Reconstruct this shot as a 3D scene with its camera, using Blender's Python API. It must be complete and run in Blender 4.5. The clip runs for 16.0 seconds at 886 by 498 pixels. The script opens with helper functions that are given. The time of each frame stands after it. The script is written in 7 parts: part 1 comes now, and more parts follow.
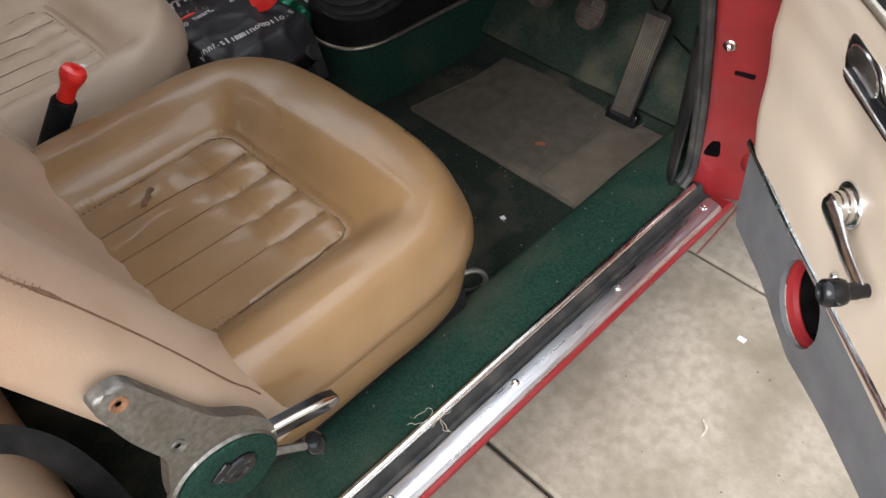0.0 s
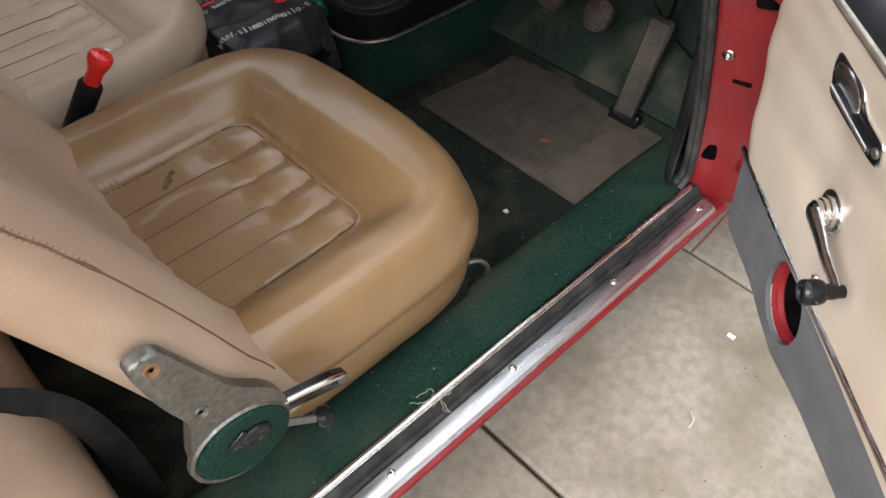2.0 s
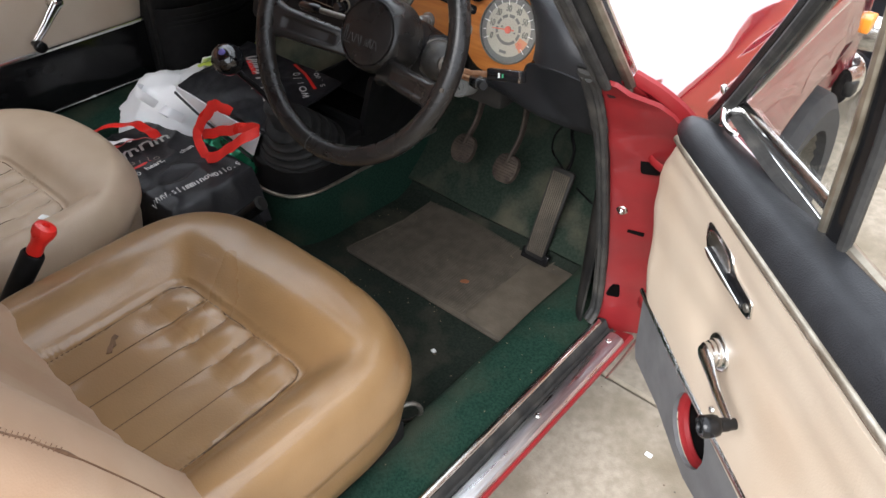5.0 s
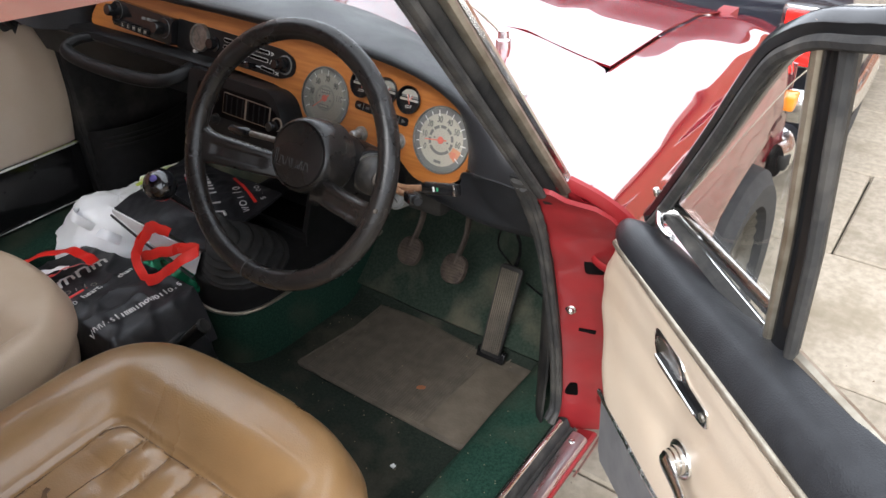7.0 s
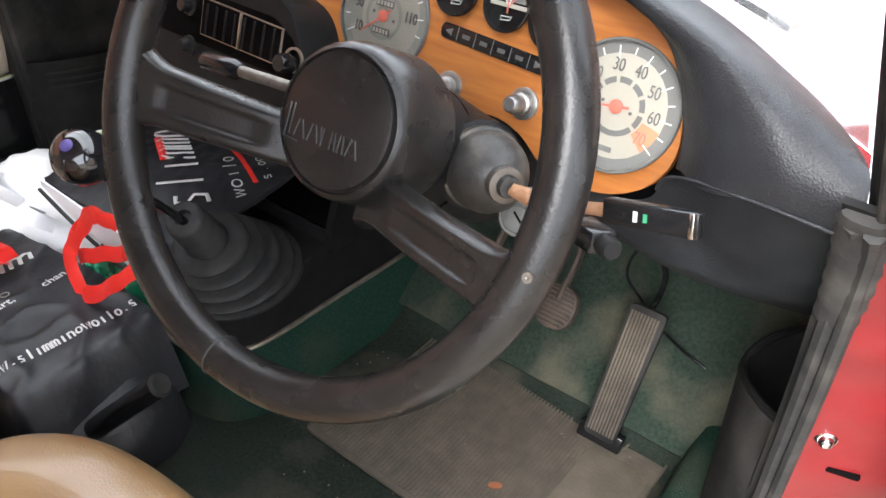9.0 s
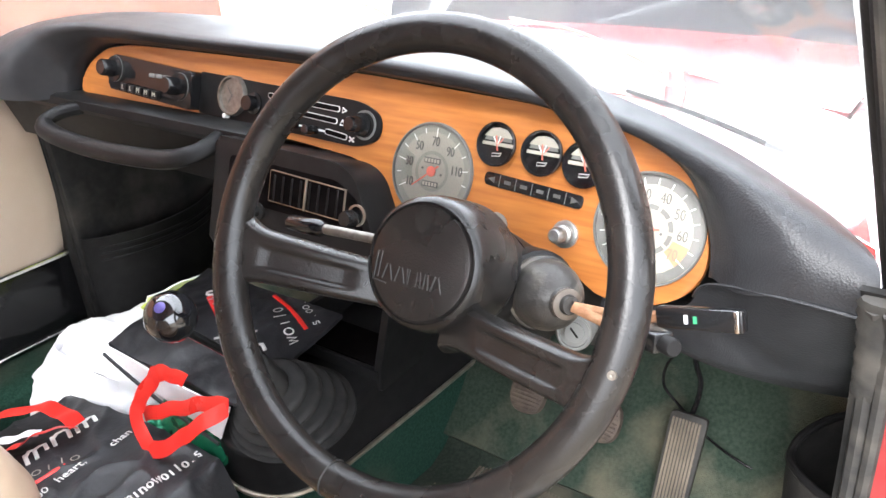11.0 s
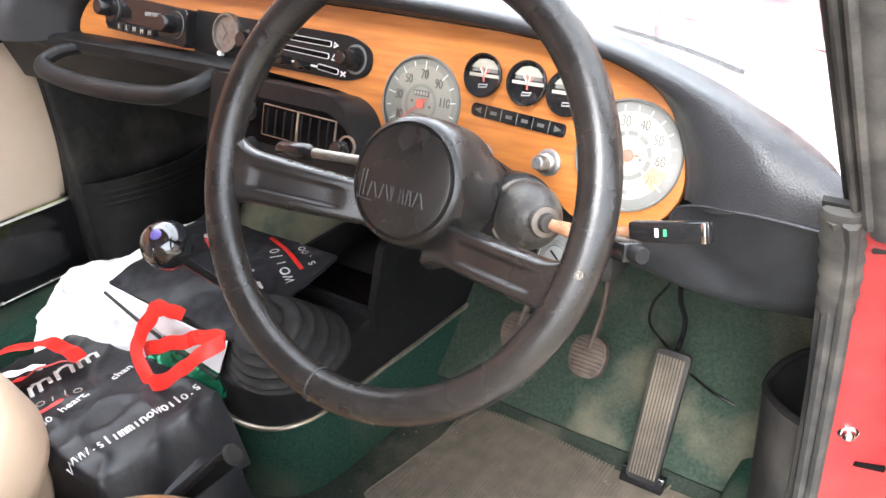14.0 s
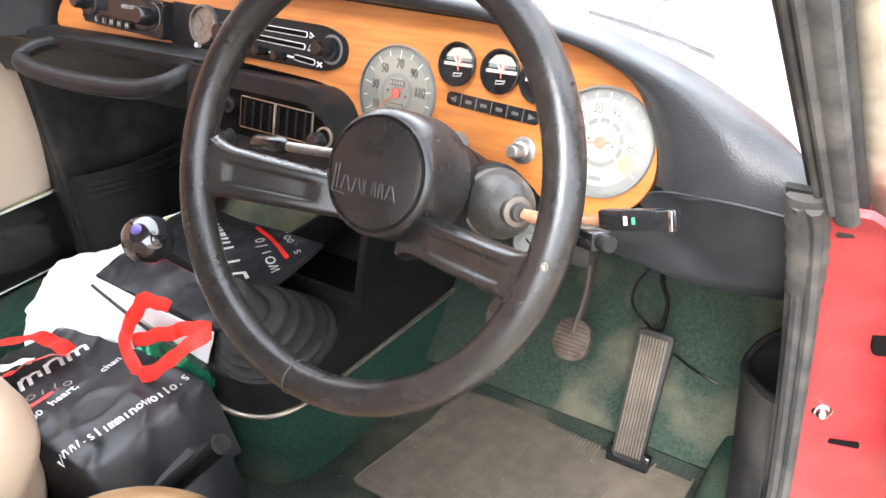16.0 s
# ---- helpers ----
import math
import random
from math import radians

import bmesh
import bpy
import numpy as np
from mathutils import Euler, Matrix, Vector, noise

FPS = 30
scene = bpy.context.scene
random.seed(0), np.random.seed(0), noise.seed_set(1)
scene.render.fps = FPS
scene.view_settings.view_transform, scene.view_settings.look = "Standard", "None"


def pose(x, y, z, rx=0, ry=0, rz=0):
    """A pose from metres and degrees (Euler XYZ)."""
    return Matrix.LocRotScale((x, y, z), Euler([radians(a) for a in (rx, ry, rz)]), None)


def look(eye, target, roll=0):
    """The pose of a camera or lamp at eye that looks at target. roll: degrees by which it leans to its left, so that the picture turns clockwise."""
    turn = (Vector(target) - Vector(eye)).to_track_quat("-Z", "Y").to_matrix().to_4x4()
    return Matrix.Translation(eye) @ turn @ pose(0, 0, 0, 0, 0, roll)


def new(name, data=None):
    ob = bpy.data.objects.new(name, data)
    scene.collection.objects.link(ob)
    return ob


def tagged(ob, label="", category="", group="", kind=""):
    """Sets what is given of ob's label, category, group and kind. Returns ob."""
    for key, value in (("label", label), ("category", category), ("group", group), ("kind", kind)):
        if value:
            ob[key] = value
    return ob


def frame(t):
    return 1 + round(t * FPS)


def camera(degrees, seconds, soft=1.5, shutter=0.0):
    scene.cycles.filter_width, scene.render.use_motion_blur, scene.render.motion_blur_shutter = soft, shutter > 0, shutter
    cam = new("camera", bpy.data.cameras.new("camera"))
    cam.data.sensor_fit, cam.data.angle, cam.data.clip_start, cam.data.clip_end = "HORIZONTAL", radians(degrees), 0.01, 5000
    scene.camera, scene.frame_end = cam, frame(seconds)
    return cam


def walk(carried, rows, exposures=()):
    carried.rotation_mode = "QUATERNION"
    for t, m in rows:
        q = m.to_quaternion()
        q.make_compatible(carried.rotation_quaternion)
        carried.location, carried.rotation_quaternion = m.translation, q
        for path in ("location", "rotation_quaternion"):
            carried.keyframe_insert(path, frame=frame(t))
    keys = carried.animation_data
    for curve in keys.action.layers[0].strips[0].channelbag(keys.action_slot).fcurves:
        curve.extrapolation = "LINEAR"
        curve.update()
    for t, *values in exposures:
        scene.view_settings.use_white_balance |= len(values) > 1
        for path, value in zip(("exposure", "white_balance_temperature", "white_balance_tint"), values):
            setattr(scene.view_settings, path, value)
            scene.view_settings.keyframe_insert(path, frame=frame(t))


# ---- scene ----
# A parked red coupe with its driver's door open, seen from beside the door and then over the seat.
# x to the car's right, y ahead, z up; the paving is z = 0.
import mathutils.bvhtree

cam = camera(60.0, 16.0)
PATH = [
    (0, (0.999, -0.87, 1.179), (-0.019, 0.026, -0.291), -4.5),
    (0.5, (0.996, -0.905, 1.195), (0.088, 0.024, -0.325), 1.3),
    (1, (0.992, -0.919, 1.181), (0.044, -0.01, -0.327), 4.5),
    (1.5, (0.982, -0.913, 1.176), (0.048, -0.07, -0.378), 2.6),
    (2, (1.018, -0.899, 1.216), (0.016, -0.014, -0.272), -2.4),
    (2.5, (1.024, -0.907, 1.242), (0.025, 0.095, -0.171), -0.8),
    (3, (1.021, -0.922, 1.243), (0.056, 0.138, -0.152), 1.1),
    (5.5, (1.03, -0.936, 1.324), (0.023, 0.281, 0.098), 0.7),
    (6, (1.04, -0.937, 1.328), (-0.021, 0.284, 0.151), -0.9),
    (6.5, (1.038, -0.927, 1.337), (-0.042, 0.287, 0.17), -1.6),
    (7, (1.014, -0.882, 1.335), (0.03, 0.461, 0.228), -1.3),
    (7.5, (0.899, -0.672, 1.278), (-0.016, 0.677, 0.12), -3.4),
    (7.7, (0.864, -0.628, 1.278), (-0.03, 0.692, 0.07), -2.4),
    (8, (0.817, -0.591, 1.267), (-0.092, 0.681, 0.019), -3.3),
    (8.5, (0.711, -0.58, 1.208), (-0.27, 0.595, -0.08), -5.3),
    (9, (0.637, -0.558, 1.103), (-0.333, 0.725, -0.085), 1.6),
    (9.5, (0.634, -0.625, 1.126), (-0.453, 0.699, 0.093), -0.8),
    (10, (0.625, -0.635, 1.136), (-0.509, 0.741, 0.232), -2.7),
    (12.5, (0.67, -0.655, 1.138), (-0.37, 0.801, 0.245), -3.3),
    (13, (0.671, -0.645, 1.125), (-0.403, 0.786, 0.231), -3.6),
    (13.5, (0.669, -0.647, 1.125), (-0.398, 0.777, 0.212), -3.0),
    (14, (0.672, -0.663, 1.114), (-0.399, 0.728, 0.155), -3.5),
    (14.5, (0.681, -0.66, 1.117), (-0.379, 0.713, 0.12), -4.7),
    (15, (0.679, -0.652, 1.117), (-0.377, 0.717, 0.112), -4.6),
    (15.5, (0.688, -0.651, 1.118), (-0.368, 0.719, 0.114), -5.0),
    (16, (0.687, -0.654, 1.123), (-0.363, 0.721, 0.119), -4.6),
]
walk(cam, [(t, look(eye, target, roll)) for t, eye, target, roll in PATH],
     exposures=[(0.0, 0.02), (0.5, -0.22), (1.5, -0.22), (2.5, -0.04), (5.5, 0.18), (6.5, 0.22), (7.0, 0.2), (7.7, 0.03), (8.5, 0.35), (9.0, 1.25), (9.5, 1.95), (10.0, 1.85), (12.5, 1.85), (14.0, 2.1), (15.0, 2.25), (16.0, 2.25)])

# ---- sky and sun: bright overcast ----
world = bpy.data.worlds.new("overcast_sky")
scene.world = world
world.use_nodes = True
wn, wl = world.node_tree.nodes, world.node_tree.links
sky = wn.new("ShaderNodeTexSky")
sky.sky_type, sky.sun_disc = "NISHITA", False
sky.sun_elevation, sky.sun_rotation = radians(41), radians(173)
sky.dust_density, sky.ozone_density = 4.0, 0.5
cloud = wn.new("ShaderNodeMixRGB")
cloud.inputs["Fac"].default_value = 0.8
cloud.inputs["Color2"].default_value = (25.5, 27.0, 29.8, 1)
wl.new(sky.outputs[0], cloud.inputs["Color1"])
wl.new(cloud.outputs[0], wn["Background"].inputs["Color"])
wn["Background"].inputs["Strength"].default_value = 0.14
sun_data = bpy.data.lights.new("sun", "SUN")
sun_data.energy, sun_data.angle, sun_data.color = 5.0, radians(40), (0.985, 0.985, 1.0)
sun = new("sun", sun_data)
sun.matrix_world = look((0.4, -3.4, 3.0), (0.0, 0.0, 0.0))

# ---- materials ----
def surf(name, c1, c2=None, scale=30.0, rough=0.5, rough2=None, metal=0.0, bump=0.0, bscale=200.0, kind="noise", coat=0.0,
         stain=None, sscale=3.0, samount=0.5, spec=0.5, cior=1.5, stretch=(1, 1, 1), sheen=0.0, vary=0.0):
    """A surface: two tones of grain, wider stains, roughness that varies with the grain, and a fine relief."""
    m = bpy.data.materials.new(name)
    m.use_nodes = True
    n, l = m.node_tree.nodes, m.node_tree.links
    b = n["Principled BSDF"]
    b.inputs["Roughness"].default_value, b.inputs["Metallic"].default_value = rough, metal
    b.inputs["Specular IOR Level"].default_value = spec
    b.inputs["Coat Weight"].default_value, b.inputs["Coat Roughness"].default_value = coat, 0.04
    b.inputs["Sheen Weight"].default_value = sheen
    b.inputs["Coat IOR"].default_value = cior
    tc, mp = n.new("ShaderNodeTexCoord"), n.new("ShaderNodeMapping")
    mp.inputs["Scale"].default_value = stretch
    l.new(tc.outputs["Object"], mp.inputs["Vector"])
    if vary:
        l.new(n.new("ShaderNodeObjectInfo").outputs["Location"], mp.inputs["Location"])

    def tex(sc, detail=6.0, how="noise"):
        t = n.new("ShaderNodeTexVoronoi" if how == "voronoi" else "ShaderNodeTexNoise")
        t.inputs["Scale"].default_value = sc
        if how == "noise":
            t.inputs["Detail"].default_value = detail
        l.new(mp.outputs[0], t.inputs["Vector"])
        return t

    def ramp(src, lo, hi, a, c):
        r = n.new("ShaderNodeMapRange")
        r.inputs["From Min"].default_value, r.inputs["From Max"].default_value = lo, hi
        r.inputs["To Min"].default_value, r.inputs["To Max"].default_value = a, c
        l.new(src, r.inputs["Value"])
        return r.outputs[0]

    grain = tex(scale)
    mix = n.new("ShaderNodeMixRGB")
    mix.inputs["Color1"].default_value, mix.inputs["Color2"].default_value = (*c1, 1), (*(c2 or c1), 1)
    l.new(ramp(grain.outputs[0], 0.35, 0.65, 0.0, 1.0), mix.inputs["Fac"])
    out = mix.outputs[0]
    if stain:
        big = tex(sscale, 9.0)
        mx = n.new("ShaderNodeMixRGB")
        mx.inputs["Color2"].default_value = (*stain, 1)
        l.new(out, mx.inputs["Color1"])
        l.new(ramp(big.outputs[0], 0.48, 0.72, 0.0, samount), mx.inputs["Fac"])
        out = mx.outputs[0]
    if vary:
        oi, hs = n.new("ShaderNodeObjectInfo"), n.new("ShaderNodeHueSaturation")
        l.new(ramp(oi.outputs["Random"], 0.0, 1.0, 1.0 - vary, 1.0 + vary), hs.inputs["Value"])
        l.new(out, hs.inputs["Color"])
        out = hs.outputs[0]
    l.new(out, b.inputs["Base Color"])
    if rough2 is not None:
        l.new(ramp(tex(scale * 0.37, 5.0).outputs[0], 0.3, 0.7, rough, rough2), b.inputs["Roughness"])
    if bump:
        bp = n.new("ShaderNodeBump")
        bp.inputs["Strength"].default_value, bp.inputs["Distance"].default_value = bump, 0.002
        t = tex(bscale, 4.0, kind)
        l.new(t.outputs[0], bp.inputs["Height"])
        l.new(bp.outputs[0], b.inputs["Normal"])
    return m


def wood_mat(name):
    m = surf(name, (0.37, 0.135, 0.031), (0.265, 0.088, 0.019), 14.0, 0.32, 0.45, coat=0.35, stretch=(1.0, 9.0, 14.0), stain=(0.28, 0.088, 0.017), sscale=5.0, samount=0.5, bump=0.05, bscale=60.0)
    return m


def pane_mat(name, tint=(1, 1, 1), rough=0.0):
    m = bpy.data.materials.new(name)
    m.use_nodes = True
    b = m.node_tree.nodes["Principled BSDF"]
    b.inputs["Base Color"].default_value = (*tint, 1)
    b.inputs["Transmission Weight"].default_value = 1.0
    b.inputs["Roughness"].default_value, b.inputs["IOR"].default_value = rough, 1.45
    return m


M_SEAT = surf("tan_seat_vinyl", (0.245, 0.147, 0.067), (0.205, 0.120, 0.052), 9.0, 0.25, 0.38, coat=0.3, bump=0.10, bscale=420.0, kind="voronoi", stain=(0.22, 0.115, 0.042), sscale=4.0, samount=0.4)
M_BACK = surf("pale_seat_vinyl", (0.40, 0.29, 0.205), (0.35, 0.25, 0.17), 8.0, 0.34, 0.5, bump=0.12, bscale=420.0, kind="voronoi", stain=(0.30, 0.14, 0.06), sscale=3.2, samount=0.45)
M_PALE = surf("beige_seat_vinyl", (0.44, 0.335, 0.238), (0.40, 0.30, 0.208), 8.0, 0.38, 0.5, bump=0.12, bscale=420.0, kind="voronoi", stain=(0.33, 0.22, 0.13), sscale=4.0, samount=0.3)
M_CARD = surf("cream_door_vinyl", (0.54, 0.455, 0.36), (0.50, 0.415, 0.325), 6.0, 0.42, 0.56, bump=0.10, bscale=450.0, kind="voronoi", stain=(0.42, 0.28, 0.17), sscale=3.0, samount=0.35)
M_PEDAL = surf("brown_pedal_rubber", (0.036, 0.027, 0.022), (0.060, 0.046, 0.037), 90.0, 0.6, 0.75, spec=0.2, bump=0.4, bscale=260.0, stain=(0.11, 0.085, 0.065), sscale=30.0, samount=0.5)
M_HEEL = surf("worn_heel_pad", (0.118, 0.098, 0.074), (0.090, 0.074, 0.055), 30.0, 0.85, spec=0.2, bump=0.4, bscale=220.0, stain=(0.09, 0.075, 0.055), sscale=14.0, samount=0.6)
M_STITCH = surf("brown_thread", (0.10, 0.05, 0.025), (0.16, 0.09, 0.05), 80.0, 0.8)
M_GROOVE = surf("dark_seam", (0.075, 0.04, 0.018), (0.11, 0.06, 0.025), 60.0, 0.7)
M_CARPET = surf("green_carpet", (0.0065, 0.023, 0.0155), (0.016, 0.043, 0.030), 260.0, 0.95, bump=1.0, bscale=600.0, stain=(0.048, 0.055, 0.038), sscale=7.0, samount=0.8, spec=0.1)
M_DCARPET = surf("worn_dark_carpet", (0.011, 0.0165, 0.0125), (0.022, 0.028, 0.0215), 200.0, 0.95, bump=0.9, bscale=600.0, stain=(0.080, 0.071, 0.052), sscale=9.0, samount=0.85, spec=0.15)
M_TOE = surf("dusty_toe_carpet", (0.0165, 0.027, 0.0195), (0.031, 0.043, 0.032), 200.0, 0.95, bump=0.9, bscale=600.0, stain=(0.128, 0.113, 0.080), sscale=6.0, samount=0.95, spec=0.12)
M_CRUMB = surf("tan_crumb", (0.22, 0.18, 0.12), (0.14, 0.10, 0.06), 90.0, 0.9)
M_LINT = surf("pale_lint", (0.45, 0.42, 0.34), (0.3, 0.25, 0.18), 90.0, 0.9)
M_RUBMAT = surf("dusty_rubber_mat", (0.066, 0.054, 0.040), (0.096, 0.079, 0.059), 40.0, 0.8, bump=0.5, bscale=300.0, stain=(0.19, 0.155, 0.11), sscale=5.0, samount=0.6)
M_DASH = surf("black_dash_vinyl", (0.012, 0.0125, 0.014), (0.017, 0.018, 0.020), 40.0, 0.34, 0.46, spec=0.27, bump=0.16, bscale=650.0, kind="voronoi", stain=(0.030, 0.030, 0.032), sscale=6.0, samount=0.35)
M_RIM = surf("worn_black_rim", (0.0075, 0.0070, 0.0068), (0.0115, 0.0105, 0.0098), 50.0, 0.22, 0.32, spec=0.30, bump=0.12, bscale=700.0, stain=(0.024, 0.019, 0.014), sscale=7.0, samount=0.2)
M_PLAST = surf("black_plastic", (0.0075, 0.0073, 0.0075), (0.011, 0.0108, 0.0108), 50.0, 0.32, 0.46, spec=0.09, bump=0.10, bscale=500.0)
M_MATTE = surf("matt_black_rubber", (0.010, 0.010, 0.010), (0.016, 0.0157, 0.0155), 60.0, 0.5, 0.65, spec=0.12, bump=0.2, bscale=260.0, stain=(0.065, 0.06, 0.052), sscale=9.0, samount=0.5)
M_GAITER = surf("dusty_gaiter_rubber", (0.018, 0.018, 0.018), (0.030, 0.0295, 0.029), 60.0, 0.5, 0.65, spec=0.14, bump=0.12, bscale=300.0, stain=(0.05, 0.048, 0.044), sscale=12.0, samount=0.5)
M_SEAL = surf("worn_door_rubber", (0.017, 0.017, 0.017), (0.028, 0.0275, 0.026), 70.0, 0.55, 0.7, spec=0.3, bump=0.3, bscale=180.0, stain=(0.085, 0.078, 0.068), sscale=22.0, samount=0.6)
M_GLOSS = surf("gloss_black", (0.006, 0.006, 0.0065), (0.009, 0.009, 0.0095), 30.0, 0.12, 0.2, spec=0.3)
M_BALL = surf("polished_black_ball", (0.005, 0.005, 0.006), (0.007, 0.007, 0.008), 30.0, 0.06, 0.08, spec=0.5, coat=0.5)
M_CHROME = surf("pitted_chrome", (0.75, 0.75, 0.74), (0.62, 0.61, 0.59), 120.0, 0.10, 0.28, metal=1.0, bump=0.05, bscale=300.0)
M_STUD = surf("dull_zinc", (0.34, 0.335, 0.32), (0.25, 0.245, 0.235), 120.0, 0.3, 0.45, metal=0.9, bump=0.2, bscale=300.0)
M_ALLOY = surf("dull_alloy", (0.215, 0.203, 0.18), (0.145, 0.136, 0.12), 160.0, 0.35, 0.55, metal=0.85, bump=0.25, bscale=260.0, stain=(0.13, 0.11, 0.085), sscale=25.0, samount=0.6)
M_TREAD = surf("scuffed_aluminium", (0.66, 0.66, 0.67), (0.52, 0.52, 0.53), 60.0, 0.24, 0.42, metal=1.0, bump=0.08, bscale=150.0, stretch=(6, 0.5, 6), stain=(0.3, 0.28, 0.26), sscale=9.0, samount=0.4)
M_TRIM = surf("aged_steel_trim", (0.42, 0.38, 0.31), (0.30, 0.265, 0.21), 50.0, 0.32, 0.5, metal=0.9, bump=0.15, bscale=200.0, stain=(0.16, 0.13, 0.09), sscale=18.0, samount=0.6)
M_RUST = surf("brown_rust", (0.16, 0.07, 0.03), (0.24, 0.13, 0.07), 90.0, 0.85, bump=0.6, bscale=300.0)
M_PACK = surf("crumbling_brown_packing", (0.085, 0.058, 0.038), (0.13, 0.095, 0.065), 90.0, 0.9, bump=0.8, bscale=260.0, stain=(0.05, 0.045, 0.04), sscale=30.0, samount=0.8)
M_RED = surf("red_car_paint", (0.155, 0.006, 0.010), (0.14, 0.005, 0.009), 20.0, 0.45, 0.5, spec=0.05, coat=1.0, cior=3.3, bump=0.006, bscale=40.0)
M_REDIN = surf("dusty_red_paint", (0.19, 0.010, 0.012), (0.16, 0.008, 0.010), 25.0, 0.42, 0.6, spec=0.3, coat=0.12, stain=(0.18, 0.026, 0.026), sscale=12.0, samount=0.5, bump=0.04, bscale=160.0)
# Near-black that stands in for the shade inside holes, slots, joints and recesses.
M_RECESS_SHADE = surf("recess_shade_black", (0.003, 0.0025, 0.0025), (0.006, 0.005, 0.005), 40.0, 0.95, spec=0.0)
M_WOOD = wood_mat("orange_wood_veneer")
M_DIAL = surf("cream_dial", (0.285, 0.268, 0.225), (0.26, 0.245, 0.205), 30.0, 0.6)
M_DIALG = surf("grey_dial_ring", (0.105, 0.106, 0.100), (0.092, 0.093, 0.088), 30.0, 0.6)
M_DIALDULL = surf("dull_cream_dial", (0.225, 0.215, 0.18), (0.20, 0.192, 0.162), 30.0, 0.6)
M_SPEEDO = surf("grey_green_dial", (0.165, 0.165, 0.142), (0.148, 0.148, 0.128), 30.0, 0.6)
M_MARK = surf("white_marking", (0.60, 0.59, 0.56), (0.55, 0.54, 0.52), 30.0, 0.5)
M_BOOT = surf("perished_boot_rubber", (0.018, 0.017, 0.016), (0.030, 0.028, 0.026), 80.0, 0.38, 0.55, spec=0.35, bump=0.3, bscale=260.0, stain=(0.13, 0.11, 0.085), sscale=45.0, samount=0.55)
M_BOOTRING = surf("rusty_grey_ring", (0.055, 0.040, 0.030), (0.085, 0.070, 0.056), 90.0, 0.5, metal=0.2, bump=0.2, bscale=200.0)
M_SYMBOL = surf("dim_symbol", (0.075, 0.075, 0.07), (0.055, 0.055, 0.05), 30.0, 0.6)
M_INK = surf("dark_print", (0.06, 0.06, 0.06), (0.08, 0.08, 0.08), 30.0, 0.6)
M_NEEDLE = surf("red_needle", (0.50, 0.11, 0.075), (0.43, 0.09, 0.06), 30.0, 0.5)
M_DIALRED = surf("orange_red_band", (0.40, 0.17, 0.09), (0.36, 0.15, 0.08), 30.0, 0.6)
M_CUFF = surf("red_plastic_handle", (0.70, 0.025, 0.018), (0.62, 0.02, 0.015), 30.0, 0.25, 0.4)
M_BAGK = surf("black_carrier_plastic", (0.014, 0.014, 0.016), (0.02, 0.02, 0.022), 20.0, 0.34, 0.5, bump=0.35, bscale=90.0, spec=0.35)
M_BAGW = surf("white_carrier_plastic", (0.80, 0.80, 0.80), (0.76, 0.76, 0.77), 20.0, 0.4, 0.5, bump=0.3, bscale=30.0)
M_BAGY = surf("lime_carrier_plastic", (0.48, 0.58, 0.05), (0.42, 0.52, 0.05), 20.0, 0.4)
M_CAN = surf("green_foil", (0.012, 0.17, 0.085), (0.01, 0.13, 0.065), 25.0, 0.18, 0.3, metal=0.6, bump=0.3, bscale=30.0)
M_SLAB = surf("concrete_slab", (0.295, 0.252, 0.195), (0.22, 0.188, 0.142), 45.0, 0.9, bump=0.4, bscale=320.0, stain=(0.15, 0.122, 0.082), sscale=4.2, samount=1.0, vary=0.10)
M_SOIL = surf("dark_joint_soil", (0.05, 0.042, 0.032), (0.03, 0.026, 0.02), 60.0, 0.95, bump=0.8, bscale=120.0)
M_TYRE = surf("black_tyre", (0.022, 0.022, 0.023), (0.035, 0.034, 0.033), 40.0, 0.75, bump=0.3, bscale=120.0)
M_NAVY = surf("dark_blue_paint", (0.012, 0.014, 0.022), (0.016, 0.018, 0.026), 20.0, 0.3, coat=1.0, cior=1.9)
M_LAMPR = surf("red_lamp_lens", (0.65, 0.02, 0.015), (0.6, 0.02, 0.015), 30.0, 0.15, coat=0.6)
M_LAMPO = surf("amber_lamp_lens", (0.75, 0.25, 0.02), (0.7, 0.22, 0.02), 30.0, 0.15, coat=0.6)
M_BRICK = surf("orange_brick", (0.26, 0.105, 0.055), (0.20, 0.08, 0.042), 9.0, 0.9, bump=0.4, bscale=40.0, vary=0.15)
M_ROOF = surf("brown_roof_tile", (0.14, 0.075, 0.05), (0.11, 0.06, 0.04), 6.0, 0.9)
M_WHITE = surf("white_frame_paint", (0.78, 0.78, 0.76), (0.74, 0.74, 0.72), 12.0, 0.45)
M_GRASS = surf("distant_grass", (0.06, 0.09, 0.03), (0.09, 0.11, 0.045), 3.0, 0.95)
M_LEAF = surf("dry_leaf", (0.30, 0.10, 0.04), (0.22, 0.08, 0.03), 80.0, 0.8)
# Violet reflection on the gear knob, put into a colour.
M_KNOB_GLINT = surf("violet_knob_reflection", (0.13, 0.105, 0.30), (0.06, 0.05, 0.16), 60.0, 0.25)
M_GREEN = surf("green_marker", (0.03, 0.22, 0.10), (0.03, 0.19, 0.09), 30.0, 0.4)
M_GREY = surf("grey_board", (0.085, 0.085, 0.088), (0.11, 0.11, 0.112), 25.0, 0.75, bump=0.15, bscale=220.0)
M_PANE = pane_mat("window_glass", (0.97, 0.985, 0.975))
M_SCREEN = pane_mat("dusty_windscreen", (0.97, 0.985, 0.975))
M_SCREEN.node_tree.nodes["Principled BSDF"].inputs["Transmission Weight"].default_value = 0.92
M_LENS = pane_mat("dial_glass", (0.98, 0.98, 0.97))
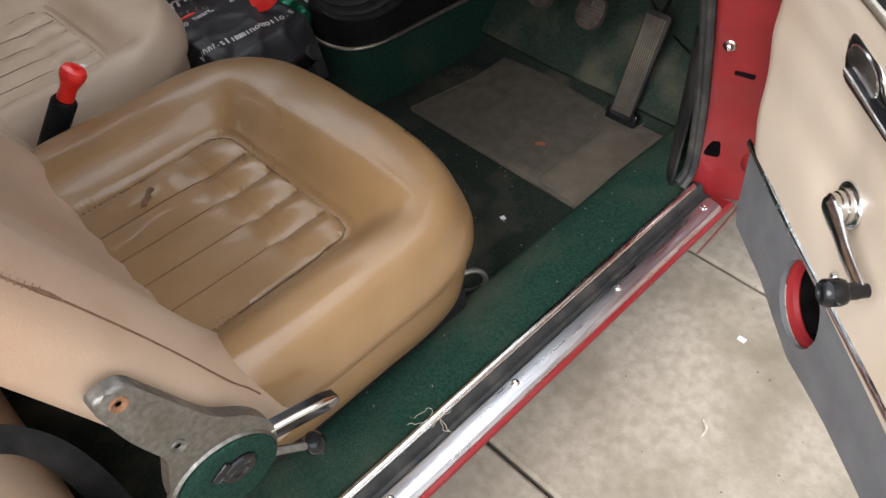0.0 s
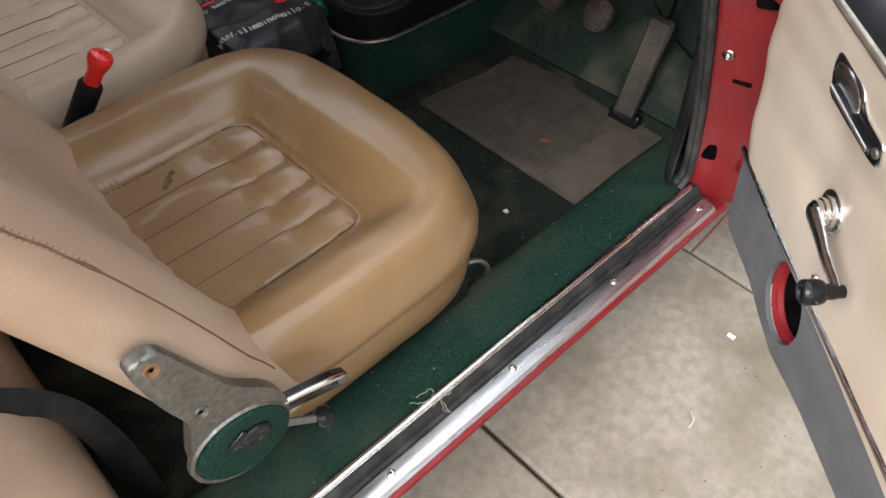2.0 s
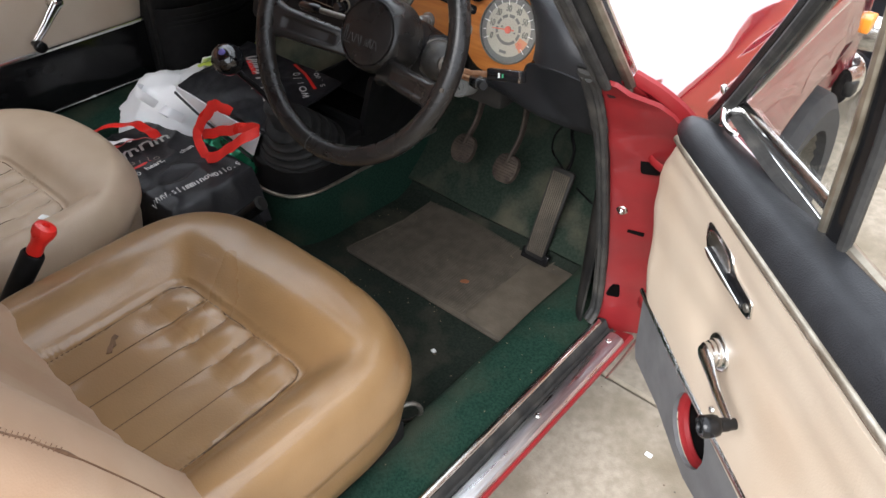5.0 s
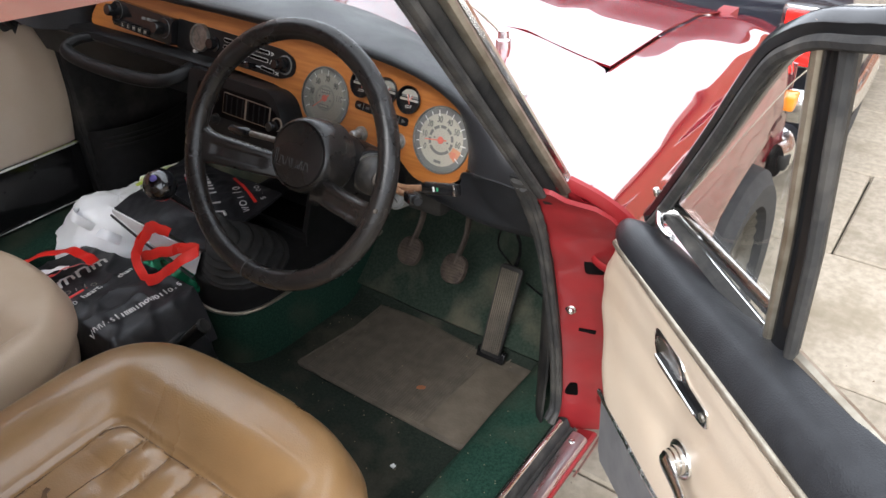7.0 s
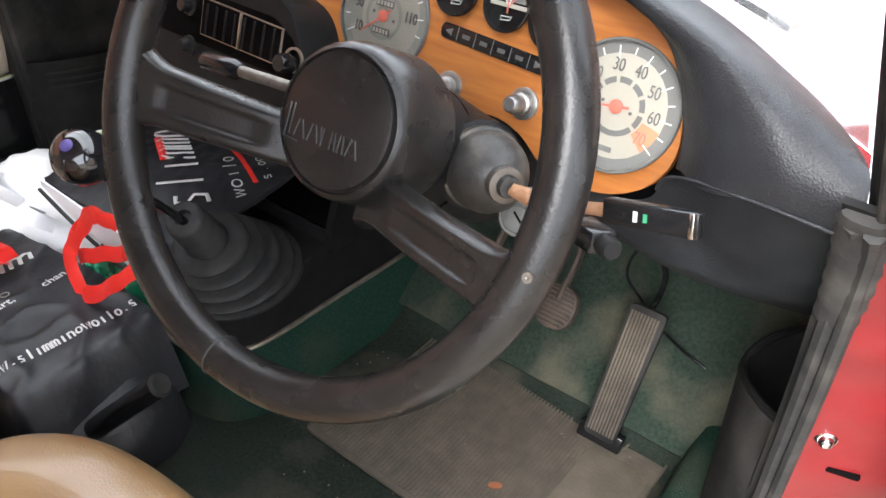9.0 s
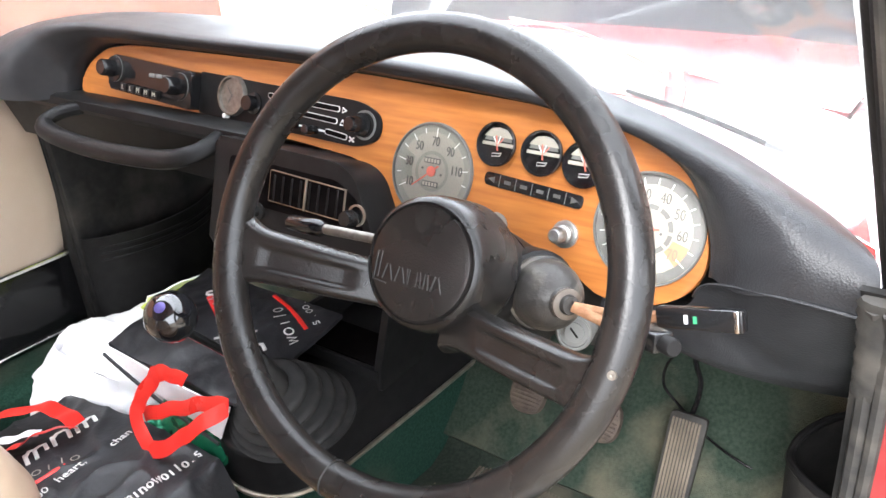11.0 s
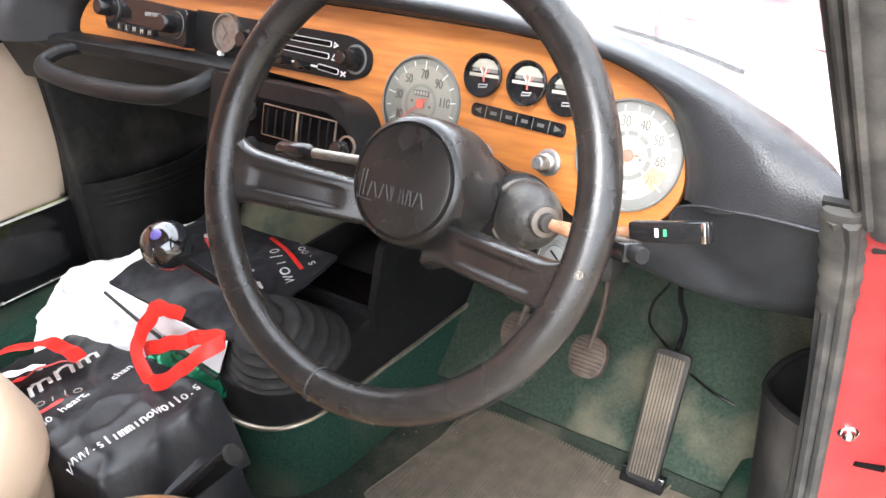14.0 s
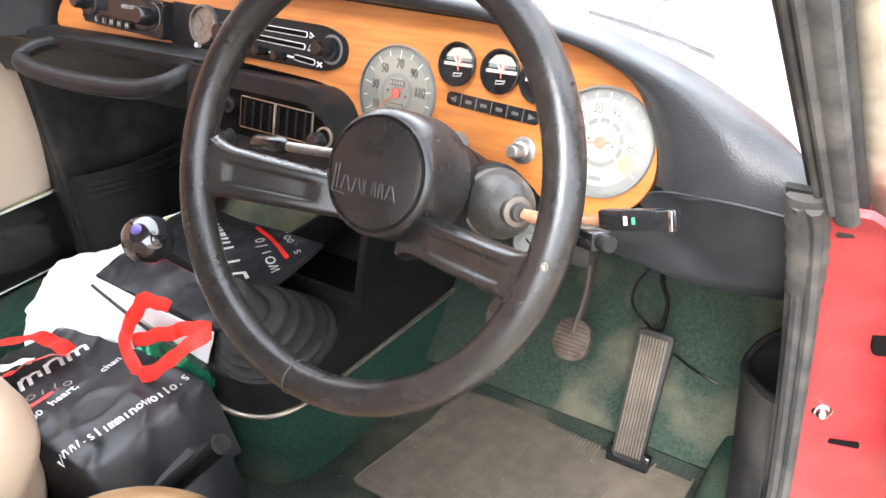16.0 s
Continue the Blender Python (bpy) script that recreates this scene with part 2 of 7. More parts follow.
M_LENS.node_tree.nodes["Principled BSDF"].inputs["IOR"].default_value = 1.07


# ---- shapes ----
def smooth_mesh(me, angle=38):
    for p in me.polygons:
        p.use_smooth = True
    me.set_sharp_from_angle(angle=radians(angle))


def thing(name, label, category, m=None, group="", kind=""):
    ob = tagged(new(name), label, category, group, kind)
    ob.empty_display_size = 0.05
    if m is not None:
        ob.matrix_world = m
    return ob


def part(name, bm, material, parent=None, label="", angle=38, normals=True):
    if normals:
        bmesh.ops.recalc_face_normals(bm, faces=bm.faces)
    me = bpy.data.meshes.new(name)
    bm.to_mesh(me)
    bm.free()
    me.materials.append(material)
    smooth_mesh(me, angle)
    ob = new(name, me)
    if parent is not None:
        ob.parent = parent
    return tagged(ob, label)


def merged(bm, extra):
    """Adds a bmesh to another (or stands alone)."""
    if bm is None:
        return extra
    tmp = bpy.data.meshes.new("tmp")
    extra.to_mesh(tmp)
    extra.free()
    bm.from_mesh(tmp)
    bpy.data.meshes.remove(tmp)
    return bm


def box(x0, x1, y0, y1, z0, z1, bev=0.0, m=None, seg=2, bm=None):
    own = bmesh.new()
    bmesh.ops.create_cube(own, size=1.0, matrix=Matrix.LocRotScale(((x0 + x1) / 2, (y0 + y1) / 2, (z0 + z1) / 2), None, (abs(x1 - x0), abs(y1 - y0), abs(z1 - z0))))
    if bev:
        bmesh.ops.bevel(own, geom=list(own.edges), offset=bev, segments=seg, profile=0.5, affect="EDGES")
    if m is not None:
        bmesh.ops.transform(own, matrix=m, verts=own.verts)
    return merged(bm, own)


def rounded(pts, r, n=5):
    """A closed outline with its corners rounded; r is one radius or one for each corner."""
    out, k = [], len(pts)
    for i, p in enumerate(pts):
        p, a, b = Vector(p), Vector(pts[i - 1]), Vector(pts[(i + 1) % k])
        rr = r[i] if isinstance(r, (list, tuple)) else r
        if rr <= 0:
            out.append(tuple(p))
            continue
        da, db = (a - p), (b - p)
        d = min(rr, da.length * 0.49, db.length * 0.49)
        s, e = p + da.normalized() * d, p + db.normalized() * d
        for j in range(n + 1):
            f = j / n
            out.append(tuple(s * (1 - f) ** 2 + p * 2 * f * (1 - f) + e * f * f))
    return out


def oval(cx, cy, rx, ry, n=32, power=2.0):
    out = []
    for i in range(n):
        a = 2 * math.pi * i / n
        c, s = math.cos(a), math.sin(a)
        out.append((cx + rx * math.copysign(abs(c) ** (2 / power), c), cy + ry * math.copysign(abs(s) ** (2 / power), s)))
    return out


def plate(outline, c0, c1, m=None, bev=0.0, bm=None, seg=2, both=False):
    """An outline (a, b) made solid between c0 and c1 along the third axis, its c1 rim bevelled; m takes it to its place."""
    own = bmesh.new()
    lo = [own.verts.new((a, b, c0)) for a, b in outline]
    hi = [own.verts.new((a, b, c1)) for a, b in outline]
    f0, f1 = own.faces.new(lo[::-1]), own.faces.new(hi)
    k = len(outline)
    for i in range(k):
        own.faces.new((lo[i], lo[(i + 1) % k], hi[(i + 1) % k], hi[i]))
    if bev:
        es = list(f1.edges) + (list(f0.edges) if both else [])
        bmesh.ops.bevel(own, geom=es, offset=bev, segments=seg, profile=0.5, affect="EDGES", clamp_overlap=True)
    if m is not None:
        bmesh.ops.transform(own, matrix=m, verts=own.verts)
    return merged(bm, own)


def spline(pts, n=8, closed=False):
    """A smooth way through the points."""
    ps = [Vector(p) for p in pts]
    k, out = len(ps), []
    for i in range(k if closed else k - 1):
        if closed:
            a, b, c, d = ps[i - 1], ps[i], ps[(i + 1) % k], ps[(i + 2) % k]
        else:
            b, c = ps[i], ps[i + 1]
            a, d = (ps[i - 1] if i else b * 2 - c), (ps[i + 2] if i + 2 < k else c * 2 - b)
        for j in range(n):
            t = j / n
            out.append(0.5 * ((2 * b) + (c - a) * t + (2 * a - 5 * b + 4 * c - d) * t * t + (3 * b - a - 3 * c + d) * t ** 3))
    if not closed:
        out.append(ps[-1])
    return out


def loft(rings, closed=True, caps=True, bm=None, ends=False):
    """Skin over rings of equal count. closed: each ring closes on itself; ends: the last ring meets the first."""
    bm = bm or bmesh.new()
    vs = [[bm.verts.new(p) for p in r] for r in rings]
    k, rows = len(rings[0]), len(rings)
    for i in range(rows if ends else rows - 1):
        a, b = vs[i], vs[(i + 1) % rows]
        for j in range(k if closed else k - 1):
            bm.faces.new((a[j], a[(j + 1) % k], b[(j + 1) % k], b[j]))
    if caps and closed and not ends:
        bm.faces.new(vs[0][::-1])
        bm.faces.new(vs[-1])
    return bm


def tube(pts, r, seg=10, closed=False, flat=(1.0, 1.0), up=(0, 0, 1), bm=None):
    """A round or flattened bar along the points; r is one radius or one for each point."""
    ps, rings = [Vector(p) for p in pts], []
    k = len(ps)
    u = None
    for i, p in enumerate(ps):
        d = (ps[(i + 1) % k] - ps[i - 1]) if closed else (ps[min(i + 1, k - 1)] - ps[max(i - 1, 0)])
        d.normalize()
        if u is None:
            u = Vector(up)
            if abs(u.dot(d)) > 0.95:
                u = Vector((1, 0, 0))
        u = (u - d * u.dot(d)).normalized()
        w = d.cross(u)
        rr = r[i] if isinstance(r, (list, tuple)) else r
        rings.append([p + (w * math.cos(a) * flat[0] + u * math.sin(a) * flat[1]) * rr for a in (2 * math.pi * j / seg for j in range(seg))])
    return loft(rings, True, not closed, bm, closed)


def lathe(profile, m=None, seg=28, bm=None):
    """A turned form: rows of (radius, height) about the local z axis."""
    own = bmesh.new()
    rings = []
    for r, h in profile:
        if r < 1e-6:
            rings.append([own.verts.new((0, 0, h))])
        else:
            rings.append([own.verts.new((r * math.cos(2 * math.pi * j / seg), r * math.sin(2 * math.pi * j / seg), h)) for j in range(seg)])
    for a, b in zip(rings, rings[1:]):
        for j in range(seg):
            q = [a[j % len(a)], a[(j + 1) % len(a)], b[(j + 1) % len(b)], b[j % len(b)]]
            q = list(dict.fromkeys(q))
            if len(q) > 2:
                own.faces.new(q)
    if m is not None:
        bmesh.ops.transform(own, matrix=m, verts=own.verts)
    return merged(bm, own)


def sheet(fn, nu, nv, thick=0.0, bm=None):
    """A surface fn(u, v) with u, v from 0 to 1; thick gives it a back."""
    bm = bm or bmesh.new()
    vs = [[bm.verts.new(fn(i / nu, j / nv)) for j in range(nv + 1)] for i in range(nu + 1)]
    for i in range(nu):
        for j in range(nv):
            bm.faces.new((vs[i][j], vs[i + 1][j], vs[i + 1][j + 1], vs[i][j + 1]))
    if thick:
        bmesh.ops.recalc_face_normals(bm, faces=bm.faces)
        bmesh.ops.solidify(bm, geom=list(bm.faces), thickness=thick)
    return bm


def axes(o, a, b, c):
    """The pose whose local x, y, z lie along a, b, c, at o."""
    a, b, c = Vector(a).normalized(), Vector(b).normalized(), Vector(c).normalized()
    return Matrix(((a.x, b.x, c.x, o[0]), (a.y, b.y, c.y, o[1]), (a.z, b.z, c.z, o[2]), (0, 0, 0, 1)))


def facing(o, d, up=(0, 0, 1)):
    """The pose at o whose local z axis points along d."""
    d = Vector(d).normalized()
    a = Vector(up).cross(d)
    a = a.normalized() if a.length > 1e-4 else Vector((1, 0, 0))
    return axes(o, a, d.cross(a), d)


def letters(text, size, m, depth=0.0004):
    """Flat lettering as a bmesh."""
    cu = bpy.data.curves.new("lettering", "FONT")
    cu.body, cu.size, cu.align_x, cu.align_y, cu.extrude = text, size, "CENTER", "CENTER", depth
    ob = bpy.data.objects.new("lettering", cu)
    scene.collection.objects.link(ob)
    bpy.context.view_layer.update()
    me = bpy.data.meshes.new_from_object(ob.evaluated_get(bpy.context.evaluated_depsgraph_get()))
    bm = bmesh.new()
    bm.from_mesh(me)
    bmesh.ops.transform(bm, matrix=m, verts=bm.verts)
    bpy.data.objects.remove(ob)
    bpy.data.curves.remove(cu)
    bpy.data.meshes.remove(me)
    return bm


def lerp(a, b, f):
    return a + (b - a) * f


def table(x, rows):
    """Values read from rows (x, v1, v2, ...) by straight lines between them."""
    if x <= rows[0][0]:
        return rows[0][1:]
    for p, q in zip(rows, rows[1:]):
        if x <= q[0]:
            f = (x - p[0]) / (q[0] - p[0])
            f = f * f * (3 - 2 * f) * 0.5 + f * 0.5
            return tuple(lerp(u, v, f) for u, v in zip(p[1:], q[1:]))
    return rows[-1][1:]


# ---- ground: paving slabs 0.6 m wide in running bond ----
ground = tagged(part("ground", box(-60, 60, -60, 60, -0.5, -0.030), M_SOIL), "paved yard of pale concrete slabs with dark joints", "ground", kind="structure")
far_grass = tagged(part("lawn", box(-58, 58, 9.5, 58, -0.028, -0.012), M_GRASS), "rough grass beyond the paved yard", "lawn", kind="structure")
SLABS = []
for j in range(3):
    bm = box(-0.2965, 0.2965, -0.2965, 0.2965, -0.035, 0.0, 0.006, seg=1)
    me = bpy.data.meshes.new("slab")
    bm.to_mesh(me)
    bm.free()
    me.materials.append(M_SLAB)
    SLABS.append(me)
rnd = random.Random(7)


def lay_slabs():
    for row in range(-4, 15):
        for col in range(-3, 10):
            ob = new("slab", SLABS[rnd.randrange(3)])
            x = 0.83 + 0.3 + 0.6 * col - 1.2 + (0.3 if row % 2 == 0 else 0.0)
            ob.matrix_world = pose(x, -0.11 + 0.6 * row, rnd.uniform(-0.002, 0.0), rnd.uniform(-0.25, 0.25), rnd.uniform(-0.25, 0.25), rnd.choice((0, 90, 180, 270)) + rnd.uniform(-0.3, 0.3))
            ob.parent = ground


bm = bmesh.new()
for row in range(-12, 24):
    for col in range(-14, 20):
        x = 0.83 + 0.3 + 0.6 * col - 1.2 + (0.3 if row % 2 == 0 else 0.0)
        if not (-4 <= row < 15 and -3 <= col < 10):
            box(x - 0.2965, x + 0.2965, -0.11 + 0.6 * row - 0.2965, -0.11 + 0.6 * row + 0.2965, -0.035, rnd.uniform(-0.002, 0.0), bm=bm)
tagged(part("slab_field", bm, M_SLAB, ground), kind="stuff")
bm = bmesh.new()
for k in range(120):
    x, y, r = rnd.uniform(0.5, 1.5), rnd.uniform(-0.8, 0.5), rnd.uniform(0.0005, 0.0016)
    lathe([(0, r * 0.9), (r * 0.8, r * 0.5), (r, 0), (0, -0.001)], pose(x, y, 0.0005, 0, 0, rnd.uniform(0, 360)), 5, bm)
tagged(part("grit", bm, M_SOIL), "dark specks of grit scattered on the paving", "grit", kind="stuff")
bm = tube(spline([(0.790, -0.128, 0.002), (0.803, -0.140, 0.003), (0.806, -0.160, 0.002)]), [0.0008] + [0.0028] * 7 + [0.0022] * 8 + [0.0006], 6, flat=(1, 0.5))
tagged(part("curled_leaf", bm, M_LINT), "small pale curled leaf lying on the paving", "leaf")
tagged(part("paper_scrap", box(0.742, 0.757, 0.056, 0.066, 0.0005, 0.003, 0.001, pose(0, 0, 0, 0, 0, 0)), M_WHITE), "small white scrap lying on the paving", "scrap")


bm = bmesh.new()
r3 = random.Random(11)
for k in range(420):
    x, y = r3.uniform(0.80, 2.6), r3.uniform(-1.9, 0.9)
    if k % 3 == 0:
        y = -0.11 - 0.3 + 0.6 * r3.randrange(-2, 3) + r3.gauss(0, 0.02)
    s_ = r3.uniform(0.0010, 0.0030) * (1.7 if k % 19 == 0 else 1.0)
    box(-s_, s_, -s_ * r3.uniform(0.4, 1.4), s_ * 0.7, 0, s_ * 0.5, 0, pose(x, y, 0.0, r3.uniform(-15, 15), 0, r3.uniform(0, 180)), bm=bm)
tagged(part("yard_litter", bm, M_PACK), "brown specks of leaf and grit on the paving", "litter", kind="stuff")


# ---- the house across the yard, which the paint mirrors ----
def build_house():
    house = thing("house", "orange brick house with white window frames", "house", pose(6.5, 7.15, 0, 0, 0, 60))
    part("wall", box(0, 6, -7, 7, 0, 5.7), M_BRICK, house)
    bm = bmesh.new()
    plate([(-0.35, 5.7), (6.35, 5.7), (3.0, 8.0)], -7.4, 7.4, axes((0, 0, 0), (1, 0, 0), (0, 0, 1), (0, -1, 0)), bm=bm)
    part("roof", bm, M_ROOF, house)
    for y, z, w, h in ((-4.5, 1.0, 1.8, 1.2), (-1.2, 1.0, 1.5, 1.2), (3.2, 1.0, 2.0, 1.2), (-4.3, 3.4, 1.6, 1.1), (0.0, 3.4, 1.2, 1.1), (3.4, 3.4, 1.7, 1.1)):
        win = part("window", box(-0.06, 0.02, y - w / 2, y + w / 2, z, z + h, 0.01), M_WHITE, house)
        for k in (-1, 1):
            part("pane", box(-0.075, -0.05, y + k * w / 4 - w / 4 + 0.05, y + k * w / 4 + w / 4 - 0.05, z + 0.06, z + h - 0.06), M_GLOSS, win)
    door = part("front_door", box(-0.06, 0.02, 0.6, 1.55, 0, 2.05, 0.01), M_WHITE, house)
    part("door_panel", box(-0.075, -0.05, 0.75, 1.4, 0.15, 1.85, 0.01), M_GREY, door)


build_house()
# Added out of view: this wall cuts the skylight on the passenger side.
light_block_wall = thing("light_block_wall", "unseen brick wall added to hold back skylight from the left", "wall", kind="structure")
part("wall_body", box(-2.75, -2.55, -6.0, 1.9, -0.02, 2.7, 0.01), M_BRICK, light_block_wall)
part("coping", box(-2.80, -2.50, -6.0, 1.9, 2.70, 2.76, 0.01), M_SLAB, light_block_wall)


# ---- the car's shell ----
car = thing("coupe", "red two-door coupe body with black interior trim", "car")


EDGE = [(0.16, 0.0, 0.02), (0.33, -0.010, 0.03), (0.42, -0.018, 0.03), (0.50, -0.030, 0.02), (0.60, -0.050, 0.012), (0.70, -0.076, 0.008), (0.78, -0.105, 0.002), (0.85, -0.140, -0.005), (0.885, -0.165, -0.01), (0.91, -0.182, -0.01)]


def fender_ring(y, side=1, n=15):
    """One cross-section of the front wing, from the bonnet gap over the crown to its lower edge."""
    crown, inner, wide = table(y, [(-0.12, 0.872, 0.600, 0.742), (0.1, 0.874, 0.545, 0.748), (0.28, 0.872, 0.517, 0.750), (0.5, 0.868, 0.5185, 0.740), (0.7, 0.852, 0.5185, 0.722), (0.85, 0.822, 0.5185, 0.704), (0.95, 0.775, 0.52, 0.690), (1.0, 0.70, 0.53, 0.676)])
    low = 0.17
    if abs(y - 0.60) < 0.345:
        low = 0.30 + math.sqrt(0.345 ** 2 - (y - 0.60) ** 2)
    knots = [(inner, crown - 0.004), (lerp(inner, wide, 0.35), crown + 0.002), (wide - 0.068, crown - 0.012), (wide - 0.032, crown - 0.040), (wide - 0.010, crown - 0.095), (wide, crown - 0.18)]
    pts = spline([(side * x, y, z) for x, z in knots], 4)
    tail = [Vector((side * lerp(wide, wide - 0.11, (k / 8) ** 1.6), y, lerp(crown - 0.18, low, k / 8))) for k in range(1, 9)]
    if low > crown - 0.19:
        tail = [pts[-1] + Vector((0, 0, -0.001 * k)) for k in range(1, 9)]
    ring = pts + tail
    for p in ring:
        if p.z < 0.86:
            p.y = max(p.y, table(p.z, EDGE)[0] + 0.036)
    return ring


for side, nm in ((1, ""), (-1, "")):
    ys = [-0.12 + 0.028 * k for k in range(41)]
    bm = loft([fender_ring(y, side) for y in ys], False, False)
    bmesh.ops.recalc_face_normals(bm, faces=bm.faces)
    bm.normal_update()
    bmesh.ops.solidify(bm, geom=list(bm.faces), thickness=0.004)
    part("front_wing", bm, M_RED, car, angle=60)
# scuttle between windscreen and bonnet
def scuttle(u, v):
    x = lerp(-0.605, 0.605, u)
    y0, y1 = 0.19 - 0.75 * x * x, table(abs(x), [(0.0, 0.36), (0.30, 0.34), (0.50, 0.28), (0.605, 0.12)])[0]
    return (x, lerp(y0, y1, v) if abs(x) < 0.6 else lerp(-0.10, 0.12, v), 0.868 + 0.022 * (1 - (x / 0.6) ** 2) + 0.012 * (1 - v) * (1 - (x / 0.62) ** 2))


part("scuttle", sheet(scuttle, 40, 8, 0.004), M_RED, car, angle=60)


def bonnet_at(u, v):
    x = lerp(-0.5145, 0.5145, u)
    y = lerp(table(abs(x), [(0.0, 0.366), (0.30, 0.346), (0.51, 0.286)])[0], 1.0 - 0.06 * (x / 0.5) ** 2, v)
    fall = table(y, [(0.2, 0.0), (0.5, 0.004), (0.7, 0.020), (0.85, 0.050), (0.95, 0.097), (1.0, 0.17)])[0]
    return (x, y, 0.868 + 0.022 * (1 - (x / 0.6) ** 2) - fall + 0.010 * max(0.0, 1 - abs(abs(x) - 0.32) / 0.05) * 0.4)


part("bonnet", sheet(bonnet_at, 48, 24, 0.004), M_RED, car, "red bonnet mirroring the bright sky", angle=60)
part("nose_panel", sheet(lambda u, v: (lerp(-0.68, 0.68, u), 0.99 - 0.02 * (2 * u - 1) ** 2 + 0.03 * math.sin(math.pi * v), lerp(0.70, 0.25, v)), 16, 8, 0.004), M_RED, car)
for side in (1, -1):
    part("bonnet_gutter", box(side * 0.500, side * 0.535, 0.27, 0.93, 0.80, 0.815), M_REDIN, car)

# front wheels, bumper and side lamps
for side in (1, -1):
    wheel = part("road_wheel", lathe([(0.205, -0.075), (0.255, -0.08), (0.283, -0.062), (0.289, -0.03), (0.289, 0.03), (0.283, 0.062), (0.255, 0.08), (0.205, 0.075), (0.195, 0.02), (0.195, -0.02), (0.205, -0.075)], facing((side * 0.655, 0.60, 0.289), (side, 0, 0)), 40), M_TYRE, car, "black tyre on a steel rim")
    part("rim", lathe([(0, 0.01), (0.05, 0.012), (0.055, 0.03), (0.12, 0.038), (0.15, 0.02), (0.19, 0.03), (0.205, 0.062), (0.208, 0.05), (0.2, -0.05), (0, -0.05)], facing((side * 0.655, 0.60, 0.289), (side, 0, 0)), 32), M_ALLOY, wheel)
    lamp = part("indicator", box(side * 0.688, side * 0.722, 0.81, 0.86, 0.645, 0.680, 0.006), M_LAMPO, car, "small amber side lamp")
bm = tube(spline([(0.685, 0.95, 0.46), (0.695, 1.01, 0.46), (0.64, 1.07, 0.46), (0.40, 1.11, 0.46), (-0.40, 1.11, 0.46), (-0.64, 1.07, 0.46), (-0.695, 1.01, 0.46), (-0.685, 0.95, 0.46)], 6), 0.045, 12, flat=(0.5, 1.0))
bumper = part("bumper", bm, M_CHROME, car, "chrome front bumper")
for side in (1, -1):
    part("bumper_rubber", box(side * 0.690, side * 0.715, 0.94, 0.99, 0.44, 0.48, 0.008), M_MATTE, bumper)

# floor, toe board and bulkhead under dark carpet
FLOOR = [(-1.40, 0.285), (-0.30, 0.285), (0.09, 0.285), (0.13, 0.297), (0.19, 0.345), (0.28, 0.44), (0.36, 0.54), (0.41, 0.66), (0.42, 0.83)]


def floor_at(u, v):
    x = lerp(-0.66, 0.604, u)
    k = v * (len(FLOOR) - 1)
    i = min(int(k), len(FLOOR) - 2)
    y, z = (lerp(FLOOR[i][q], FLOOR[i + 1][q], k - i) for q in (0, 1))
    return (x, y, z + 0.004 * noise.noise(Vector((x * 7, y * 7, 0))))


part("toe_carpet", sheet(lambda u, v: floor_at(u, lerp(0.4, 1.0, v)), 40, 40, 0.02), M_TOE, car, "dusty green carpet on the toe board")
part("floor_carpet", sheet(lambda u, v: floor_at(u, 0.4 * v), 40, 40, 0.02), M_DCARPET, car, "worn dark green floor carpet full of dust and crumbs")

# driver's sill: carpet, bead, rubber channel, tread plate, red outer sill
Y0, Y1 = -1.12, -0.015


def along(section, y0=Y0, y1=Y1, n=2):
    return loft([[(x, lerp(y0, y1, k / n), z) for x, z in section] for k in range(n + 1)])


def sill_carpet_ring(y):
    w = 0.003 * noise.noise(Vector((0, y * 9, 3)))
    return [(x + (w if x < 0.55 else 0), y, z + (0.0015 * noise.noise(Vector((x * 40, y * 14, 1))))) for x, z in ((0.505, 0.27), (0.508, 0.335), (0.514, 0.352), (0.526, 0.361), (0.55, 0.364), (0.58, 0.364), (0.605, 0.364), (0.614, 0.360), (0.616, 0.27))]


part("sill_carpet", loft([sill_carpet_ring(lerp(-1.3, 0.17, k / 80)) for k in range(81)]), M_CARPET, car, "green carpet strip along the sill with lint in it")
part("sill_bead", tube([(0.626, Y0, 0.370), (0.626, -0.03, 0.370)], 0.0065, 12), M_CHROME, car, "bright metal bead along the sill")
part("sill_seal", along([(0.615, 0.33), (0.616, 0.364), (0.622, 0.366), (0.632, 0.369), (0.636, 0.362), (0.640, 0.353), (0.646, 0.351), (0.648, 0.358), (0.650, 0.352), (0.650, 0.33)]), M_SEAL, car, "worn black rubber channel")
tread = part("tread_plate", along([(0.648, 0.340), (0.649, 0.357), (0.652, 0.361), (0.660, 0.362), (0.668, 0.3615), (0.671, 0.3595), (0.674, 0.3595), (0.678, 0.355), (0.678, 0.340)], Y0, -0.028), M_TREAD, car, "scuffed aluminium tread plate fixed with screws")
for k in range(6):
    sm = pose(0.660, -0.05 - 0.21 * k, 0.3615)
    screw = part("screw", lathe([(0.0058, -0.001), (0.0056, 0.0012), (0.004, 0.0024), (0.0022, 0.0026), (0.002, 0.0016), (0, 0.0015)], sm, 16), M_CHROME, tread)
part("outer_sill", along([(0.56, 0.16), (0.650, 0.342), (0.677, 0.350), (0.682, 0.348), (0.6835, 0.344), (0.682, 0.339), (0.66, 0.30), (0.61, 0.20), (0.58, 0.16)], -1.3, 0.0, 2), M_REDIN, car, "red painted sill below the tread plate")

# driver's side front pillar: red shut face with bolts, slots and hinge arms


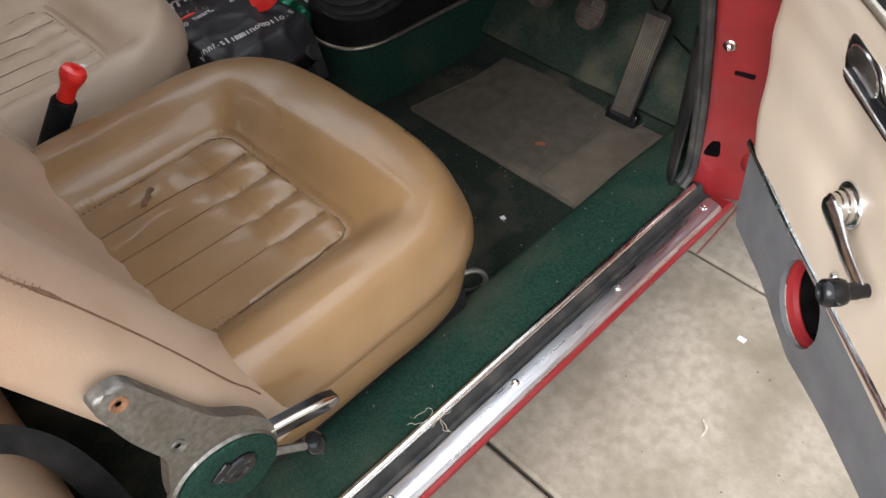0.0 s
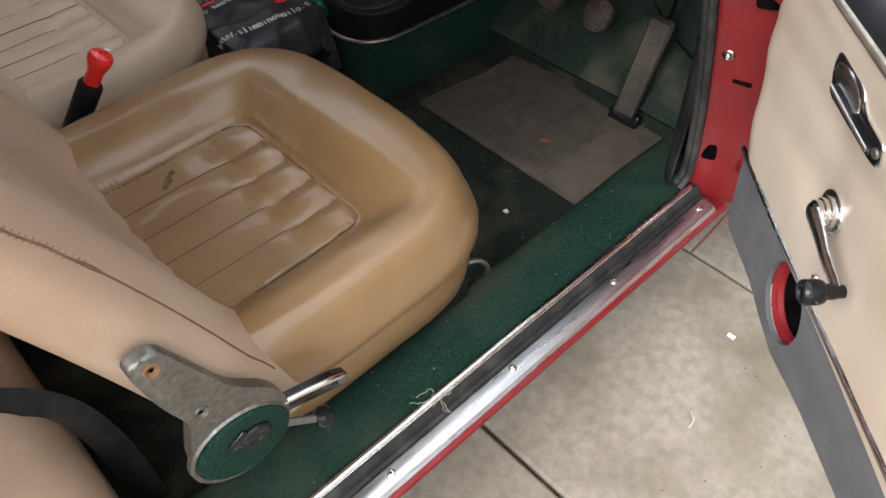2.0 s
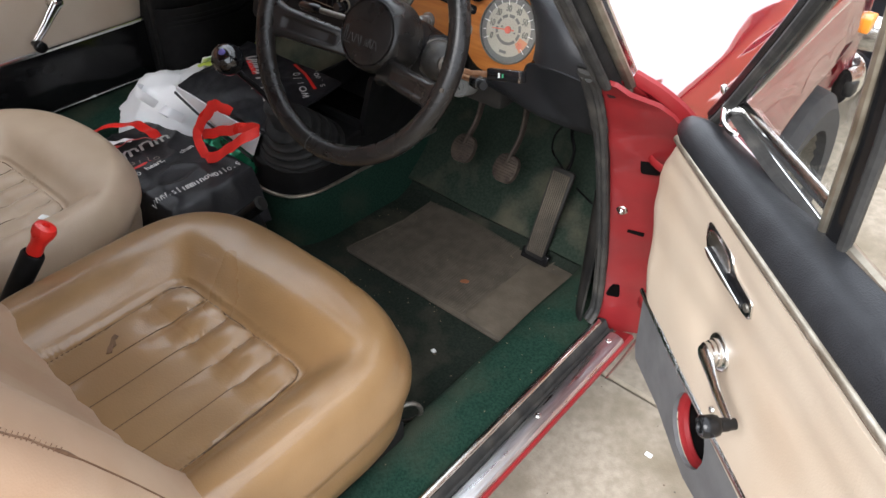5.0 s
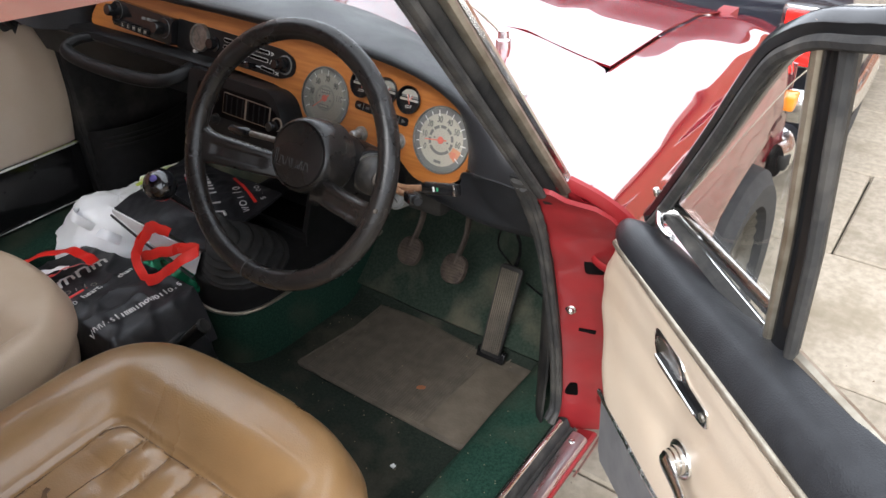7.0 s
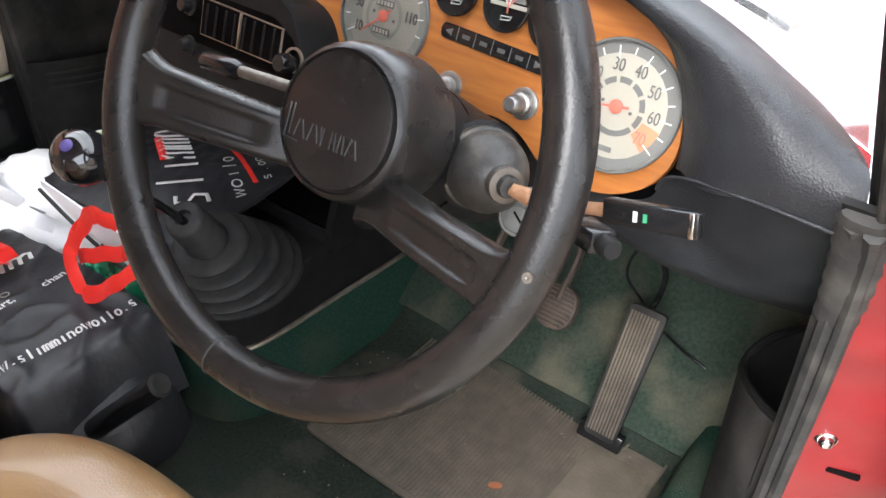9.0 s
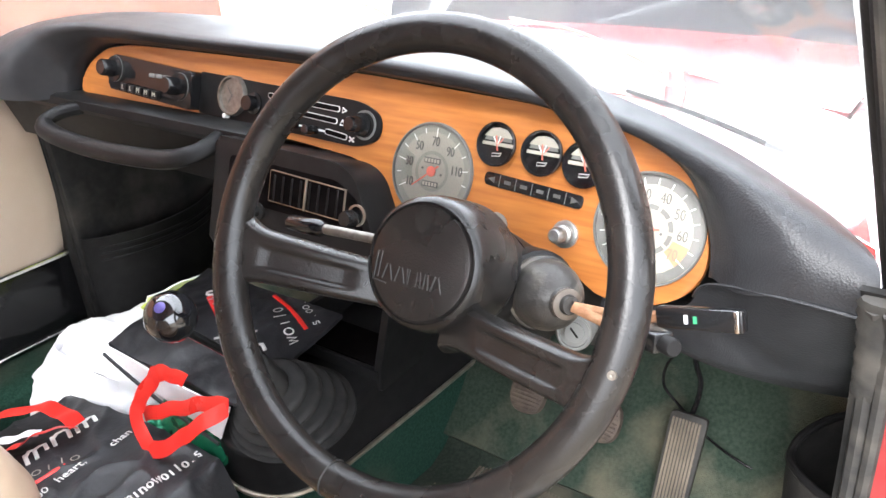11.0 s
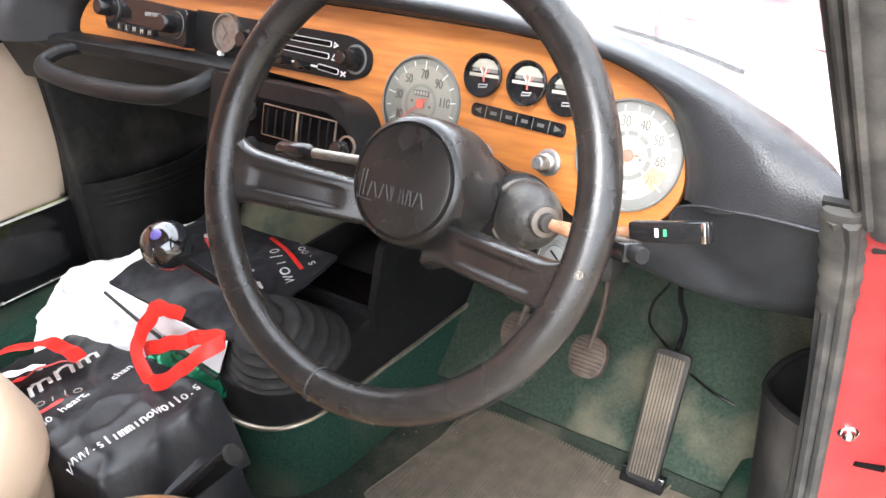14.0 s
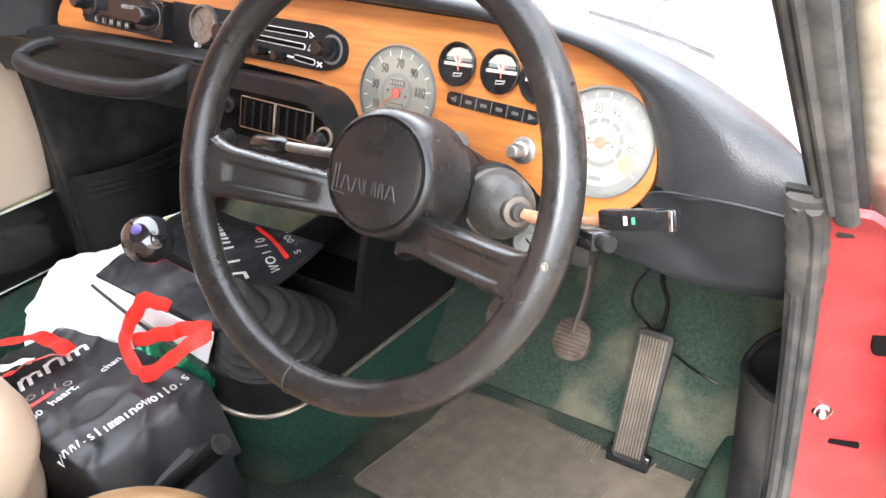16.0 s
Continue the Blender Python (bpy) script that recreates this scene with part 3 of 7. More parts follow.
def shut_face(u, v):
    z = lerp(0.335, 0.886, v)
    y, b = table(z, EDGE)
    x0, x1 = 0.612, table(z, [(0.16, 0.70), (0.36, 0.712), (0.5, 0.738), (0.72, 0.742), (0.80, 0.735), (0.85, 0.705), (0.878, 0.655), (0.91, 0.632)])[0]
    x = lerp(x0, x1, u)
    return (x, y + (x - 0.612) * 0.32 + b * u, z)


def on_face(x, z, out=0.0):
    y, b = table(z, EDGE)
    x1 = table(z, [(0.16, 0.70), (0.36, 0.712), (0.5, 0.738), (0.72, 0.742), (0.80, 0.735), (0.85, 0.705), (0.878, 0.655), (0.91, 0.632)])[0]
    u = (x - 0.612) / (x1 - 0.612)
    return Vector((x, y + (x - 0.612) * 0.32 + b * u - out, z))


FACE_OUT = Vector((0.30, -0.95, -0.1)).normalized()
shut = part("pillar_shut_face", sheet(shut_face, 10, 40, 0.006), M_REDIN, car, "red painted shut face of the door pillar", angle=60)
# Uncut slots: near-black plates on the face carry the shade of the openings.
for x, z, w, h, rot in ((0.676, 0.738, 0.028, 0.034, 8), (0.660, 0.588, 0.026, 0.006, -4), (0.634, 0.440, 0.022, 0.030, 6)):
    bm = plate(rounded([(-w / 2, -h / 2), (w / 2, -h / 2), (w / 2, h / 2), (-w / 2, h / 2)], min(w, h) * 0.25), -0.004, 0.0012, facing(on_face(x, z, 0.0075), FACE_OUT) @ pose(0, 0, 0, 0, 0, rot))
    part("slot", bm, M_RECESS_SHADE, shut)
part("door_switch", lathe([(0.0115, 0), (0.0115, 0.002), (0.0095, 0.0038), (0.0075, 0.0042), (0.0072, 0.0085), (0.0052, 0.0108), (0.0022, 0.0118), (0, 0.0118)], facing(on_face(0.638, 0.631, 0.006), FACE_OUT) @ Matrix.Scale(0.75, 4), 20), M_CHROME, shut, "small chrome courtesy-light switch")
for x, z in ((0.640, 0.83), (0.645, 0.565), (0.668, 0.53), (0.636, 0.74)):
    part("rivet", lathe([(0.004, 0), (0.0034, 0.0022), (0, 0.003)], facing(on_face(x, z), FACE_OUT), 10), M_REDIN, shut)
for z, r in ((0.755, 0.005), (0.425, 0.010)):
    a = on_face(0.664, z)
    arm = part("hinge_arm", tube(spline([a + Vector((-0.006, 0.02, 0.002)), a + Vector((0.014, -0.003, -0.004)), a + Vector((0.042, -0.006, -0.011)), a + Vector((0.068, 0.004, -0.013))], 6), r, 8, flat=(0.4, 1.5)), M_REDIN, shut, "red painted door hinge")
part("wing_flange", tube(spline([(0.652, -0.128, 0.882), (0.690, -0.118, 0.866), (0.722, -0.095, 0.832), (0.742, -0.062, 0.775), (0.752, -0.04, 0.69)], 6), [0.009] * 24 + [0.006], 8, flat=(0.6, 1.2)), M_REDIN, car, "rolled red edge of the front wing")

FLANGE = [(0.69, 0.752, -0.040), (0.775, 0.742, -0.062), (0.832, 0.722, -0.095), (0.866, 0.690, -0.118), (0.882, 0.652, -0.128)]


def wing_return(u, v):
    """The inner return of the wing, between the shut face and the rolled edge."""
    z = lerp(0.69, 0.880, v)
    xf, yf = table(z, FLANGE)
    return (lerp(0.645, xf - 0.002, u), lerp(on_face(0.645, z).y + 0.010, yf + 0.004, u), z)


part("wing_return", sheet(wing_return, 8, 16, 0.003), M_REDIN, car, "red inner return of the front wing", angle=60)
# windscreen pillar and its trims
PD = Vector((-0.105, -0.735, 1.0))


def pillar_line(o, z0=0.86, z1=1.20, n=6):
    o = Vector(o)
    return [o + PD * (lerp(z0, z1, k / n) - 0.9) for k in range(n + 1)]


for side in (1, -1):
    f = Vector((side, 1, 1))
    pil = part("windscreen_pillar", tube([p * f for p in pillar_line((0.6275, -0.163, 0.9))], 0.0165, 12, flat=(1.0, 0.8), up=(0, 1, 0.7)), M_MATTE, car, "black windscreen pillar")
    part("screen_rubber", tube([p * f for p in pillar_line((0.6145, -0.158, 0.9))], 0.0075, 10), M_MATTE, pil)
    part("pillar_seal", tube([p * f for p in pillar_line((0.6340, -0.183, 0.9), 0.878)], 0.0072, 10, flat=(1.2, 0.8)), M_SEAL, pil, "grey worn door rubber along the pillar")
    part("pillar_trim", tube([p * f for p in pillar_line((0.6470, -0.152, 0.9), 0.872)], 0.0105, 8, flat=(0.9, 0.6), up=(0, 1, 0.7)), M_TRIM, pil, "aged steel gutter trim")
    part("pillar_lip", tube([p * f for p in pillar_line((0.6270, -0.187, 0.9), 0.886)], 0.0036, 8), M_SEAL, pil)
    part("pillar_bead", tube([p * f for p in pillar_line((0.618, -0.178, 0.9), 0.89)], 0.0030, 8), M_SEAL, pil)
    part("screen_trim", tube([p * f for p in pillar_line((0.640, -0.128, 0.9), 0.88)], 0.006, 8), M_CHROME, pil)
part("pillar_foot_packing", box(-0.020, 0.020, -0.010, 0.010, -0.014, 0.014, 0.003, pose(0.6335, -0.128, 0.862, 20, 0, 20)), M_PACK, car, "crumbling brown packing at the foot of the pillar")
SEALP = [(0.616, -1.10, 0.374), (0.616, -0.20, 0.374), (0.616, -0.045, 0.376), (0.617, -0.026, 0.40), (0.619, -0.040, 0.50), (0.619, -0.062, 0.60), (0.619, -0.090, 0.70), (0.618, -0.118, 0.79), (0.617, -0.152, 0.86), (0.613, -0.182, 0.90)]
for dx, dy, r in ((-0.0075, 0.001, 0.0068), (0.0025, -0.004, 0.0058)):
    run = SEALP[2:-1] + [(0.616, -0.172, 0.886)]
    part("door_seal", tube(spline([(x + dx, y + dy, z) for x, y, z in run], 6), r, 8), M_SEAL, car, "worn black rubber door seal")
part("seal_wrap", tube(spline([(0.613, -0.112, 0.775), (0.614, -0.134, 0.820), (0.613, -0.158, 0.865), (0.612, -0.176, 0.893)], 5), [0.004] + [0.0085, 0.0092, 0.0085, 0.0095, 0.0088, 0.0098] + [0.0090, 0.0100] * 4 + [0.008], 12, flat=(1.5, 0.55), up=(0, 1, 0.4)), M_SEAL, car, "wrinkled black vinyl over the top of the door seal")
part("seal_flange", sheet(lambda u, v: Vector(spline([Vector(p) for p in SEALP[2:]], 6)[int(round(v * 42))]) + Vector((lerp(-0.014, 0.004, u), 0.008, 0)), 2, 42, 0.004), M_MATTE, car)

# glass, wipers
SCREEN = lambda x: 0.185 - 0.78 * x * x


def screen_at(u, v):
    x = lerp(-0.60, 0.60, u)
    z = lerp(0.885, 1.22, v)
    return (x * (1 - 0.13 / 0.60 * (z - 0.9)), SCREEN(x) - (0.73 + 0.25 * (1 - (x / 0.6) ** 2)) * (z - 0.9), z)


glass = part("windscreen", sheet(screen_at, 40, 10, 0.004), M_SCREEN, car, "curved clear windscreen")
glass.visible_shadow = False
for x, y in ((0.335, 0.235), (-0.12, 0.33)):
    wiper = part("wiper", tube(spline([(x, y, 0.905), (x - 0.06, y + 0.045, 0.912), (x - 0.18, y + 0.105, 0.93), (x - 0.30, y + 0.125, 0.94)], 5), 0.0022, 8), M_TRIM, car, "wiper arm resting at the foot of the windscreen")
    part("wiper_spindle", lathe([(0.014, -0.03), (0.013, 0.006), (0.010, 0.009), (0.009, 0.022), (0, 0.024)], pose(x, y, 0.895), 16), M_CHROME, wiper)
part("wiper_blade", tube(spline([(0.326, 0.111, 0.922), (0.421, 0.056, 0.922), (0.503, 0.008, 0.917)], 6), 0.0018, 6, flat=(1, 1.6)), M_MATTE, car)
part("wiper_clip", box(-0.012, 0.012, -0.004, 0.004, -0.003, 0.004, 0.001, pose(0.505, 0.008, 0.918, 0, 0, -35)), M_CHROME, car)

# roof, rear body and passenger side: close the cabin
def roof_at(u, v):
    x, y = lerp(-0.54, 0.54, u), lerp(-0.28, -1.75, v)
    z = 1.255 + 0.035 * math.sin(math.pi * min(1, v * 1.1)) - 0.05 * abs(2 * u - 1) ** 3 - (0.18 * max(0, v - 0.75) / 0.25)
    return (x, y - 0.10 * (2 * u - 1) ** 2 * (1 - v), z)


part("roof", sheet(roof_at, 24, 24, 0.03), M_RED, car, "red roof with pale headlining")
# rear half: wings, boot lid and tail
def rear_ring(y):
    top, half, low = table(y, [(-2.58, 0.62, 0.60, 0.34), (-2.50, 0.74, 0.66, 0.26), (-2.30, 0.80, 0.71, 0.22), (-1.95, 0.85, 0.735, 0.20), (-1.70, 0.88, 0.74, 0.18)])
    if abs(y + 1.73) < 0.33:
        low = max(low, 0.30 + math.sqrt(0.33 ** 2 - (y + 1.73) ** 2))
    side = spline([(half - 0.05, top, 0), (half - 0.008, top - 0.06, 0), (half, top - 0.20, 0), (half - 0.01, lerp(top - 0.2, low, 0.6), 0), (half - 0.03, low, 0)], 5)
    right = [Vector((p.x, y, max(p.y, low))) for p in side]
    return [p * Vector((-1, 1, 1)) for p in right[::-1]] + [Vector((x, y, top + 0.03 * (1 - (x / half) ** 2))) for x in (-0.5 * half, -0.25 * half, 0.0, 0.25 * half, 0.5 * half)] + right


part("rear_body", loft([rear_ring(-2.58 + 0.04 * k) for k in range(23)], False, False), M_RED, car, "red boot and rear wings", angle=50)
part("tail_panel", sheet(lambda u, v: (lerp(-0.60, 0.60, u), -2.575 + 0.02 * (2 * u - 1) ** 2, lerp(0.34, 0.63, v)), 8, 4, 0.01), M_RED, car)
part("rear_bumper", tube(spline([(0.72, -2.35, 0.42), (0.72, -2.55, 0.42), (0.60, -2.64, 0.42), (-0.60, -2.64, 0.42), (-0.72, -2.55, 0.42), (-0.72, -2.35, 0.42)], 6), 0.04, 10, flat=(0.5, 1.0)), M_CHROME, car)
part("back_window", sheet(lambda u, v: (lerp(-0.50, 0.50, u) * lerp(1.0, 0.9, v), lerp(-2.02, -1.76, v), lerp(0.88, 1.15, v)), 8, 6, 0.004), M_PANE, car).visible_shadow = False
for side in (1, -1):
    rw = part("road_wheel", lathe([(0.205, -0.075), (0.255, -0.08), (0.283, -0.062), (0.289, -0.03), (0.289, 0.03), (0.283, 0.062), (0.255, 0.08), (0.205, 0.075), (0.195, 0.02), (0.195, -0.02), (0.205, -0.075)], facing((side * 0.645, -1.73, 0.289), (side, 0, 0)), 32), M_TYRE, car, "black tyre on a steel rim")
    part("rim", lathe([(0, 0.01), (0.05, 0.012), (0.055, 0.03), (0.12, 0.038), (0.15, 0.02), (0.19, 0.03), (0.205, 0.062), (0.208, 0.05), (0.2, -0.05), (0, -0.05)], facing((side * 0.645, -1.73, 0.289), (side, 0, 0)), 24), M_ALLOY, rw)
part("rear_shelf", box(-0.62, 0.62, -1.82, -1.45, 0.80, 0.83, 0.01), M_DASH, car)
for side in (1, -1):
    part("rear_quarter", box(side * 0.66, side * 0.735, -1.72, -1.22, 0.62, 0.875, 0.02), M_RED, car)
    part("rear_sill", box(side * 0.60, side * 0.70, -1.42, -1.20, 0.16, 0.64, 0.02), M_RED, car)
    part("rear_trim_panel", box(side * 0.60, side * 0.66, -1.85, -1.20, 0.285, 0.86, 0.01), M_PALE, car)
    part("door_post", tube([(side * 0.655, -1.24, 0.30), (side * 0.655, -1.24, 0.86), (side * 0.55, -1.28, 1.22)], 0.035, 10), M_MATTE, car)
part("passenger_sill_carpet", loft([[(x, y, z) for x, z in ((-0.68, 0.28), (-0.68, 0.405), (-0.58, 0.405), (-0.562, 0.398), (-0.552, 0.38), (-0.545, 0.28))] for y in (-1.3, -0.6, 0.2)]), M_CARPET, car)
part("passenger_hinge_cover", box(-0.690, -0.648, -0.040, -0.006, 0.30, 0.90, 0.006), M_MATTE, car)
part("passenger_kick_panel", box(-0.67, -0.635, -0.035, 0.42, 0.285, 0.90, 0.01), M_MATTE, car, "black kick panel")
part("passenger_outer_sill", box(-0.71, -0.67, -1.3, 0.0, 0.15, 0.36, 0.015), M_RED, car)


# ---- open driver's door; built shut, then swung out on its hinges ----
def build_crank(parent, o, out, along_arm, length=0.125, deep=1.0):
    """A chrome window winder: escutcheon, boss, arm and black knob."""
    f = facing(o, out) @ Matrix.Diagonal((0.78, 0.78, deep, 1))
    crank = part("window_winder", lathe([(0.030, 0.0), (0.029, 0.004), (0.024, 0.006), (0.022, 0.006), (0.0215, 0.012), (0.019, 0.014), (0.0185, 0.020), (0.0165, 0.022), (0.0163, 0.030), (0.012, 0.036), (0, 0.038)], f, 28), M_CHROME, parent, "chrome window winder with a black knob")
    o, n, d = Vector(o), Vector(out).normalized(), Vector(along_arm).normalized()
    pts = spline([o + n * 0.030 * deep, o + n * 0.034 * deep + d * 0.03, o + n * 0.040 * deep + d * length * 0.6, o + n * 0.042 * deep + d * length], 5)
    part("arm", tube(pts, [lerp(0.012, 0.0065, k / 15) for k in range(16)], 10, flat=(1.0, 0.55), up=n), M_CHROME, crank)
    k = facing(o + n * 0.040 * deep + d * length, n) @ Matrix.Diagonal((0.85, 0.85, 0.7, 1))
    part("knob", lathe([(0.0075, -0.006), (0.008, 0.004), (0.009, 0.008), (0.009, 0.018), (0.013, 0.022), (0.0145, 0.028), (0.0145, 0.046), (0.012, 0.050), (0.008, 0.050), (0.007, 0.046), (0, 0.046)], k, 24), M_GLOSS, crank)
    return crank


def build_lock(parent, m):
    """A chrome inside handle in its keyhole-shaped bezel; local x along the door, y up, z into the cabin."""
    shape = rounded([(-0.056, -0.012), (-0.056, 0.022), (-0.046, 0.028), (0.006, 0.028), (0.016, 0.012), (0.060, 0.011), (0.062, -0.012), (0.046, -0.017), (-0.040, -0.021)], [0.010, 0.010, 0.010, 0.010, 0.008, 0.005, 0.006, 0.008, 0.010], 5)
    c = Vector((-0.006, 0.002))
    inset = lambda d: [tuple(Vector(p) - (Vector(p) - c).normalized() * d) for p in shape]
    bez = part("lock_bezel", plate(shape, -0.006, 0.0035, m, 0.0016), M_CHROME, parent, "thin chrome bezel of the inside door handle")
    part("recess", plate(inset(0.0034), 0.0030, 0.0040, m), M_GLOSS, bez)
    part("dished_plate", lathe([(0.0150, 0.0036), (0.0140, 0.0052), (0.0090, 0.0046), (0, 0.0042)], m @ pose(-0.021, 0.0085, 0) @ Matrix.Diagonal((2.05, 1.15, 1, 1)), 28), M_CHROME, bez, "dished chrome finger plate")
    part("lever", plate(rounded([(-0.046, -0.009), (-0.044, -0.003), (0.006, -0.003), (0.046, -0.001), (0.050, -0.006), (0.006, -0.011), (-0.040, -0.013)], 0.003, 3), 0.0040, 0.0085, m, 0.002), M_GLOSS, bez, "slim black release lever with a bright ridge")
    part("lever_ridge", tube([m @ Vector((-0.042, -0.004, 0.0088)), m @ Vector((0.046, -0.003, 0.0088))], 0.0018, 8), M_CHROME, bez)
    part("screw", lathe([(0.0050, 0.0036), (0.0046, 0.0062), (0.0020, 0.0062), (0, 0.0052)], m @ pose(0.053, -0.001, 0), 14), M_ALLOY, bez)
    return bez


HINGE = (0.69, -0.075, 0.0)
door = thing("open_door", "open red car door with cream card and torn black lower trim", "car door", pose(*HINGE, 0, 0, 47))
# local: y runs back from the hinges (negative), x outward; the inner face lies near x = -0.02
FRONT = [(0.55, -0.047), (0.62, -0.026), (0.70, -0.016), (0.76, -0.030), (0.80, -0.058), (0.832, -0.082), (0.846, -0.098)]


def card_front(z):
    return table(z, [(a, b) for a, b in FRONT])[0]


def card_x(z):
    return table(z, [(0.54, -0.003), (0.66, -0.002), (0.74, -0.010), (0.80, -0.022), (0.85, -0.036)])[0]


def card_at(u, v):
    z = lerp(0.556, 0.846, v)
    y = lerp(card_front(z), -1.02, u)
    x = card_x(z) - 0.006 * math.sin(math.pi * v) ** 0.6 + 0.002 * noise.noise(Vector((y * 9, z * 14, 2)))
    x += 0.009 * math.exp(-((y + 0.262) ** 2 + (z - 0.655) ** 2) / 0.0022) + 0.004 * math.exp(-((y + 0.245) ** 2 + (z - 0.735) ** 2) / 0.0012)
    return (x + 0.014 * max(0.0, 1 - u * 40), y, z)


part("door_card", sheet(card_at, 90, 24, 0.004), M_CARD, door, "cream vinyl door card, slightly puckered", angle=70)
part("door_skin", plate(rounded([(0.0, 0.47), (-0.002, 0.78), (-0.035, 0.828), (-1.05, 0.86), (-1.05, 0.50), (-1.0, 0.48)], 0.02), 0.040, 0.066, axes((0, 0, 0), (0, 1, 0), (0, 0, 1), (1, 0, 0)), 0.012), M_RED, door, "red outer door skin")
part("door_shell", plate([(-0.040, 0.46), (-0.012, 0.60), (-0.008, 0.74), (-0.05, 0.825), (-1.03, 0.84), (-1.03, 0.60), (-0.33, 0.60), (-0.33, 0.565), (-0.19, 0.565), (-0.19, 0.455)], 0.012, 0.044, axes((0, 0, 0), (0, 1, 0), (0, 0, 1), (1, 0, 0)), 0.004), M_REDIN, door, "red painted inner door frame")
# black lower trim with the torn speaker hole: a ring of board round an oval opening
low = [(-0.048, 0.556), (-0.056, 0.50), (-0.063, 0.438), (-0.10, 0.440), (-0.17, 0.444), (-0.23, 0.436), (-0.278, 0.4315), (-0.32, 0.442), (-0.37, 0.453), (-0.44, 0.461), (-0.50, 0.467), (-1.02, 0.44), (-1.02, 0.59), (-0.50, 0.576), (-0.42, 0.571), (-0.34, 0.566), (-0.24, 0.560), (-0.15, 0.557)]
HOLE_C = Vector((-0.260, 0.507))


def resample(poly, c, n):
    """The outline met by n even rays from c."""
    out = []
    for k in range(n):
        a = 2 * math.pi * k / n
        d = Vector((math.cos(a), math.sin(a)))
        best = None
        for i in range(len(poly)):
            p, q = Vector(poly[i - 1]), Vector(poly[i])
            e = q - p
            det = d.x * -e.y + d.y * e.x
            if abs(det) < 1e-9:
                continue
            w = p - c
            t = (w.x * -e.y + w.y * e.x) / det
            s = (d.x * w.y - d.y * w.x) / det
            if t > 0 and -1e-6 <= s <= 1 + 1e-6 and (best is None or t > best):
                best = t
        out.append(c + d * best)
    return out


near = [(-0.50, 0.576)] + [p for p in low[14:]] + low[:11]
ring_out = resample(near, HOLE_C, 72)
ring_in = [HOLE_C + Vector((0.048 * math.cos(2 * math.pi * k / 72), 0.050 * math.sin(2 * math.pi * k / 72))) * (1 + 0.03 * noise.noise(Vector((k * 0.6, 0, 0)))) for k in range(72)]
bm = bmesh.new()
loops = [[Vector((-0.004, p.x, p.y)) for p in ring_out], [Vector((-0.005, *lerp(p, q, 0.5))) for p, q in zip(ring_out, ring_in)], [Vector((-0.006, p.x, p.y)) for p in ring_in], [Vector((0.0, p.x, p.y)) for p in ring_in], [Vector((0.002, p.x, p.y)) for p in ring_out]]
lower = part("lower_trim", loft(loops, True, False, bm, True), M_GREY, door, "dark grey lower trim board with a torn round hole")
part("lower_trim_rear", plate([(-0.495, 0.468), (-0.495, 0.576), (-1.02, 0.59), (-1.02, 0.44)], -0.0045, 0.001, axes((0, 0, 0), (0, 1, 0), (0, 0, 1), (1, 0, 0))), M_GREY, lower)
ringm = axes((0.0, HOLE_C.x, HOLE_C.y), (0, 1, 0), (0, 0, 1), (1, 0, 0))
cav = bmesh.new()
lathe([(0.054, 0.003), (0.051, 0.006), (0.047, 0.008), (0.0455, 0.014), (0.047, 0.016)], ringm @ Matrix.Diagonal((0.95, 1, 1, 1)), 40, cav)
part("opening_rim", cav, M_REDIN, lower, "red metal rim inside the hole")
# Shallow cup painted near-black for the shade behind the torn hole.
part("cavity", lathe([(0.049, 0.010), (0.049, 0.0385), (0, 0.0388)], ringm, 32), M_RECESS_SHADE, lower)
# chrome strips, vinyl cap, handles
part("lower_strip", tube([(-0.006, -0.044, 0.555), (-0.008, -0.20, 0.558), (-0.009, -0.36, 0.569), (-0.009, -0.475, 0.576), (-0.008, -1.02, 0.590)], 0.0042, 8, flat=(1.2, 0.7), up=(1, 0, 0)), M_CHROME, door, "thin pitted chrome strip")
part("upper_strip", tube(spline([(-0.034, -0.100, 0.848), (-0.038, -0.14, 0.852), (-0.040, -0.30, 0.856), (-0.040, -0.60, 0.862), (-0.038, -1.02, 0.868)], 4), 0.0062, 10, flat=(1.0, 0.8)), M_TRIM, door, "tarnished chrome strip below the black cap")


def cap_ring(y):
    f = min(1.0, max(0.0, (-0.052 - y) / 0.06)) ** 0.5
    rise = 0.11 * (-y - 0.03)
    sec = [(-0.036, 0.852 + rise * 0.1), (-0.041, 0.858 + rise * 0.12), (-0.036, 0.868 + rise * 0.2), (-0.020, 0.876 + rise * 0.4), (0.000, 0.868 + rise * 0.7), (0.014, 0.856 + rise), (0.019, 0.842 + rise), (0.006, 0.838)]
    return [Vector((lerp(0.0, p.x, f), y, lerp(0.838, p.y, f))) for p in spline([(a, b, 0) for a, b in sec], 3, True)]


ys = [-0.052, -0.056, -0.063, -0.075, -0.095, -0.12, -0.15] + [-0.18 - 0.06 * k for k in range(15)]
part("door_cap", loft([cap_ring(y) for y in ys]), M_DASH, door, "padded black vinyl cap along the window sill", angle=60)
build_crank(door, (-0.009, -0.272, 0.668), (-1, 0, 0.0), (0, -0.095, -0.006), 0.095, 0.6)
build_lock(door, axes((-0.0270, -0.268, 0.790), (0, -1, -0.03), (-0.14, -0.03, 1), (-1, 0, -0.14)))
part("torn_screw_hole", lathe([(0.010, 0), (0.012, 0.001), (0.006, 0.003), (0, 0.001)], facing((card_x(0.668) - 0.005, -0.45, 0.668), (-1, 0, 0)), 14), M_RUST, door, "rusty torn screw hole")
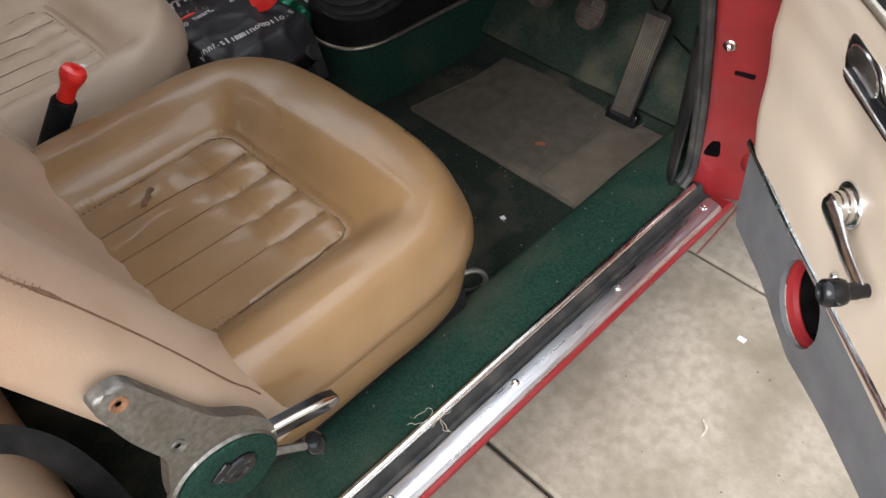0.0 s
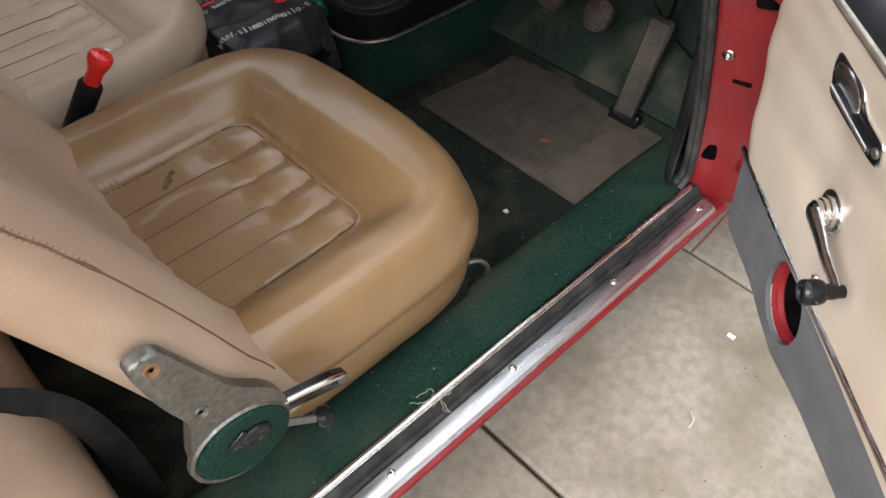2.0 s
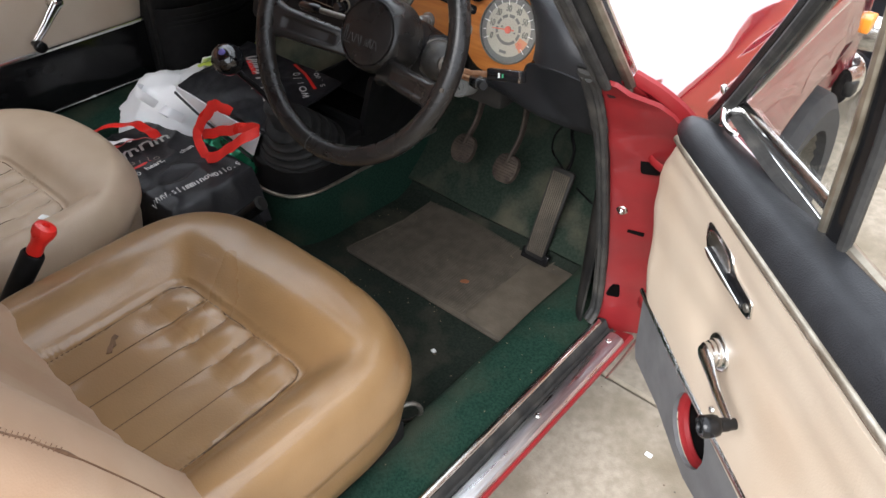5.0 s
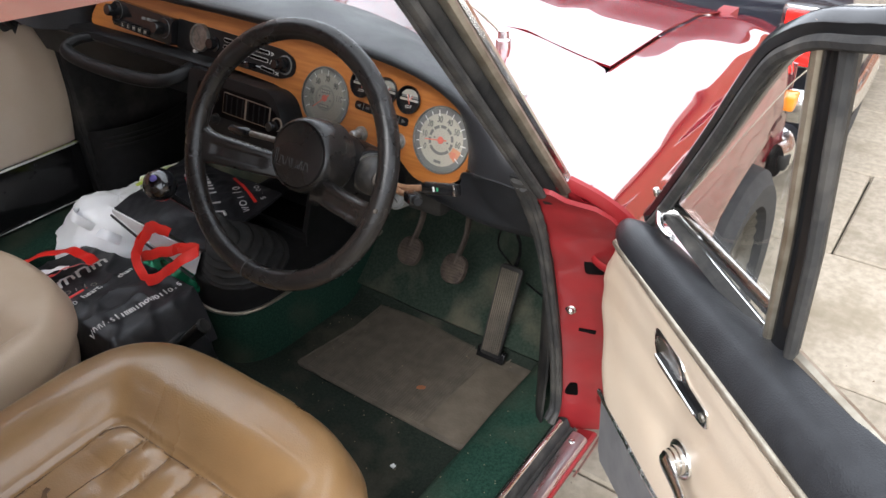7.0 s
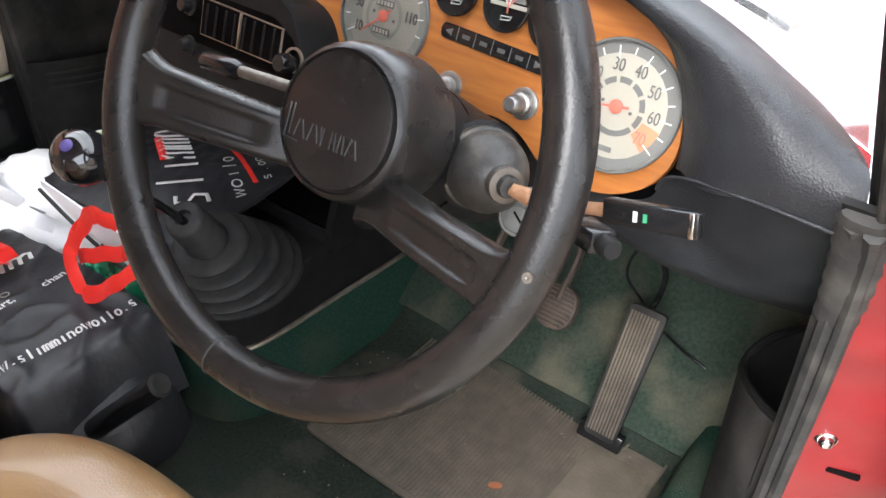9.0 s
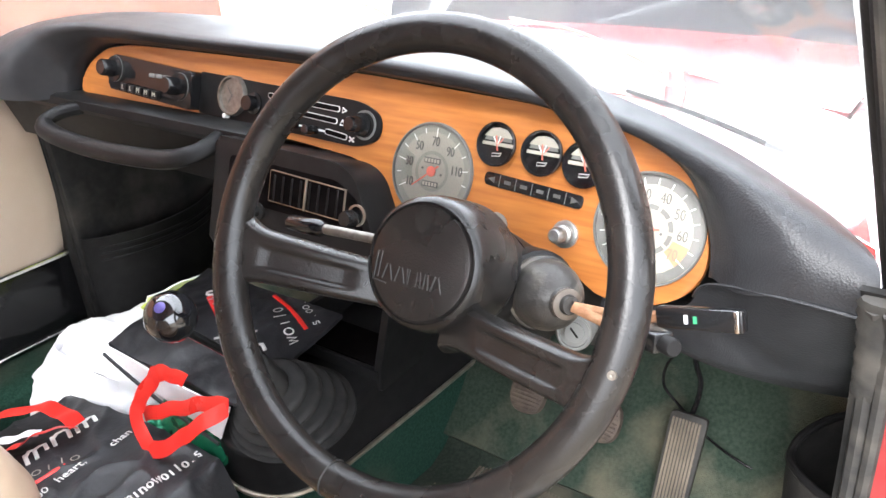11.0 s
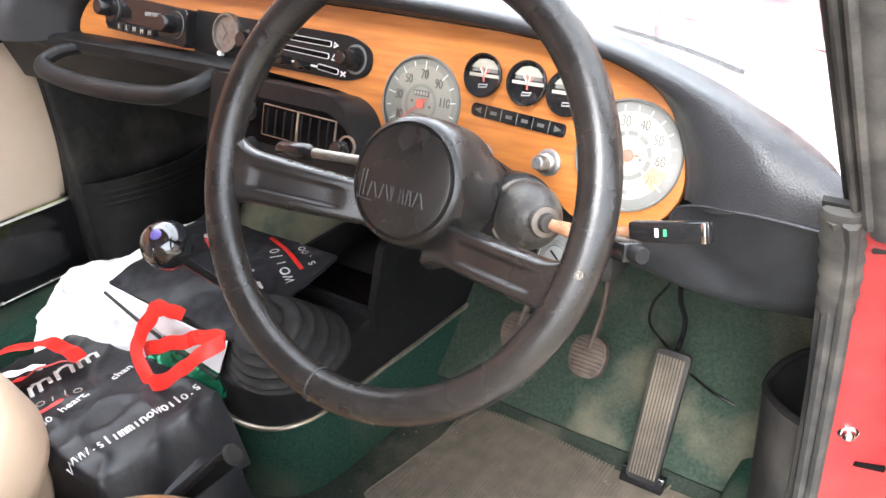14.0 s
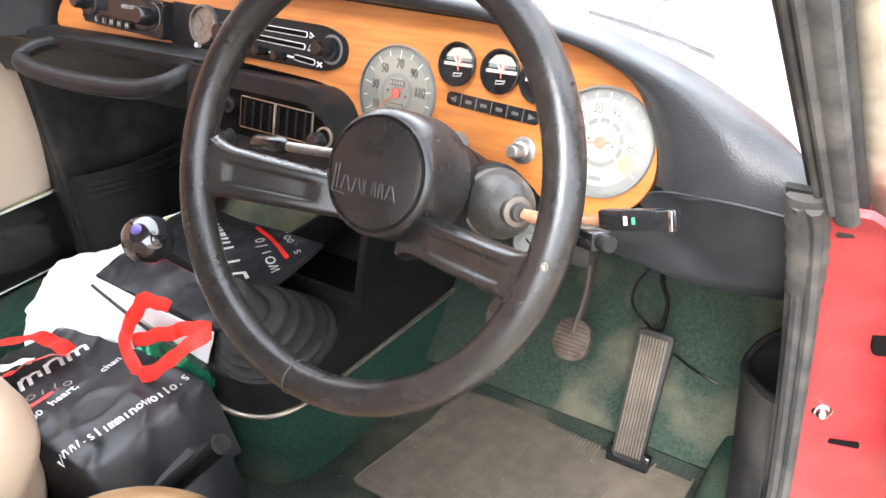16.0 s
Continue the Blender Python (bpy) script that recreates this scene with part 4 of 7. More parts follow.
part("stud", lathe([(0.005, 0), (0.004, 0.003), (0, 0.004)], facing((-0.012, -0.30, 0.60), (-1, 0, 0)), 12), M_CHROME, door)

# window frame: quarter-light, divider, glass
def wf(y, z, x=0.0):
    return Vector((0.016 - 0.10 * (z - 0.88) + x, y, z))


front_bar = spline([wf(-0.085, 0.868), wf(-0.115, 0.905), wf(-0.205, 1.028), wf(-0.265, 1.115), wf(-0.30, 1.150), wf(-0.36, 1.176), wf(-0.50, 1.195), wf(-1.0, 1.185)], 6)
fr = part("window_frame", tube(front_bar, 0.013, 10, flat=(1.0, 1.15), up=(1, 0, 0)), M_GLOSS, door, "black painted door window frame")
part("frame_rubber", tube([p + Vector((-0.012, -0.010, -0.006)) for p in front_bar], 0.006, 8), M_SEAL, fr)
part("frame_trim", tube([p + Vector((0.012, 0.004, 0.006)) for p in front_bar], 0.006, 8), M_TRIM, fr)
div = part("quarter_divider", tube([wf(-0.345, 0.872), wf(-0.352, 1.0), wf(-0.350, 1.175)], 0.013, 10, flat=(1.2, 0.8), up=(1, 0, 0)), M_GLOSS, door, "dark upright between quarter-light and window")
part("divider_trim", tube([wf(-0.332, 0.872, -0.008), wf(-0.338, 1.0, -0.008), wf(-0.336, 1.175, -0.008)], 0.005, 8), M_TRIM, div)
part("divider_rubber", tube([wf(-0.362, 0.872, -0.006), wf(-0.368, 1.0, -0.006), wf(-0.364, 1.175, -0.006)], 0.006, 8), M_SEAL, div)
part("quarter_sill_rubber", tube([wf(-0.12, 0.892, 0.0), wf(-0.22, 0.886, -0.002), wf(-0.34, 0.882, -0.002)], 0.009, 8, flat=(1.3, 0.7)), M_SEAL, door, "cracked rubber along the quarter-light")
part("window_sill_trim", tube([(0.014, -0.36, 0.893), (0.012, -0.60, 0.905), (0.012, -1.0, 0.91)], 0.007, 8), M_TRIM, door)
q = part("quarter_light", plate(rounded([(-0.125, 0.895), (-0.335, 0.888), (-0.335, 1.165), (-0.31, 1.145), (-0.27, 1.10)], 0.006), 0.014, 0.018, axes((0, 0, 0), (0, 1, 0), (0, 0, 1), (1, 0, 0)) @ Matrix.Shear("XY", 4, (0, 0))), M_PANE, door, "small triangular quarter-light pane")
q.visible_shadow = False
for k in range(5):
    part("etched_mark", box(0.0125, 0.0136, -0.322 - 0.008, -0.322 + 0.008 - 0.003 * (k % 2), 1.126 + 0.0055 * k, 1.1285 + 0.0055 * k), M_MARK, q, "small white etched glass mark")
qf = part("quarter_frame", tube([wf(-0.135, 0.905), wf(-0.325, 0.910)], 0.007, 8, flat=(0.6, 1.3)), M_CHROME, door, "chrome lower frame of the quarter-light")
catch = part("quarter_catch", lathe([(0.009, -0.008), (0.009, 0.003), (0.007, 0.007), (0.0, 0.008)], facing(wf(-0.128, 0.900, -0.010), (-1, 0, 0.5)), 18), M_CHROME, door, "chrome quarter-light catch")
part("catch_lever", tube(spline([wf(-0.128, 0.900, -0.016), wf(-0.142, 0.893, -0.022), wf(-0.160, 0.892, -0.023), wf(-0.172, 0.895, -0.022)], 4), [0.0042] * 5 + [0.0034] * 8, 8), M_CHROME, catch)
part("catch_stud", lathe([(0.004, 0), (0.004, 0.007), (0.003, 0.009), (0, 0.009)], facing(wf(-0.100, 0.905, -0.006), (-0.3, 0.2, 1)), 12), M_CHROME, catch)


# ---- passenger door ----
pdoor = thing("closed_door", "closed passenger door with cream card and black lower half", "car door")
part("door_skin", box(-0.735, -0.70, -1.20, -0.02, 0.20, 0.87, 0.015), M_RED, pdoor)
part("door_card", sheet(lambda u, v: (-0.672 - 0.006 + 0.014 * math.sin(math.pi * v) ** 0.6 - 0.02 * max(0, 1 - u * 30) + 0.012 * v, lerp(table(v, [(0.0, -0.030), (0.4, -0.008), (0.72, -0.010), (0.88, -0.024), (1.0, -0.052)])[0], -1.16, u), lerp(0.558, 0.850, v)), 60, 20, 0.006), M_CARD, pdoor, "cream vinyl door card")
part("lower_trim", box(-0.705, -0.672, -1.18, -0.03, 0.41, 0.556, 0.003), M_GLOSS, pdoor, "shiny black lower door panel")
part("lower_strip", tube([(-0.668, -0.032, 0.557), (-0.666, -1.16, 0.566)], 0.006, 8, flat=(0.7, 1.0)), M_CHROME, pdoor)
part("bottom_strip", tube([(-0.671, -0.032, 0.414), (-0.671, -1.16, 0.418)], 0.003, 8), M_CHROME, pdoor)
part("door_cap", box(-0.72, -0.650, -1.18, -0.03, 0.856, 0.905, 0.018, seg=4), M_DASH, pdoor)
part("upper_strip", tube([(-0.655, -0.035, 0.853), (-0.652, -1.16, 0.857)], 0.005, 8), M_CHROME, pdoor)
build_crank(pdoor, (-0.662, -0.245, 0.664), (1, 0, 0), (0, -0.62, -0.50), 0.100)
build_lock(pdoor, axes((-0.652, -0.235, 0.775), (0, -1, -0.06), (0, -0.06, 1), (1, 0, 0)))
part("armrest", box(-0.668, -0.615, -0.66, -0.40, 0.61, 0.65, 0.016, seg=4), M_PLAST, pdoor, "black armrest")
for a, b in (((-0.665, -0.06, 0.88), (-0.56, -0.40, 1.22)), ((-0.66, -1.20, 0.88), (-0.56, -1.25, 1.22)), ((-0.56, -0.40, 1.22), (-0.56, -1.25, 1.23))):
    part("window_frame", tube([a, b], 0.014, 8), M_GLOSS, pdoor)


# ---- seats ----
def cushion_mesh(cx, x0, x1, yf, yb, zt, zb, quilt, flutes, puff=0.012, pf=3.6):
    """A padded cushion: outline (superellipse), raised bolsters round a fluted middle; grid over the plan."""
    qx0, qx1, qf = quilt

    def height(x, y):
        u = (x - (x0 + x1) / 2) / ((x1 - x0) / 2)
        v = (y - (yf + yb) / 2) / ((yf - yb) / 2)
        v = max(v, -0.2) if v < 0 else v
        e = (abs(u) ** 3.4 + abs(v) ** 3.0) ** (1 / 3.2)
        edge = math.sqrt(max(0.0, 1 - min(1.0, max(0.0, (e - 0.70) / 0.30)) ** 2.4))
        # the middle lies lower than the bolsters
        dx = min(x - qx0, qx1 - x)
        dy = qf - y
        d = -0.012 * math.log(math.exp(min(20, -dx / 0.012)) + math.exp(min(20, -dy / 0.012)))
        sink = 1 / (1 + math.exp(-(d + 0.030) / 0.012))
        z = zt - 0.046 * sink - 0.022 * (1 - edge)
        if d > -0.004:
            w = (qx1 - qx0) / flutes
            f = ((x - qx0) / w) % 1.0
            f0 = int((x - qx0) / w)
            worn = table(dy, [(0.0, 0.75), (0.02, 1.0), (0.055, 0.9), (0.085, 0.10), (0.30, 0.05)])[0] * (0.55 if f0 == 0 else 1.0)
            z += puff * worn * (abs(math.sin(math.pi * f)) ** 0.7 - 0.6) * min(1.0, max(0.0, (d + 0.004) / 0.012))
            z += 0.003 * math.sin(math.pi * min(1, max(0, dy / 0.06)))
        if -0.010 < d < 0.0:
            z -= 0.004
        z += 0.0018 * noise.noise(Vector((x * 13, y * 13, 5)))
        return z, edge

    bm = bmesh.new()
    nr, na = 84, 260
    c = Vector(((x0 + x1) / 2, (yf + yb) / 2))
    rings = []
    for i in range(nr + 1):
        r = (i / nr) ** 0.82
        ring = []
        for j in range(na):
            a = 2 * math.pi * j / na
            ca, sa = math.cos(a), math.sin(a)
            p = pf if sa > 0 else 7.0
            k = (abs(ca) ** p + abs(sa) ** p) ** (-1 / p)
            x, y = c.x + r * k * ca * (x1 - x0) / 2, c.y + r * k * sa * (yf - yb) / 2
            z, edge = height(x, y)
            if r > 0.86:
                t = (r - 0.86) / 0.14
                z -= 0.030 * t ** 2.6
            ring.append(Vector((x, y, z)))
        rings.append(ring)
    last = rings[-1]
    for k, (out, dz) in enumerate(((0.006, -0.018), (0.006, -0.036), (-0.002, -0.049), (-0.007, -0.053), (-0.006, -0.057), (-0.005, -0.085), (-0.010, -0.115), (-0.03, -0.135))):
        ring = []
        for p in last:
            d = Vector((p.x - c.x, p.y - c.y, 0)).normalized()
            q = p + d * out
            q.z = max(zb, p.z + dz)
            ring.append(q)
        rings.append(ring)
    center = bm.verts.new((c.x, c.y, height(c.x, c.y)[0]))
    vs = [[bm.verts.new(p) for p in ring] for ring in rings[1:]]
    for j in range(na):
        bm.faces.new((center, vs[0][j], vs[0][(j + 1) % na]))
    for a, b in zip(vs, vs[1:]):
        for j in range(na):
            bm.faces.new((a[j], a[(j + 1) % na], b[(j + 1) % na], b[j]))
    bm.faces.new(vs[-1][::-1])
    return bm, height


def backrest_mesh(cx, half, lean=0.30, z0=0.47, tall=0.52, y0=-0.745):
    """A padded backrest with side bolsters, its front fluted; leans back by `lean` metres a metre."""
    rows, cols = 34, 64
    bm = bmesh.new()
    rings = []
    for i in range(rows + 1):
        v = i / rows
        w = half * (1.0 + 0.02 * math.sin(math.pi * min(1, v * 1.25))) * (1 - 0.45 * max(0, (v - 0.82) / 0.18) ** 2.2)
        z = z0 + tall * v
        y = y0 - lean * tall * v - 0.05 * v * v
        thick = lerp(0.150, 0.105, v) * (1 - 0.4 * max(0, (v - 0.85) / 0.15) ** 2)
        ring = []
        for j in range(cols):
            a = 2 * math.pi * j / cols
            ca, sa = math.cos(a), math.sin(a)
            k = (abs(ca) ** 3.6 + abs(sa) ** 2.6) ** (-1 / 3.0)
            x = w * k * ca
            yy = thick / 2 * k * sa
            if sa > 0:
                m = 1 / (1 + math.exp((abs(x) / w - 0.56) / 0.05))
                yy -= 0.040 * m * min(1, (1 - v) * 6)
                f = (x / 0.062 + 50.5) % 1.0
                yy += 0.006 * m * (abs(math.sin(math.pi * f)) ** 0.6 - 0.6)
            low = max(0.0, 1 - v * 5)
            ring.append(Vector((cx + x, y - thick / 2 + yy + 0.02 * low, z - 0.03 * low * (1 - abs(ca)))))
        rings.append(ring)
    return loft(rings, True, True, bm)


def build_recliner(seat, x, out):
    """The cast recliner arm with its carpet-covered disc, lever and knob on the seat's outer side."""
    m = axes((x, 0, 0), (0, 1, 0), (0, 0, 1), (out, 0, 0))
    arm = rounded([(-0.868, 0.722), (-0.838, 0.722), (-0.795, 0.618), (-0.762, 0.585), (-0.748, 0.548), (-0.758, 0.508), (-0.800, 0.488), (-0.840, 0.494), (-0.858, 0.528), (-0.856, 0.565), (-0.842, 0.61), (-0.858, 0.66)], [0.014, 0.014, 0.02, 0.02, 0.02, 0.02, 0.03, 0.03, 0.02, 0.015, 0.01, 0.02], 4)
    body = part("recliner_arm", plate(arm, 0.0, 0.014, m, 0.004), M_ALLOY, seat, "pitted cast-metal recliner arm")
    disc = lathe([(0.051, 0.012), (0.051, 0.017), (0.048, 0.0195), (0.042, 0.020), (0, 0.0205)], m @ pose(-0.806, 0.534, 0, 0, 0, -20) @ Matrix.Diagonal((1, 0.86, 1, 1)), 48)
    part("cover_disc", disc, M_CARPET, body, "green carpet-covered disc")
    part("cover_rim", lathe([(0.0565, 0.008), (0.0560, 0.014), (0.0535, 0.0165), (0.0505, 0.015), (0.050, 0.008)], m @ pose(-0.808, 0.534, 0, 0, 0, -20) @ Matrix.Diagonal((1, 0.87, 1, 1)), 48), M_ALLOY, body)
    part("boss", lathe([(0.018, 0.018), (0.018, 0.023), (0.016, 0.025), (0.010, 0.025), (0.008, 0.0235), (0, 0.0235)], m @ pose(-0.797, 0.543, 0) @ Matrix.Diagonal((1, 0.8, 1, 1)), 28), M_GLOSS, body, "worn black plastic boss")
    part("boss_key", box(-0.011, 0.011, -0.006, 0.006, 0.0, 0.005, 0.002, m @ pose(-0.812, 0.553, 0.019, 0, 0, 30)), M_GLOSS, body)
    for y, z in ((-0.849, 0.706), (-0.830, 0.618)):
        part("rivet", lathe([(0.0075, 0.013), (0.007, 0.0165), (0.004, 0.0155), (0.0025, 0.014), (0, 0.014)], m @ pose(y, z, 0), 18), M_RUST if z > 0.7 else M_ALLOY, body)
    bm = plate(rounded([(-0.765, 0.530), (-0.765, 0.548), (-0.690, 0.522), (-0.676, 0.512), (-0.680, 0.503), (-0.692, 0.503)], 0.006), 0.0, 0.012, m, 0.003)
    lev = part("release_bar", bm, M_GLOSS, body, "black release bar with a bright upper edge")
    part("bright_edge", tube([(x + out * 0.011, -0.766, 0.5465), (x + out * 0.0125, -0.728, 0.536), (x + out * 0.0125, -0.694, 0.5225), (x + out * 0.0115, -0.682, 0.515)], [0.0030, 0.0034, 0.0034, 0.0022], 8), M_CHROME, lev)
    part("screw", lathe([(0.007, 0.012), (0.006, 0.014), (0, 0.015)], m @ pose(-0.685, 0.511, 0), 14), M_ALLOY, lev)
    part("release_lever", tube([(x + out * 0.012, -0.762, 0.512), (x + out * 0.020, -0.728, 0.490)], 0.0045, 8), M_ALLOY, body)
    part("release_knob", lathe([(0, -0.012), (0.007, -0.011), (0.011, -0.006), (0.0125, 0.0), (0.011, 0.006), (0.007, 0.011), (0, 0.012)], pose(x + out * 0.020, -0.722, 0.486), 18), M_GLOSS, body, "black ball knob")
    return body


def build_seat(name, label, cx, mat_c, mat_b, out, zt=0.570, dy=0.0, pf=3.6, q0=-0.116, q1=0.157, qf=-0.524, front=-0.360):
    seat = thing(name, label, "car seat", group="front seats")
    x0, x1 = cx - 0.262, cx + 0.274
    bm, height = cushion_mesh(cx, x0, x1, front + dy, -0.80 + dy, zt, 0.36, (cx + q0, cx + q1, qf + dy), 5, pf=pf)
    cush = part("cushion", bm, mat_c, seat, "fluted vinyl cushion, polished by wear", angle=55)
    # dark seams: flute joins and the cushion's welt
    for k in range(1, 5):
        x = cx + lerp(q0, q1, k / 5)
        ys = [lerp(qf - 0.004, -0.745, t / 24) + dy for t in range(25)]
        part("seam", tube([(x + 0.0003 * noise.noise(Vector((y * 20, k, 0))), y, height(x, y)[0] + 0.0004) for y in ys], 0.0008, 5), M_GROOVE, cush)
    a, b = cx + q0 - 0.002, cx + q1 + 0.0025
    loop = [(a, lerp(-0.745, qf - 0.022, t / 8) + dy) for t in range(9)] + [(a + 0.007, qf - 0.007 + dy), (a + 0.017, qf + dy)] + [(lerp(a + 0.03, b - 0.03, t / 8), qf + 0.001 + dy) for t in range(9)] + [(b - 0.012, qf - 0.003 + dy), (b - 0.002, qf - 0.016 + dy)] + [(b, lerp(qf - 0.032, -0.745, t / 8) + dy) for t in range(9)]
    part("quilt_seam", tube([(x, y, height(x, y)[0] + 0.0003) for x, y in loop], 0.0010, 5), M_GROOVE, cush)
    back = part("backrest", backrest_mesh(cx, 0.290, 0.36, 0.475, 0.50, -0.690 + dy), mat_b, seat, "padded backrest tipped back a little", angle=55)
    part("seat_base", box(x0 + 0.03, x1 - 0.03, -0.78 + dy, -0.42 + dy, 0.29, 0.40, 0.01), M_MATTE, seat, "black seat frame")
    for sx in (x0 + 0.05, x1 - 0.05):
        part("runner", box(sx - 0.012, sx + 0.012, -0.85 + dy, -0.36 + dy, 0.287, 0.305, 0.002), M_GLOSS, seat)
    return seat, cush, back, height


dseat, dcush, dback, dheight = build_seat("front_seat", "worn tan vinyl seat with fluted middle and split seams", 0.288, M_SEAT, M_BACK, 1)
build_recliner(dseat, 0.592, 1)
part("adjuster_bail", tube(spline([(0.485, -0.40, 0.33), (0.512, -0.380, 0.345), (0.522, -0.376, 0.370), (0.515, -0.388, 0.392), (0.495, -0.42, 0.388)], 5), 0.0038, 8), M_ALLOY, dseat, "bent wire seat adjuster")
# tear in the cushion with dark lining, split at the side seam
tx, ty = 0.206, -0.664
bm = bmesh.new()
pts = [(-0.026, 0.008), (-0.018, 0.014), (-0.010, 0.006), (0.004, 0.006), (0.012, -0.004), (0.022, -0.006), (0.018, -0.014), (0.006, -0.010), (-0.006, -0.004), (-0.020, 0.001)]
plate(pts, 0.0005, 0.0022, pose(tx, ty, dheight(tx, ty)[0], 0, 0, -22) @ Matrix.Scale(0.72, 4), bm=bm)
part("tear", bm, M_GROOVE, dcush, "small tear showing dark lining")
part("tear_flap", plate([(0.002, 0.0), (0.022, -0.004), (0.02, -0.015), (0.004, -0.010)], 0.002, 0.0035, pose(tx, ty, dheight(tx, ty)[0], 8, 0, -22) @ Matrix.Scale(0.72, 4)), M_STITCH, dcush)
ys = [lerp(-0.555, -0.690, k / 20) for k in range(21)]
part("split_edge", tube([(0.4485 + 0.003 * noise.noise(Vector((y * 40, 2, 0))), y, dheight(0.4475, y)[0] + 0.0015) for y in ys], [0.0012 + 0.0012 * abs(noise.noise(Vector((y * 60, 0, 0)))) for y in ys], 5), M_GROOVE, dcush, "frayed split along the side seam")
# stitched welt with a split along the backrest's outer bolster
WELT = spline([(0.572, -0.722, 0.548), (0.578, -0.738, 0.662), (0.577, -0.772, 0.757), (0.570, -0.815, 0.81), (0.564, -0.868, 0.85), (0.558, -0.90, 0.90), (0.545, -0.94, 0.955)], 10)
tree = mathutils.bvhtree.BVHTree.FromObject(dback, bpy.context.evaluated_depsgraph_get())
for k, p in enumerate(WELT):
    q, n, _, _ = tree.find_nearest(p)
    WELT[k] = q + n * 0.0006
part("backrest_welt", tube(WELT, 0.0009, 6), M_STITCH, dback, "stitched welt, partly split")
for k in range(30, 60, 1):
    p = WELT[k]
    d = (WELT[min(k + 1, len(WELT) - 1)] - WELT[k - 1]).normalized()
    s = d.cross(Vector((1, 0.2, 0.1))).normalized()
    part("stitch", tube([p - s * 0.0035 + Vector((0.001, 0, 0.001)), p + s * 0.0035 + Vector((0.001, 0, 0.001))], 0.0006, 4), M_STITCH, dback)
part("torn_edge", tube([p + Vector((0, 0, 0.004 * noise.noise(Vector((k, 0, 0))))) for k, p in enumerate(WELT[26:33])], [0.0006, 0.0014, 0.002, 0.0022, 0.002, 0.0014, 0.0006], 6), M_STITCH, dback)

pseat, pcush, pback, pheight = build_seat("front_seat", "beige vinyl seat with fluted middle", -0.352, M_PALE, M_PALE, -1, zt=0.530, dy=-0.005, pf=2.2, q0=-0.088, q1=0.160, qf=-0.520, front=-0.350)
part("paper_label", plate(rounded([(-0.014, -0.006), (0.014, -0.004), (0.012, 0.006), (-0.013, 0.005)], 0.002), 0.0005, 0.0016, pose(-0.160, -0.572, pheight(-0.16, -0.572)[0] + 0.001, 6, 0, 20)), M_WHITE, pseat)

rear = thing("rear_seat", "beige rear bench behind the front seats", "car seat")
part("cushion", box(-0.56, 0.60, -1.45, -0.93, 0.30, 0.51, 0.07, seg=6), M_BACK, rear)
part("backrest", box(-0.55, 0.55, -1.55, -1.42, 0.42, 0.82, 0.05, seg=4), M_BACK, rear)
belt = tube(spline([(0.24, -1.20, 0.520), (0.31, -1.06, 0.519), (0.37, -0.975, 0.518), (0.415, -0.925, 0.505), (0.44, -0.905, 0.44), (0.45, -0.90, 0.30)], 6), 0.022, 8, flat=(0.06, 1.0), up=(0, 0.5, 1))
tagged(part("seat_belt", belt, M_MATTE), "black seat belt lying behind the driver's seat", "seat belt")

# handbrake between the seats
hb = thing("handbrake", "black handbrake lever with a red grip end", "handbrake")
H0, H1 = Vector((-0.048, -0.761, 0.41)), Vector((0.016, -0.633, 0.614))
hd = (H1 - H0).normalized()
part("lever", tube([H0, H0 + hd * 0.09], 0.010, 12), M_GLOSS, hb)
part("sleeve", tube([H0 + hd * 0.07, H0 + hd * 0.085, H1 - hd * 0.050, H1 - hd * 0.046], [0.012, 0.0165, 0.0175, 0.015], 14), M_PLAST, hb, "black rubber sleeve")
part("grip", lathe([(0.010, 0.0), (0.012, 0.010), (0.011, 0.024), (0.0135, 0.034), (0.0165, 0.042), (0.0175, 0.050), (0.015, 0.056), (0.006, 0.058), (0.005, 0.054), (0, 0.054)], facing(H1 - hd * 0.052, hd), 16), M_CUFF, hb, "bright red plastic grip end")
part("base", box(-0.07, -0.025, -0.80, -0.70, 0.285, 0.44, 0.012), M_MATTE, hb)


# ---- dashboard: local x across, y up the sloping panel, z towards the driver ----
DP = axes((0, -0.082, 0.867), (1, 0, 0), (0, 0.322, 0.947), (0, -0.947, 0.322))


def dpt(x, s, out=0.0):
    return DP @ Vector((x, s, out))


dash = thing("dashboard", "black padded dashboard with an orange wood instrument panel", "dashboard")
wood = rounded([(-0.417, 0.021), (-0.405, 0.055), (-0.36, 0.084), (-0.30, 0.0935), (0.00, 0.0945), (0.12, 0.0915), (0.30, 0.084), (0.39, 0.073), (0.432, 0.059), (0.457, 0.043), (0.476, 0.012), (0.484, -0.022), (0.477, -0.047), (0.452, -0.066), (0.405, -0.074), (0.382, -0.064), (0.362, -0.048), (0.335, -0.040), (0.30, -0.048), (0.27, -0.064), (0.20, -0.072), (0.168, -0.056), (0.152, -0.031), (0.131, -0.002), (0.10, 0.006), (0.0, 0.0115), (-0.14, 0.018)], 0.018, 3)
panel = part("wood_panel", plate(wood, -0.008, 0.0, DP, 0.0015), M_WOOD, dash, "orange-brown wood veneer instrument panel")


